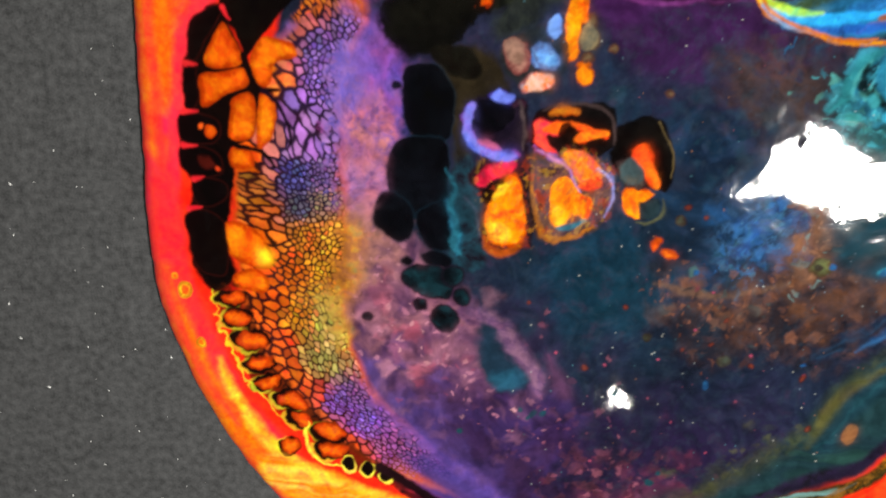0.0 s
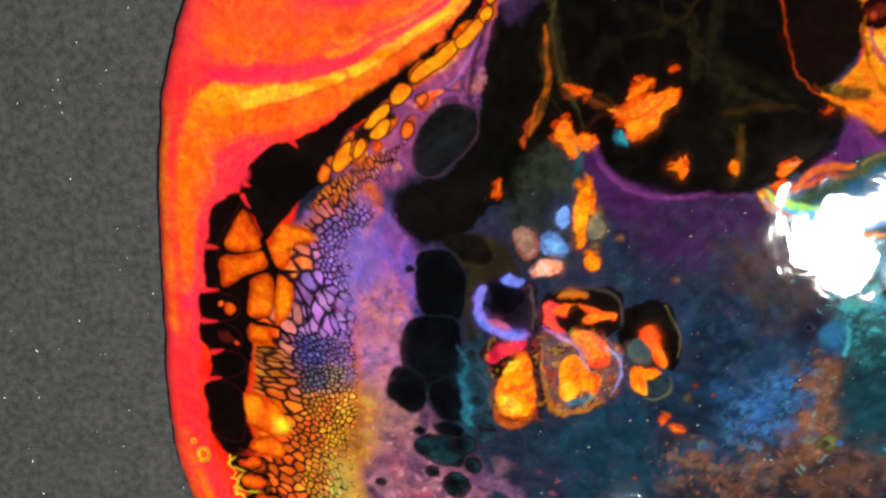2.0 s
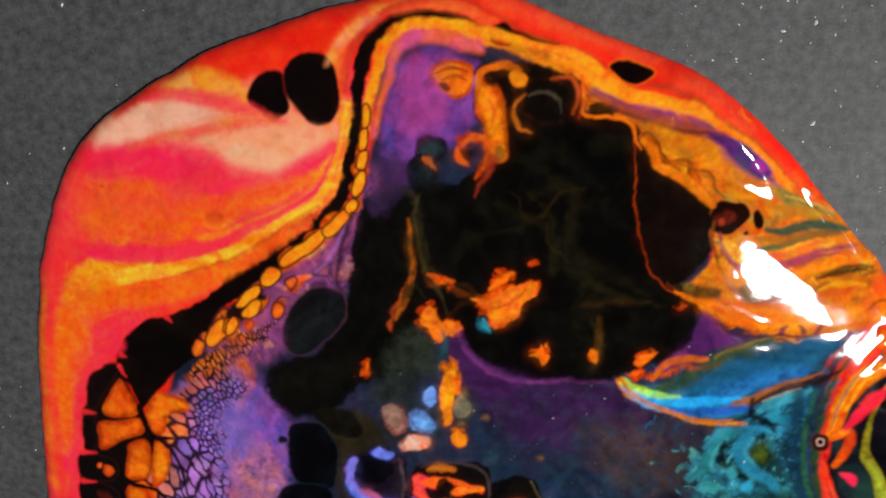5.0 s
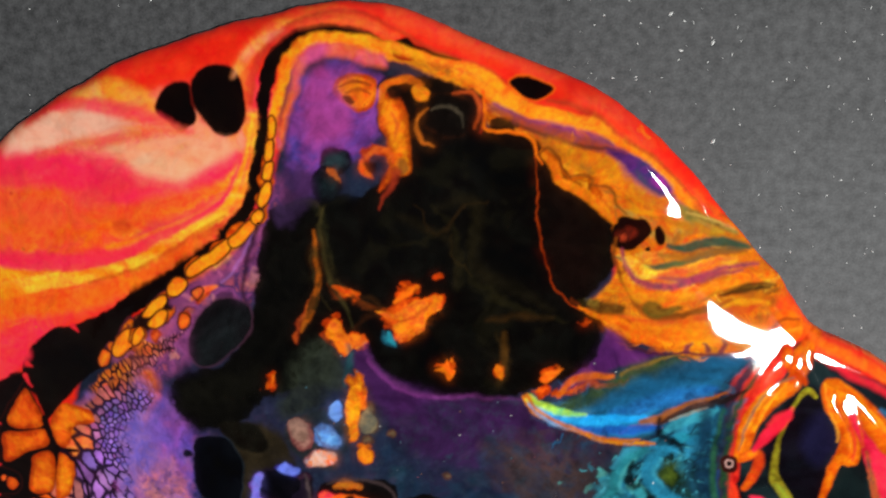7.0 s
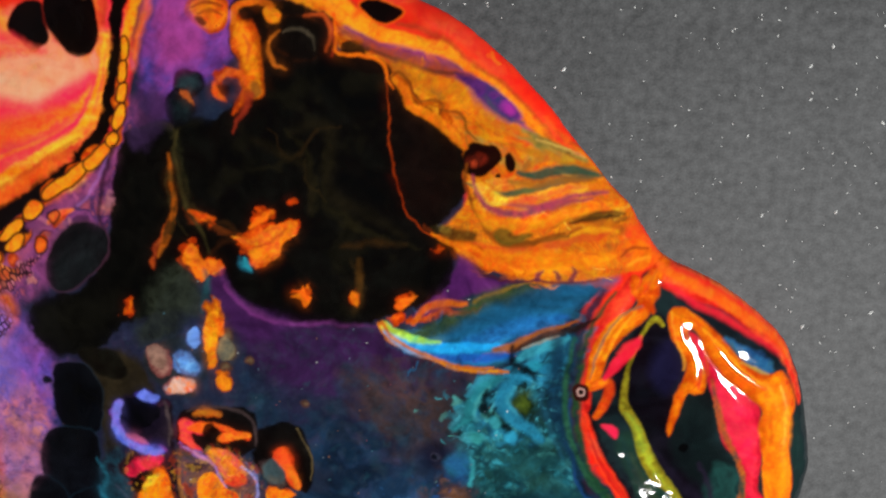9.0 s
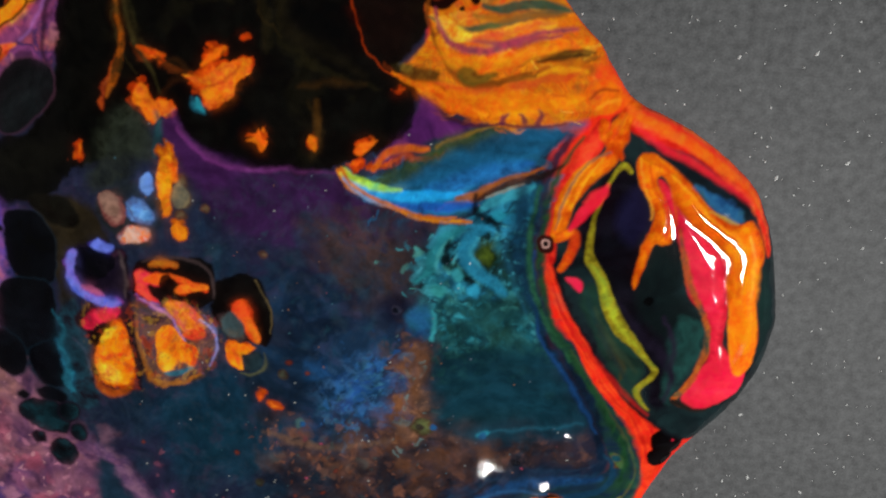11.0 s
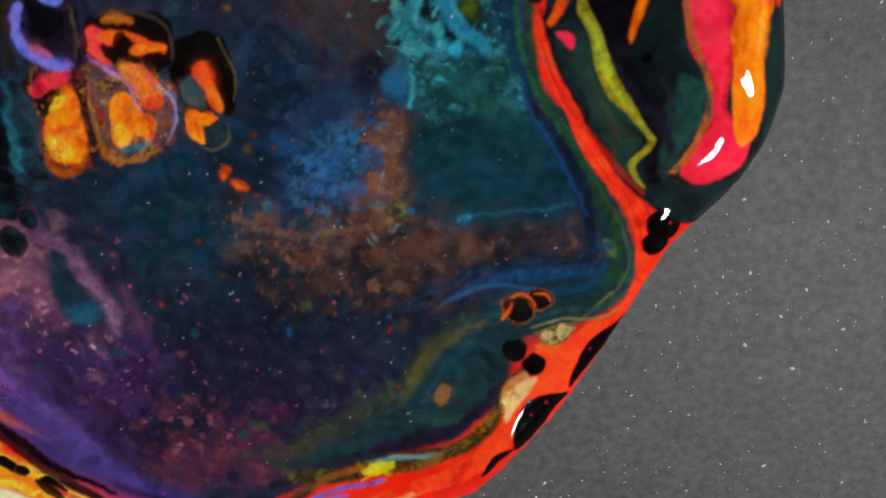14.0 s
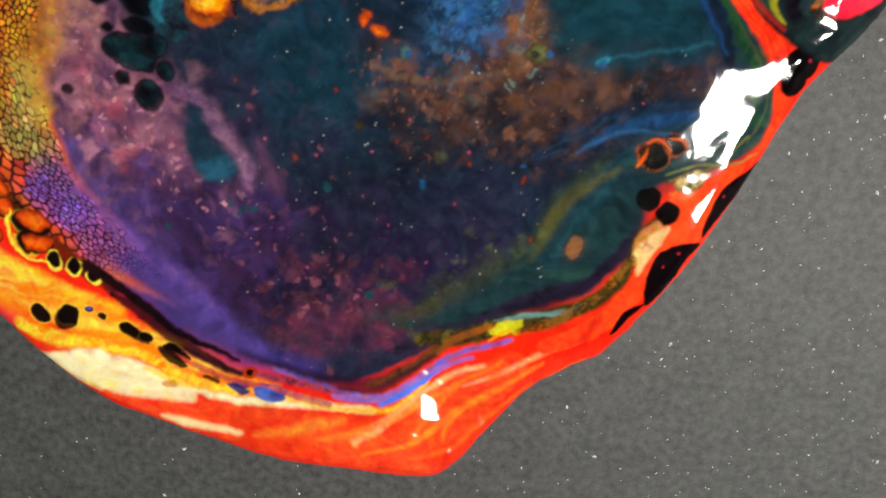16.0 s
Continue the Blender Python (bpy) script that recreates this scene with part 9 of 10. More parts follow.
patch([(19.3, 26.7), (21.1, 27.4), (22.7, 26.5), (22.2, 23.2), (24.1, 20.6), (22.1, 20.8), (19.9, 23.0)], ["#f02c48", "#f84a3a", "#e8284a"], 0.35)
stroke([(21.9, 25.3), (23.9, 25.8), (26.4, 26.3)], [1.4, 2.4, 1.2], ["#f0601c", "#fb7a20"], 0.35)
stroke([(28.0, 23.0), (29.4, 23.7), (31.7, 24.4), (34.3, 24.9)], [1.0, 1.9, 2.4, 1.4], ["#f8641c", "#fb8a3a", "#f04a1c"], 0.35)
stroke([(27.1, 26.5), (29.5, 25.8), (31.7, 24.9)], [0.8, 1.4, 0.8], ["#f4601c"], 0.35)
patch([(25.1, 26.5), (27.1, 26.7), (27.6, 24.9), (26.3, 23.7), (24.6, 24.4)], ["#080505", "#100806"], 0.35)
stroke([(22.6, 28.5), (25.3, 29.5), (28.4, 29.1)], [0.6, 2.2, 0.8], ["#e0802a", "#c8783a", "#a86a3a"], 0.4)
stroke([(21.1, 29.1), (24.3, 30.2), (29.0, 30.7), (33.8, 29.5), (36.0, 26.5), (36.1, 22.5)], [0.4, 0.6, 0.6, 0.6, 0.6, 0.3], ["#5a4a4a", "#4a3a3a"], 0.4, 0.6)
patch([(37.8, 17.5), (40.0, 19.7), (42.0, 18.5), (43.0, 15.1), (40.7, 13.9), (38.2, 14.6)], ["#2a3c40", "#3a4c50", "#4a4a44"], 0.5)
patch([(40.0, 20.1), (41.5, 22.3), (42.7, 21.8), (43.6, 19.2), (46.0, 16.1), (46.4, 13.7), (44.0, 14.1), (42.3, 17.3)], ["#f8601c", "#f4501c", "#f08a2a"], 0.35)
stroke([(43.8, 17.3), (45.3, 15.4), (45.9, 13.7)], [0.5, 1.6, 0.8], ["#f09a3a"], 0.5, 0.8)
patch([(38.4, 11.2), (40.2, 12.9), (43.1, 12.7), (45.6, 12.2), (44.0, 10.7), (42.6, 10.2), (42.8, 7.0), (40.8, 7.7), (39.2, 9.7)], ["#f8861c", "#fca42a", "#f07a1c"], 0.3)
stroke([(40.6, 11.4), (41.6, 9.9), (42.0, 8.2)], [0.4, 1.0, 0.4], ["#e0501c"], 0.35, 0.8)
patch([(42.6, 9.7), (44.5, 11.0), (46.6, 11.0), (47.3, 8.5), (45.7, 6.5), (43.5, 7.0)], ["#16242a", "#22343a"], 0.4)
stroke([(42.2, 6.0), (45.4, 5.7), (47.8, 8.0), (47.6, 11.0)], [0.3, 0.6, 0.6, 0.3], ["#5a5a3a"], 0.35, 0.7)
patch([(18.6, 41.4), (20.6, 42.5), (23.3, 41.4), (24.4, 39.4), (23.3, 37.3), (20.8, 37.6), (18.9, 39.2)], ["#4a9aec", "#7ab8f4", "#5a8ad8"], 0.35, part="pale_cell", lift=0.1)
patch([(21.8, 47.6), (23.1, 48.8), (24.3, 48.0), (24.4, 45.3), (23.1, 43.8), (21.7, 45.1)], ["#5a8ae0", "#7aa4ec"], 0.35)
patch([(16.7, 34.6), (18.0, 36.5), (20.8, 37.1), (23.4, 36.0), (22.5, 33.9), (19.5, 33.0), (17.4, 33.3)], ["#e89a70", "#d8b0a0", "#f0803a", "#c8b0b8"], 0.4)
stroke([(18.7, 37.4), (21.1, 37.1), (23.8, 36.9)], [0.5, 0.9, 0.5], ["#14181c"], 0.3)
patch([(12.7, 42.8), (14.5, 44.1), (16.4, 43.2), (16.5, 40.5), (15.6, 38.7), (13.7, 39.6)], ["#7a5a4c", "#9a7464", "#5a4440"], 0.5)
stroke([(27.1, 51.4), (26.8, 48.2), (26.7, 44.9), (26.9, 40.7)], [2.2, 3.4, 2.6, 1.6], ["#f4921c", "#fba82a", "#e8801c"], 0.3)
stroke([(29.0, 49.9), (28.8, 48.1)], [1.0, 2.0], ["#f0781c"], 0.4, 0.85)
patch([(28.3, 45.3), (30.0, 47.1), (31.7, 45.3), (31.6, 42.9), (29.6, 41.6), (28.4, 42.9)], ["#6a6a50", "#8a7a5a", "#5a5c50"], 0.4)
patch([(27.5, 37.1), (28.9, 38.4), (30.3, 36.9), (30.2, 35.0), (28.6, 34.6)], ["#f48a1c", "#fba030"], 0.3)
stroke([(0.5, 17.1), (2.5, 13.4), (1.3, 8.4), (2.5, 4.6), (1.8, 0.8), (3.3, -1.8)], [0.4, 1.0, 1.2, 1.0, 2.0, 1.2], ["#1a4a5c", "#24687c", "#102a38"], 0.5, 0.8)
stroke([(4.5, 10.7), (6.5, 8.2), (7.5, 5.2), (7.8, 2.1)], [0.3, 0.6, 0.6, 0.3], ["#3a4a5a", "#4a4a60"], 0.4, 0.7)

HEART = area([(7.9, 18.4), (16.3, 19.6), (25.9, 21.8), (35.6, 18.4), (37.1, 9.9), (31.5, 4.2), (21.8, 1.6), (14.4, -1.1), (8.7, 0.8)], 0.4, 0.3)
fade(HEART, ["#c8421a", "#a8341c"], field(1.6, 3, 1, 1.6), 0.55, 0.85, 1.0, 0.4)
fade(HEART, ["#ffb22a", "#ffc43a"], field(1.3, 3, 1, 1.6), 0.66, 0.9, 1.0, 0.2)
fade(HEART, ["#2a1a20", "#4a3a4a"], field(1.1, 3, 1, 1.6), 0.66, 0.85, 1.0, 0.22)

# ----- the pod on the eastern rim -----
POD = [(117.2, 66), (124.6, 64.5), (133.9, 63.1), (143.5, 57.8), (151.2, 48.2), (154.6, 35.8), (156, 20.3), (150.9, 6), (142.8, -2.1), (133.8, -0), (124.8, 7.2), (115.4, 19.4), (109.2, 30.3), (106.7, 38.9), (108.4, 48.5), (113.1, 57.9)]
PS = area(POD, 0.3, 0.1)
lay(PS, ["#10181c", "#18282a", "#141c22"], 0.5, MID, "paint_pod", "swollen pod of folded red, orange and black paint", 4.0, 8)
RELIEF[0], HOLDER[0] = 0.4, "paint_pod"
# black heart and green veins
lay(ribbon([(120.2, 55.6), (119.1, 50.7), (118.1, 44.4), (119.3, 38), (122.3, 31.6), (126.8, 25.2), (129.9, 19.3), (132.3, 13.1), (132.4, 6.7)], [3, 9, 12, 11, 9, 7, 6, 6, 4], 0.3, 0.1), ["#0a0a10", "#0e0c14", "#15121c"], 1.0, FLOW, "black_heart", "black and deep violet heart of the pod", -0.2, 3)
lay(oval([(122.2, 46.1)][0], 3.2, 5.5), ["#1c1a38", "#14122a"], 1.6)
lay(ribbon([(129.9, 39.5), (129.2, 34.3), (129.1, 29.9), (132.7, 25.6), (136.6, 24.4)], [7, 9, 9, 9, 5], 0.4, 0.2), ["#0c1214", "#121e1e"], 1.5, MID, op=0.9)
lay(area([(134.9, 25.8), (137.9, 25.3), (140.1, 23.1), (140.1, 18.5), (137.5, 13.6), (135.1, 9.4), (134.8, 6.1), (132.7, 10), (133.3, 16.4), (133.4, 21.1)], 0.4, 0.2), ["#183230", "#1e4440", "#142a2a"], 1.0, FINE)
lay(ribbon([(131.2, 25.5), (134.3, 19.6), (134.1, 13.3), (134, 6.8)], [0.6, 1.2, 1.2, 0.5], 0.4, 0.2), ["#241c2e"], 0.6, op=0.8)
lay(area([(115.7, 31.1), (118.7, 30.6), (121.7, 24.8), (126.2, 19), (128.3, 14.4), (127.6, 8.8), (126.4, 6.2), (121.5, 13.9), (116.8, 22.1), (113.8, 28)], 0.4, 0.2), ["#14221c", "#1e3a30", "#1a2e2a"], 0.9, FLOW)
lay(ribbon([(118.3, 22.2), (121.8, 17.8), (123.9, 13.3), (123.5, 10.8)], [0.8, 1.6, 1.2, 0.5], 0.5, 0.3), ["#3a2a14", "#4a4420"], 0.6, op=0.7)
lay(ribbon([(121, 54.9), (119.4, 56.1), (117.9, 54.1), (116.3, 50.5), (114.9, 44.2), (114.6, 39.1), (115.3, 36.3), (118.1, 31.3), (119.9, 26.9), (122.7, 22.6), (126.2, 19), (128.8, 16), (130.7, 13.8), (129.9, 11.4), (127.9, 8.8), (129, 6.4), (130.9, 4.3)], [0.8, 1.4, 0.8, 0.6, 1.0, 1.6, 2.0, 2.4, 3.2, 3.4, 2.0, 1.2, 1.4, 1.2, 1.6, 1.0, 0.3], 0.2, 0.1), ["#8a9a22", "#b0b62a", "#7a8a2a"], 0.3, FINE, "green_vein", "acid green vein of paint in the pod", 0.2, 0.8)
lay(ribbon([(132.2, 43.2), (133.8, 37.6), (135.8, 31.8), (139.3, 26.1), (140.6, 21.6), (140.7, 17), (137.2, 10.4), (135.7, 7.8), (137.1, 6.3)], [0.5, 0.6, 0.6, 0.8, 0.7, 0.6, 0.8, 1.2, 0.6], 0.3, 0.2), ["#8a3a1c", "#b8602a", "#4a5a3a"], 0.35, FINE)
lay(ribbon([(135.8, 7), (141, 5.8), (144.5, 7.7), (149, 12.1)], [1.4, 2.0, 1.8, 0.8], 0.3, 0.1), ["#1a1210", "#2a2420"], 0.4)
lay(ribbon([(149, 37.2), (151.4, 30), (151.7, 22.5), (150.4, 17)], [2.5, 3.5, 3, 1.5], 0.4, 0.2), ["#0e1a1c", "#16302e"], 0.8)
lay(ribbon([(115.1, 62.9), (112, 57.8), (108.7, 50.5), (107.4, 42.1), (107.2, 35.7)], [4, 4, 3, 2, 1.2], 0.3, 0.1), ["#e02a20", "#f03a24"], 0.4, FINE, "red_petal", "red petal of thick glossy paint", 0.2)
lay(ribbon([(120.4, 65.2), (126.7, 63.6), (135.4, 60.7), (142.5, 54.7), (148.3, 45.9), (150.6, 39.8)], [5, 6.5, 6, 5, 3, 1], 0.3, 0.1), ["#ee2a1c", "#f43a1e", "#f65a28"], 0.4, FLOW, "red_petal", "", 0.3, 1.5, streak=5)
lay(ribbon([(124.1, 60.5), (132, 56.1), (140, 51.5), (144.8, 47.7), (148, 41.7)], [1.5, 3, 3.5, 3, 2], 0.3, 0.1), ["#0c1418", "#14242c"], 0.5)
lay(area([(134.3, 52.7), (137.3, 51.5), (141, 50.4), (144.2, 48.2), (143.1, 46), (139.4, 47.2), (135.8, 50.1)], 0.5, 0.3), ["#1c4a78", "#2a6a9a", "#2a5a5a"], 0.6, FINE, "blue_fold", "blue marbled fold inside the pod", 0.1)
lay(area([(126.4, 53.9), (128.8, 52), (132.3, 47.4), (136.4, 44.2), (141.3, 40.2), (143, 34.6), (143.6, 26.4), (143.9, 20.3), (148.4, 16), (148.9, 12.9), (145.9, 8.6), (140.9, 6.6), (137.6, 8), (137.9, 11.2), (140.9, 16.2), (140.6, 22.4), (138.3, 27.5), (135.7, 30.3), (133.8, 37.6), (130.6, 44.5), (127.7, 49.9)], 0.3, 0.1), ["#ee2440", "#f02c48", "#e8203a"], 0.35, FLOW, "crimson_petal", "crimson petal of thick glossy paint", 1.0, 2.4)
lay(area([(121.9, 57), (122.6, 58.4), (124.7, 58.7), (127.3, 57.4), (131.3, 54.2), (135.4, 50.4), (139.5, 46.8), (143.8, 46.1), (145.9, 46.6), (148.2, 43.6), (149.6, 39.4), (148.5, 35.7), (149, 31.3), (150.1, 26.9), (151.2, 20.9), (149.4, 14.1), (146.9, 13.9), (145.7, 16.6), (147.3, 22.1), (144.3, 26.5), (142.5, 33.1), (142.7, 38.2), (138.9, 41.5), (134.1, 44.7), (130.7, 48.7), (127.8, 53.7), (126.7, 54.6), (126.2, 53.2), (128.5, 49.3), (130.5, 45.2), (130.7, 41.7), (129.1, 40.5), (127.2, 40.7), (126.2, 37.8), (125, 32.9), (124.2, 31.4), (123.8, 33.9), (124.5, 39.8), (125.9, 44.9), (125.9, 47.7), (124, 51), (122.6, 53.7)], 0.25, 0.1, n=5), ["#f58a1c", "#f9981e", "#ee7a1a"], 0.35, FLOW, "orange_petal", "orange petal of thick glossy paint", 1.1, 2.0)
lay(ribbon([(144.9, 39.8), (146.2, 34.8), (146.7, 29.7), (147, 23.7), (148.5, 17.6)], [3.5, 5, 4.5, 4, 2], 0.5, 0.2), ["#f9a82a", "#f6901e", "#e8a03a"], 1.2, FINE, op=0.7)
lay(ribbon([(117.3, 59.4), (116.2, 56.7), (112.3, 53.7), (109.3, 48.7), (108.4, 43.7), (108, 40.8)], [2, 3.4, 4.4, 4, 3.4, 2.2], 0.25, 0.1), ["#f28a1e", "#f79a20", "#ec741c"], 0.35, FLOW, "orange_petal", "", 0.5, 1.5)
for pts, w, cols in (([(123.5, 57.5), (126.8, 56.3), (131.5, 52.9), (137.1, 48.4), (143.4, 44.7)], 0.6, ["#c8581a"]), ([(124.4, 57), (125.2, 53.5), (127.5, 48.8), (129.1, 44.4), (128.1, 41.8)], 0.6, ["#c8561a"]), ([(114.5, 56.7), (111.4, 53), (109.4, 47.3), (108.6, 42.3)], 0.6, ["#cc601a"]), ([(115.4, 57.3), (112.1, 52.3), (110.3, 46.7)], 0.5, ["#fbb43a"]), ([(145.9, 43.4), (147.7, 37.1), (148, 29.8), (148.8, 22.3)], 0.8, ["#fcc04a"]), ([(134.1, 49.3), (139.8, 45.1), (143.6, 43.3), (145.9, 38.4)], 0.7, ["#fbb03a"]), ([(127.6, 55.4), (132.4, 51.6), (137.4, 46.7)], 0.5, ["#fcb83a"]), ([(144.5, 38.3), (144.8, 32.5), (145.1, 26.5), (146.2, 19.8)], 0.7, ["#d86a1a"])):
    lay(ribbon(pts, [0.2, w, w, 0.2], 0.3, 0.1), cols, 0.4, op=0.75)
lay(ribbon([(108.7, 40.9), (111.2, 41.8), (111.8, 40), (110.7, 36.7), (109.1, 34)], [2, 2.2, 2, 2, 1.2], 0.25, 0.1), ["#f05a1c", "#f27a1c"], 0.35, FINE, "orange_petal", "", 0.4, 1.2)
lay(ribbon([(113.3, 48.3), (114.6, 49.4), (115.9, 50.5), (112.2, 45.4)], [1.5, 2.5, 2, 1.5], 0.3, 0.1), ["#e02a34"], 0.5)
lay(area([(110.4, 32.6), (112.6, 32.4), (113.9, 31), (113.4, 29.1), (111.7, 30.8)], 0.3, 0.1), ["#e82a4a"], 0.4)
for pts in ([(115, 63.9), (114.9, 61.3), (116.5, 59.7)], [(117.4, 64.1), (117.1, 60.7), (118.9, 57.5)], [(119.3, 64.8), (118.7, 61.5), (118.4, 58.8)]):
    lay(ribbon(pts, [2, 2.2, 1], 0.4, 0.2), ["#ee6a1c", "#f48a1e", "#d85a1c"], 0.4, FINE, "orange_petal", "", 0.3, 0.9)
# folds in the pod
patch([(137.3, 7.8), (138.6, 11.6), (141.6, 16.7), (145.7, 18.2), (149.6, 14.9), (149.1, 10.0), (145.3, 7.0), (140.9, 5.7)], ["#ee2444", "#f02c48", "#e42038"], 0.4, 0.95, FLOW)
patch([(144.0, 29.5), (148.5, 30.3), (150.8, 22.4), (150.6, 15.9), (148.0, 13.8), (145.5, 17.9)], ["#f48a1e", "#f8981f", "#ee7a1a"], 0.4, 0.95, FLOW)
stroke([(121.3, 68.2), (119.0, 65.4), (117.1, 62.1), (116.4, 59.6)], [2, 3, 2.6, 1.2], ["#f07a1c", "#f48c20", "#e0641c"], 0.4, part="orange_petal", lift=0.2)
stroke([(119.8, 66.9), (118.3, 64.4), (117.0, 61.1)], [0.4, 0.7, 0.4], ["#c84a18"], 0.35, 0.7)
stroke([(119.6, 67.3), (122.1, 65.4), (126.6, 63.3), (132.2, 60.8), (138.0, 57.5), (143.9, 53.7), (147.5, 48.9)], [1, 2, 2, 2, 2, 1.8, 0.6], ["#f4661e", "#f6741e"], 0.6, 0.85)
stroke([(121.4, 63.4), (127.1, 59.7), (132.7, 57.4), (139.7, 53.7), (145.2, 50.0)], [0.5, 1.6, 1.6, 1.4, 0.5], ["#e8202c", "#f02838"], 0.7, 0.8)
stroke([(110.7, 42.6), (112.5, 45.5), (115.0, 48.7), (116.9, 52.2)], [0.8, 2.2, 2.2, 0.6], ["#f01e34", "#e82040"], 0.4, 0.9)
stroke([(116.7, 58.4), (112.9, 56.5), (109.8, 52.0), (108.4, 47.4), (107.6, 42.4)], [0.3, 0.6, 0.6, 0.6, 0.3], ["#6a6a5a", "#8a5a3a"], 0.4, 0.75)
stroke([(122.5, 57.8), (124.0, 52.2), (125.6, 48.1), (125.7, 46.0)], [0.4, 0.6, 0.6, 0.3], ["#fbb84a"], 0.4, 0.7)
stroke([(123.1, 58.0), (126.0, 57.4), (128.3, 54.6), (129.8, 50.5), (130.8, 45.2)], [0.4, 0.8, 0.8, 0.7, 0.3], ["#d8641a"], 0.4, 0.8)
stroke([(126.5, 53.7), (128.2, 49.3), (129.3, 44.9), (129.3, 41.9)], [0.4, 0.7, 0.7, 0.3], ["#e02a24"], 0.4, 0.8)
stroke([(131.8, 44.2), (133.7, 38.9), (136.4, 31.2), (139.5, 25.7), (140.4, 19.9), (138.9, 12.6), (136.3, 8.4)], [0.5, 1.0, 1.2, 1.2, 1, 1.2, 0.8], ["#8a3a20", "#b86a4a", "#4a4434"], 0.4, 0.85)
stroke([(121.7, 27.9), (127.1, 21.3), (132.3, 16.9), (135.0, 11.0)], [1, 2, 2.4, 1], ["#15101c", "#1e1828"], 0.8, 0.8)
stroke([(117.0, 26.3), (119.9, 21.2), (123.6, 16.7), (127.1, 12.9)], [0.5, 1.2, 1.4, 0.6], ["#2a3a2c", "#3a4a34"], 0.6, 0.75)
stroke([(114.8, 29.6), (117.9, 22.9), (122.1, 16.1), (126.5, 9.1)], [0.6, 1.4, 1.4, 0.6], ["#16282a", "#1e3a38"], 0.7, 0.75)
stroke([(108.1, 29.6), (112.2, 22.5), (117.6, 15.7), (124.2, 8.9), (130.8, 3.2)], [0.5, 0.9, 1, 1, 0.5], ["#c01c18", "#b81a16"], 0.5, 0.6)
stroke([(141.7, 41.6), (145.1, 40.8), (148.0, 36.6), (148.5, 27.5), (149.0, 18.2)], [0.6, 1.6, 1.8, 1.6, 0.8], ["#fba632", "#f89a24"], 0.8, 0.75)
stroke([(133.4, 52.8), (138.1, 50.4), (141.7, 47.9), (144.0, 46.8)], [0.6, 1.8, 2, 0.8], ["#1c4a7a", "#2a6490", "#3a5a5a"], 0.5, 0.85)
stroke([(137.2, 48.2), (140.4, 46.9), (143.1, 46.0)], [0.3, 0.8, 0.3], ["#b89a3a", "#d8a83a"], 0.4, 0.8)
RELIEF[0], HOLDER[0] = 0.32, ""
q = [(105.8, 39.2)][0]
lay(oval(q, 1.9, 1.9, 0, 0.1, 0.05), ["#3a1410", "#240c0a"], 0.3, None, "bubble_pit", "dark red pit of a burst bubble", -0.3, 1.2)
lay(oval(q, 0.9, 0.9, 0, 0.1, 0.05), ["#c89a90"], 0.25)
lay(oval(q, 0.6, 0.6, 0, 0.1, 0.05), ["#050405"], 0.2, lift=-0.2)
lay(oval([(127.7, 28.9)][0], 1.0, 1.0, 0, 0.1, 0.05), ["#050506"], 0.25, None, "bubble_pit", "", -0.3, 0.8)

# ----- scattered flecks on the dark ground -----
dots([(53.2, -41.6), (35.5, -53), (47.5, -35.9), (69.8, -24.7), (61.7, -50), (81.6, -29.9), (105.4, -12.8), (36.9, -27.8), (25.8, -24.9), (56.9, -18.8), (59.6, -10.2), (67.7, -36.2), (49.2, -26.2)], 0.45, ["#b04060", "#94465c"], lift=0.03)
dots([(56.7, 7), (52.9, 9.3), (18.8, -12.6), (32.5, -28.5), (81.6, -30.3), (54, -23.9), (63.4, -16.5), (40.6, -13.9), (84.4, -42.6), (69.9, -27.1), (60.6, -22.2)], 0.75, ["#925640", "#8a5038"], "orange_fleck", "", 0.05, rim="#3a1c18")
dots([(51.6, -55.7), (39.4, -34.6), (59, -64.9), (49.7, -58.6), (20.9, -40.7), (3.6, -45.5), (125.8, -7.8)], 1.4, ["#14303a", "#1c4a54"], "dark_speck", "small round teal-black speck", -0.04)
dots([(81.4, -27.2), (95.9, -5), (55.9, -5.8), (60.4, -32.3), (84.8, -3.8)], 1.2, ["#2a6aa8", "#2a8ac0"], "teal_fleck", "", 0.05)
dots([(82, -4.2), (51.5, 6.5), (46.1, -20.8), (63.8, -26.3)], 1.8, ["#3a4a38", "#4a5040", "#2a4440"], "olive_cell", "", 0.04)
r = np.random.default_rng(21)
inner_xy = np.array(INNER)
for k in range(520):
    q = (r.uniform(inner_xy[:, 0].min(), inner_xy[:, 0].max()), r.uniform(inner_xy[:, 1].min() + 3, 75))
    i, j = np.searchsorted(gx, q[0]), np.searchsorted(gy, q[1])
    if INN[1][min(j - INN[0][0].start, INN[1].shape[0] - 1), min(i - INN[0][1].start, INN[1].shape[1] - 1)] > 6 and LABEL[j, i] == 0 and q[0] > 15:
        lay(oval(q, r.uniform(0.08, 0.2), r.uniform(0.08, 0.18), 0, 0, 0.05), [r.choice(["#6a7a8a", "#b8c0c0", "#8a4a5a", "#4a7a8a", "#9a6a4a", "#e0e0d8"])], 0.15, op=0.75)

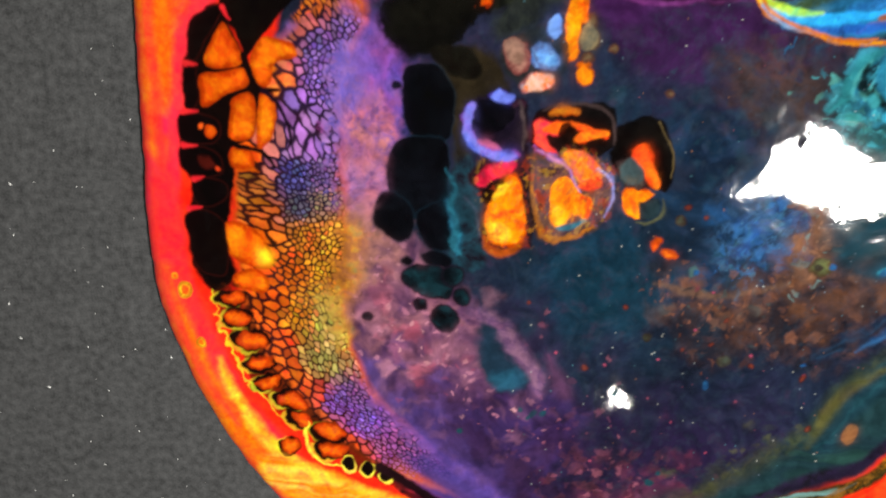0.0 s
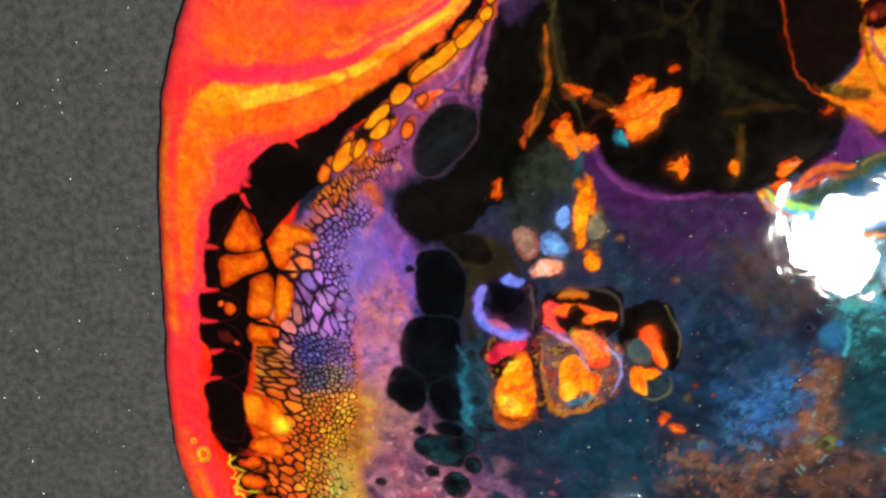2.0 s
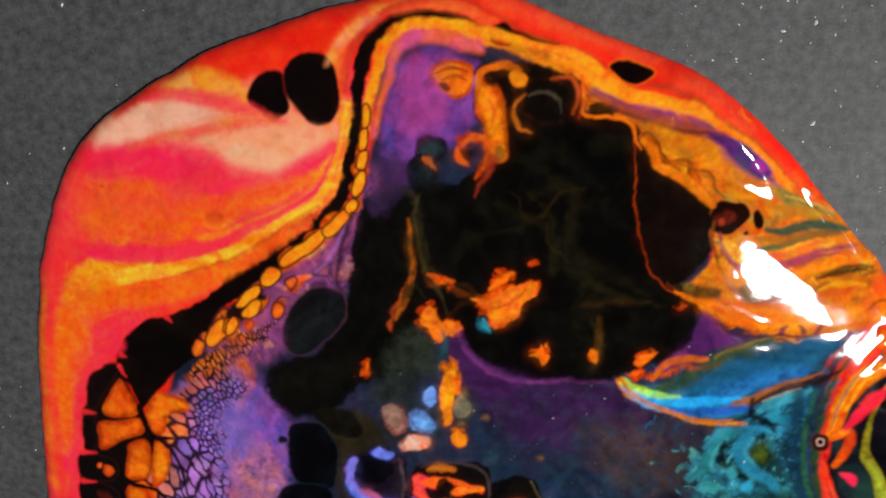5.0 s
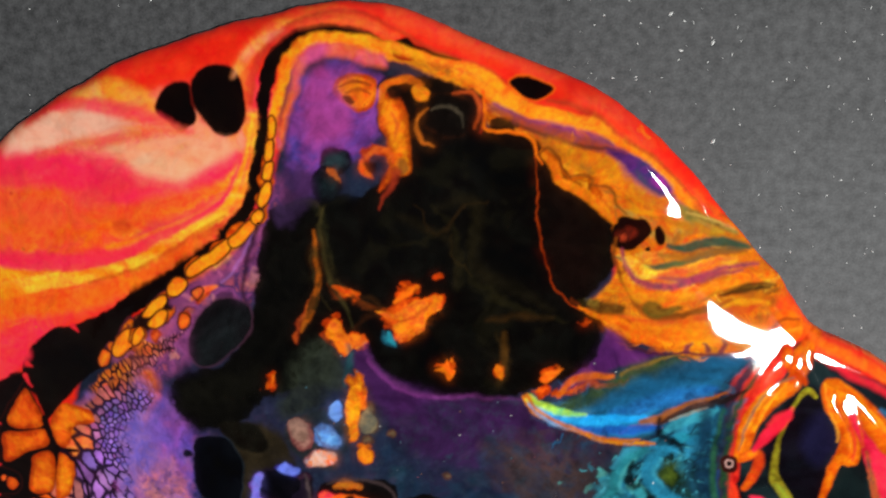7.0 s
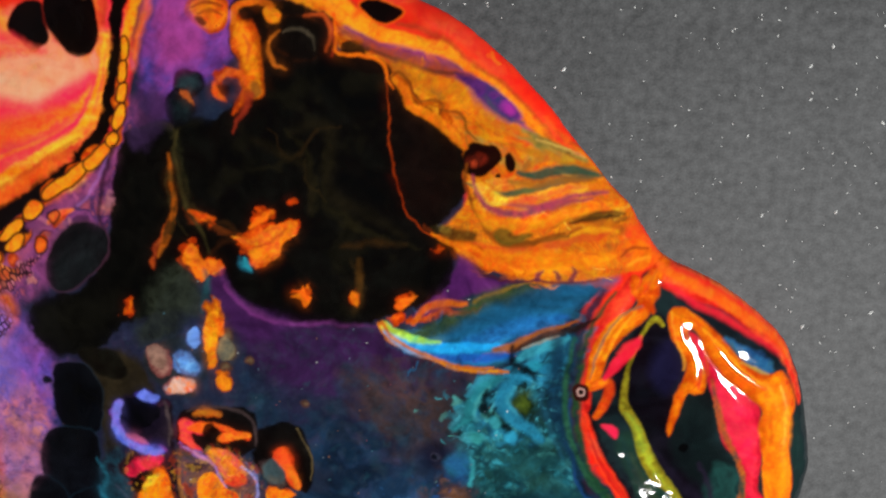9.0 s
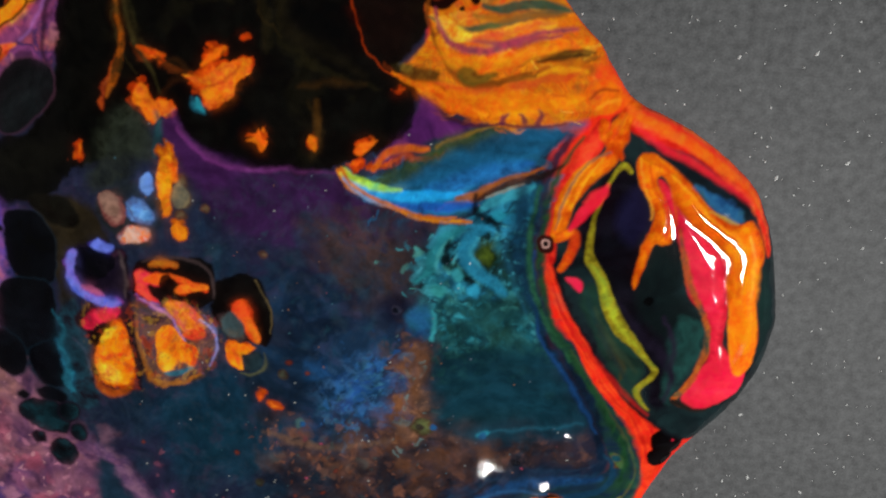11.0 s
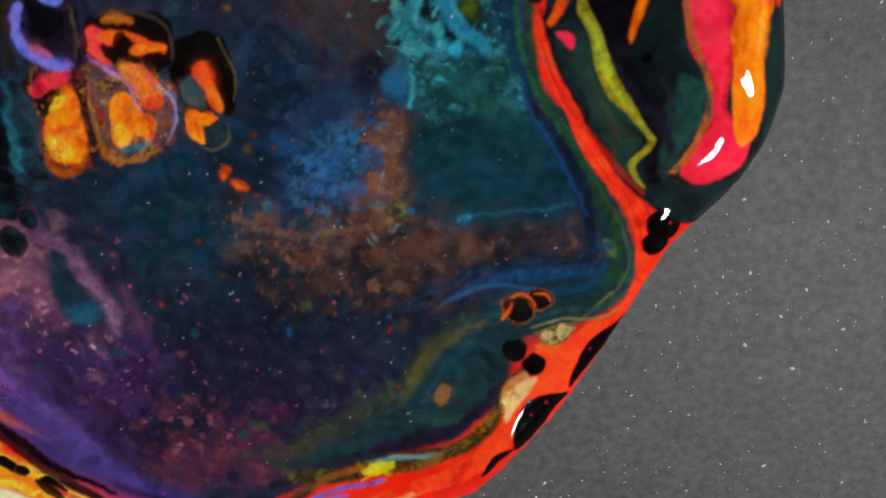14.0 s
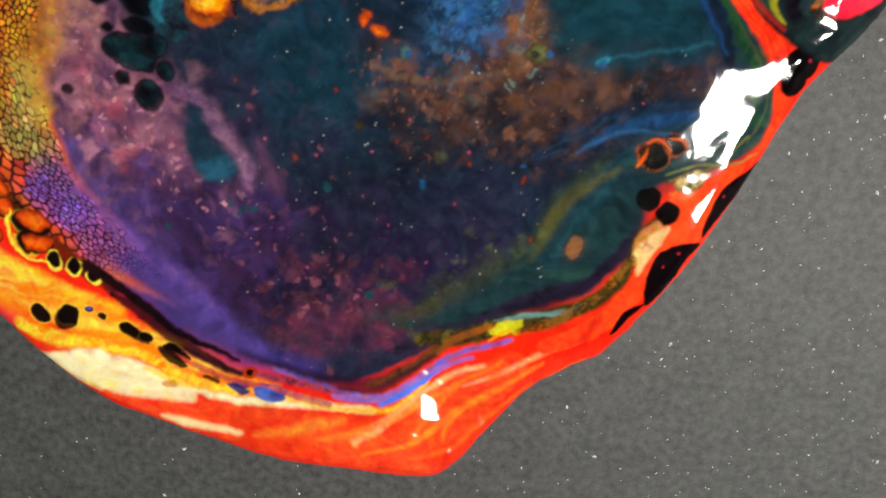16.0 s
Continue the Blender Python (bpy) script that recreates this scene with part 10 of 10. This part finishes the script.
# the wet paint has crept: edges drift, and colours bleed into each other
calm = np.zeros(SHAPE, np.float32)
calm[INN[0]] = step(-2, 6, INN[1])
calm[NETA[0]] *= 1 - 0.9 * step(0, 3, NETA[1])
dx = (calm * 0.55 + 0.25) * ((field(6, 2) - 0.5) * 0.9 + (field(1.5, 3) - 0.5) * 0.18)
dy = (calm * 0.55 + 0.25) * ((field(6, 2) - 0.5) * 0.9 + (field(1.5, 3) - 0.5) * 0.18)
fx = np.clip((X + dx - lo[0]) / STEP, 0, SHAPE[1] - 2)
fy = np.clip((Y + dy - lo[1]) / STEP, 0, SHAPE[0] - 2)
ix, iy = fx.astype(int), fy.astype(int)
ux, uy = (fx - ix)[..., None], (fy - iy)[..., None]
C = (C[iy, ix] * (1 - ux) + C[iy, ix + 1] * ux) * (1 - uy) + (C[iy + 1, ix] * (1 - ux) + C[iy + 1, ix + 1] * ux) * uy
H = H[iy, ix]
LABEL = LABEL[iy, ix]


def blurred(a, mm):
    fy_, fx_ = np.fft.fftfreq(SHAPE[0], STEP)[:, None], np.fft.rfftfreq(SHAPE[1], STEP)[None]
    g = np.exp(-2 * (math.pi * mm) ** 2 * (fx_ ** 2 + fy_ ** 2))
    return np.fft.irfft2(np.fft.rfft2(a) * g, SHAPE).astype(np.float32)


C1 = np.stack([blurred(C[..., k], 0.9) for k in range(3)], -1)
C2 = np.stack([blurred(C[..., k], 3.0) for k in range(3)], -1)
bleed = ((0.05 + 0.4 * step(0.45, 0.95, MID)) * (0.04 + 0.96 * calm))[..., None]
C = np.maximum(C * (1 - bleed) + C1 * bleed, 0)
C = C * 0.996 + C2 * 0.004
H = blurred(H, 0.45)
# uneven pigment over the whole sheet
C *= (1 + (field(2.2, 4, 1, 2.0) - 0.5) * (0.16 + 0.34 * calm))[..., None]
C *= (0.88 + 0.24 * field(12, 4, 1, 1.0))[..., None]

# hot pigments run from yellow to red where they have pooled
hot = step(0.3, 0.6, C[..., 0]) * (1 - step(0.05, 0.2, C[..., 2]))
C[..., 1] *= 1 + hot * ((field(2.6, 4, 1, 2.2) - 0.5) * 0.6 + (field(0.9, 2, 1, 1.5) - 0.5) * 0.35)

# gentle tilts of the wet surface: place, slopes, reach
for tx, ty, sx, sy, reach in ((51.5, 18.9, 0.0, -0.06, 10), (104.0, -18.0, 0.0, -0.07, 6), (129.0, 1.5, 0.08, 0.0, 5), (40.9, -48.6, 0.0, 0.07, 18), (123.2, -9.9, -0.022, 0.104, 10), (106.2, 67.5, -0.043, -0.026, 7), (64.7, -85.7, -0.309, -0.261, 7.5)):
    H += (sx * (X - tx) + sy * (Y - ty)) * np.exp(-((X - tx) ** 2 + (Y - ty) ** 2) / (2 * reach ** 2))

# the north-eastern shoulder: a soft crest that falls away along the rim
ex, ey = X - 89.5, Y - 95.5
across, down = (ex + ey) * 0.7071, (ex - ey) * 0.7071
H += (-0.16 * down - 0.06 * across ** 2) * np.exp(-down ** 2 / (2 * 15.0 ** 2) - across ** 2 / (2 * 3.4 ** 2))


# ---------- the sheet's form: rounded lip, slow waves ----------
wide = 4.2 + 6.5 * np.exp(-((X - SLOPE[0]) ** 2 + (Y - SLOPE[1]) ** 2) / (2 * 22.0 ** 2))
wide = wide + 4.0 * np.exp(-((X - 86) ** 2 + (Y + 72) ** 2) / (2 * 13.0 ** 2))
wide = wide + 5.0 * np.exp(-((X - BEND[0]) ** 2 + (Y - BEND[1]) ** 2) / (2 * 16.0 ** 2))
lip = np.clip(full / wide, 0, 1)
Z = np.where(full > 0, 3.4 * np.sqrt(np.clip(1 - (1 - lip) ** 2, 0, 1)), full * 2.5)
Z = Z + np.where(full > 0, step(0, 4, full), 0) * (H + (LOW - 0.5) * 0.55 + (MID - 0.5) * 0.04)
ZM = Z * 0.001
dzx, dzy = np.gradient(ZM, STEP * 0.001, axis=1), np.gradient(ZM, STEP * 0.001, axis=0)
NRM = np.stack([-dzx, -dzy, np.ones_like(dzx)], -1)
NRM /= np.linalg.norm(NRM, axis=-1, keepdims=True)
POS = np.stack([X * 0.001, Y * 0.001, ZM], -1).reshape(-1, 3)
keep = full > -0.6
quad_ok = keep[:-1, :-1] & keep[1:, :-1] & keep[:-1, 1:] & keep[1:, 1:]
index = np.arange(X.size).reshape(SHAPE)
quads = np.stack([index[:-1, :-1], index[:-1, 1:], index[1:, 1:], index[1:, :-1]], -1)
COL = np.concatenate([np.clip(C, 0.0015, 0.9), np.ones((*SHAPE, 1), np.float32)], -1).reshape(-1, 4)
NRM = NRM.reshape(-1, 3)

painting = tagged(new("poured_painting"), "glossy acrylic pour painting with orange, purple, teal and black cells", "painting")


def sheet(name, faces, label):
    used, inv = np.unique(faces.ravel(), return_inverse=True)
    me = bpy.data.meshes.new(name)
    me.vertices.add(len(used))
    me.vertices.foreach_set("co", POS[used].astype(np.float32).ravel())
    me.loops.add(len(inv))
    me.loops.foreach_set("vertex_index", inv.astype(np.int32).ravel())
    me.polygons.add(len(faces))
    me.polygons.foreach_set("loop_start", np.arange(0, len(inv), 4, dtype=np.int32))
    me.update(calc_edges=True)
    me.polygons.foreach_set("use_smooth", np.ones(len(faces), bool))
    att = me.color_attributes.new("pigment", "FLOAT_COLOR", "POINT")
    att.data.foreach_set("color", COL[used].astype(np.float32).ravel())
    me.normals_split_custom_set_from_vertices(NRM[used].astype(np.float32))
    me.materials.append(PAINT)
    ob = new(name, me)
    ob.parent = painting
    if label:
        ob["label"] = label
    return ob


def keep_largest(k):
    """A part cut in two by later paint keeps its largest piece; crumbs go back to the sheet."""
    rr, cc = np.nonzero(LABEL == k)
    if len(rr) == 0:
        return
    box = (slice(rr.min(), rr.max() + 1), slice(cc.min(), cc.max() + 1))
    left = LABEL[box] == k
    best = np.zeros_like(left)
    for _ in range(60):
        if left.sum() <= best.sum():
            break
        grow = np.zeros_like(left)
        grow[tuple(np.argwhere(left)[0])] = True
        n = 0
        while grow.sum() > n:
            n = grow.sum()
            for _ in range(12):
                g = grow.copy()
                g[1:] |= grow[:-1]
                g[:-1] |= grow[1:]
                g[:, 1:] |= grow[:, :-1]
                g[:, :-1] |= grow[:, 1:]
                grow = g & left
        left &= ~grow
        best = grow if grow.sum() > best.sum() else best
    LABEL[box][(LABEL[box] == k) & ~best] = 0


for k, p in enumerate(PARTS):
    if k and p[0] in ("black_band", "orange_bead", "yellow_run", "orange_run"):
        keep_largest(k)
face_label = LABEL[:-1, :-1]
made = {}
for k, (name, label, holder) in enumerate(PARTS):
    pick = quads[quad_ok & (face_label == k)]
    if len(pick) > 3:
        ob = sheet(name, pick, label)
        if holder in made:
            ob.parent = made[holder]
        made.setdefault(name, ob)

# ---------- pale dust on the mat ----------
verts, faces = [], []
spot = np.random.default_rng(5)
while len(faces) < 10000:
    x, y = spot.uniform(-130, 260), spot.uniform(-150, 190)
    if x < 60 and spot.random() < 0.75:
        continue
    i, j = np.searchsorted(gx, x), np.searchsorted(gy, y)
    if 0 < i < SHAPE[1] and 0 < j < SHAPE[0] and full[j, i] > -1:
        continue
    k, an, n = spot.uniform(0.06, 0.24) * (2.0 if spot.random() < 0.1 else 1), spot.uniform(0, 6.28), len(verts)
    for e, (px, py) in enumerate(((1.5, 0), (0.1, 0.7), (-1.3, 0.2), (-0.2, -0.8))):
        verts.append(((x + k * (px * math.cos(an) - py * math.sin(an))) * 0.001, (y + k * (px * math.sin(an) + py * math.cos(an))) * 0.001, 0.00002))
    verts.append((x * 0.001, y * 0.001, 0.00002 + k * 0.0006))
    faces += [(n, n + 1, n + 4), (n + 1, n + 2, n + 4), (n + 2, n + 3, n + 4), (n + 3, n, n + 4)]
me = bpy.data.meshes.new("dust")
me.from_pydata(verts, [], faces)
me.materials.append(DUST)
tagged(new("dust", me), "pale dust flecks scattered over the grey mat", "dust", kind="stuff")
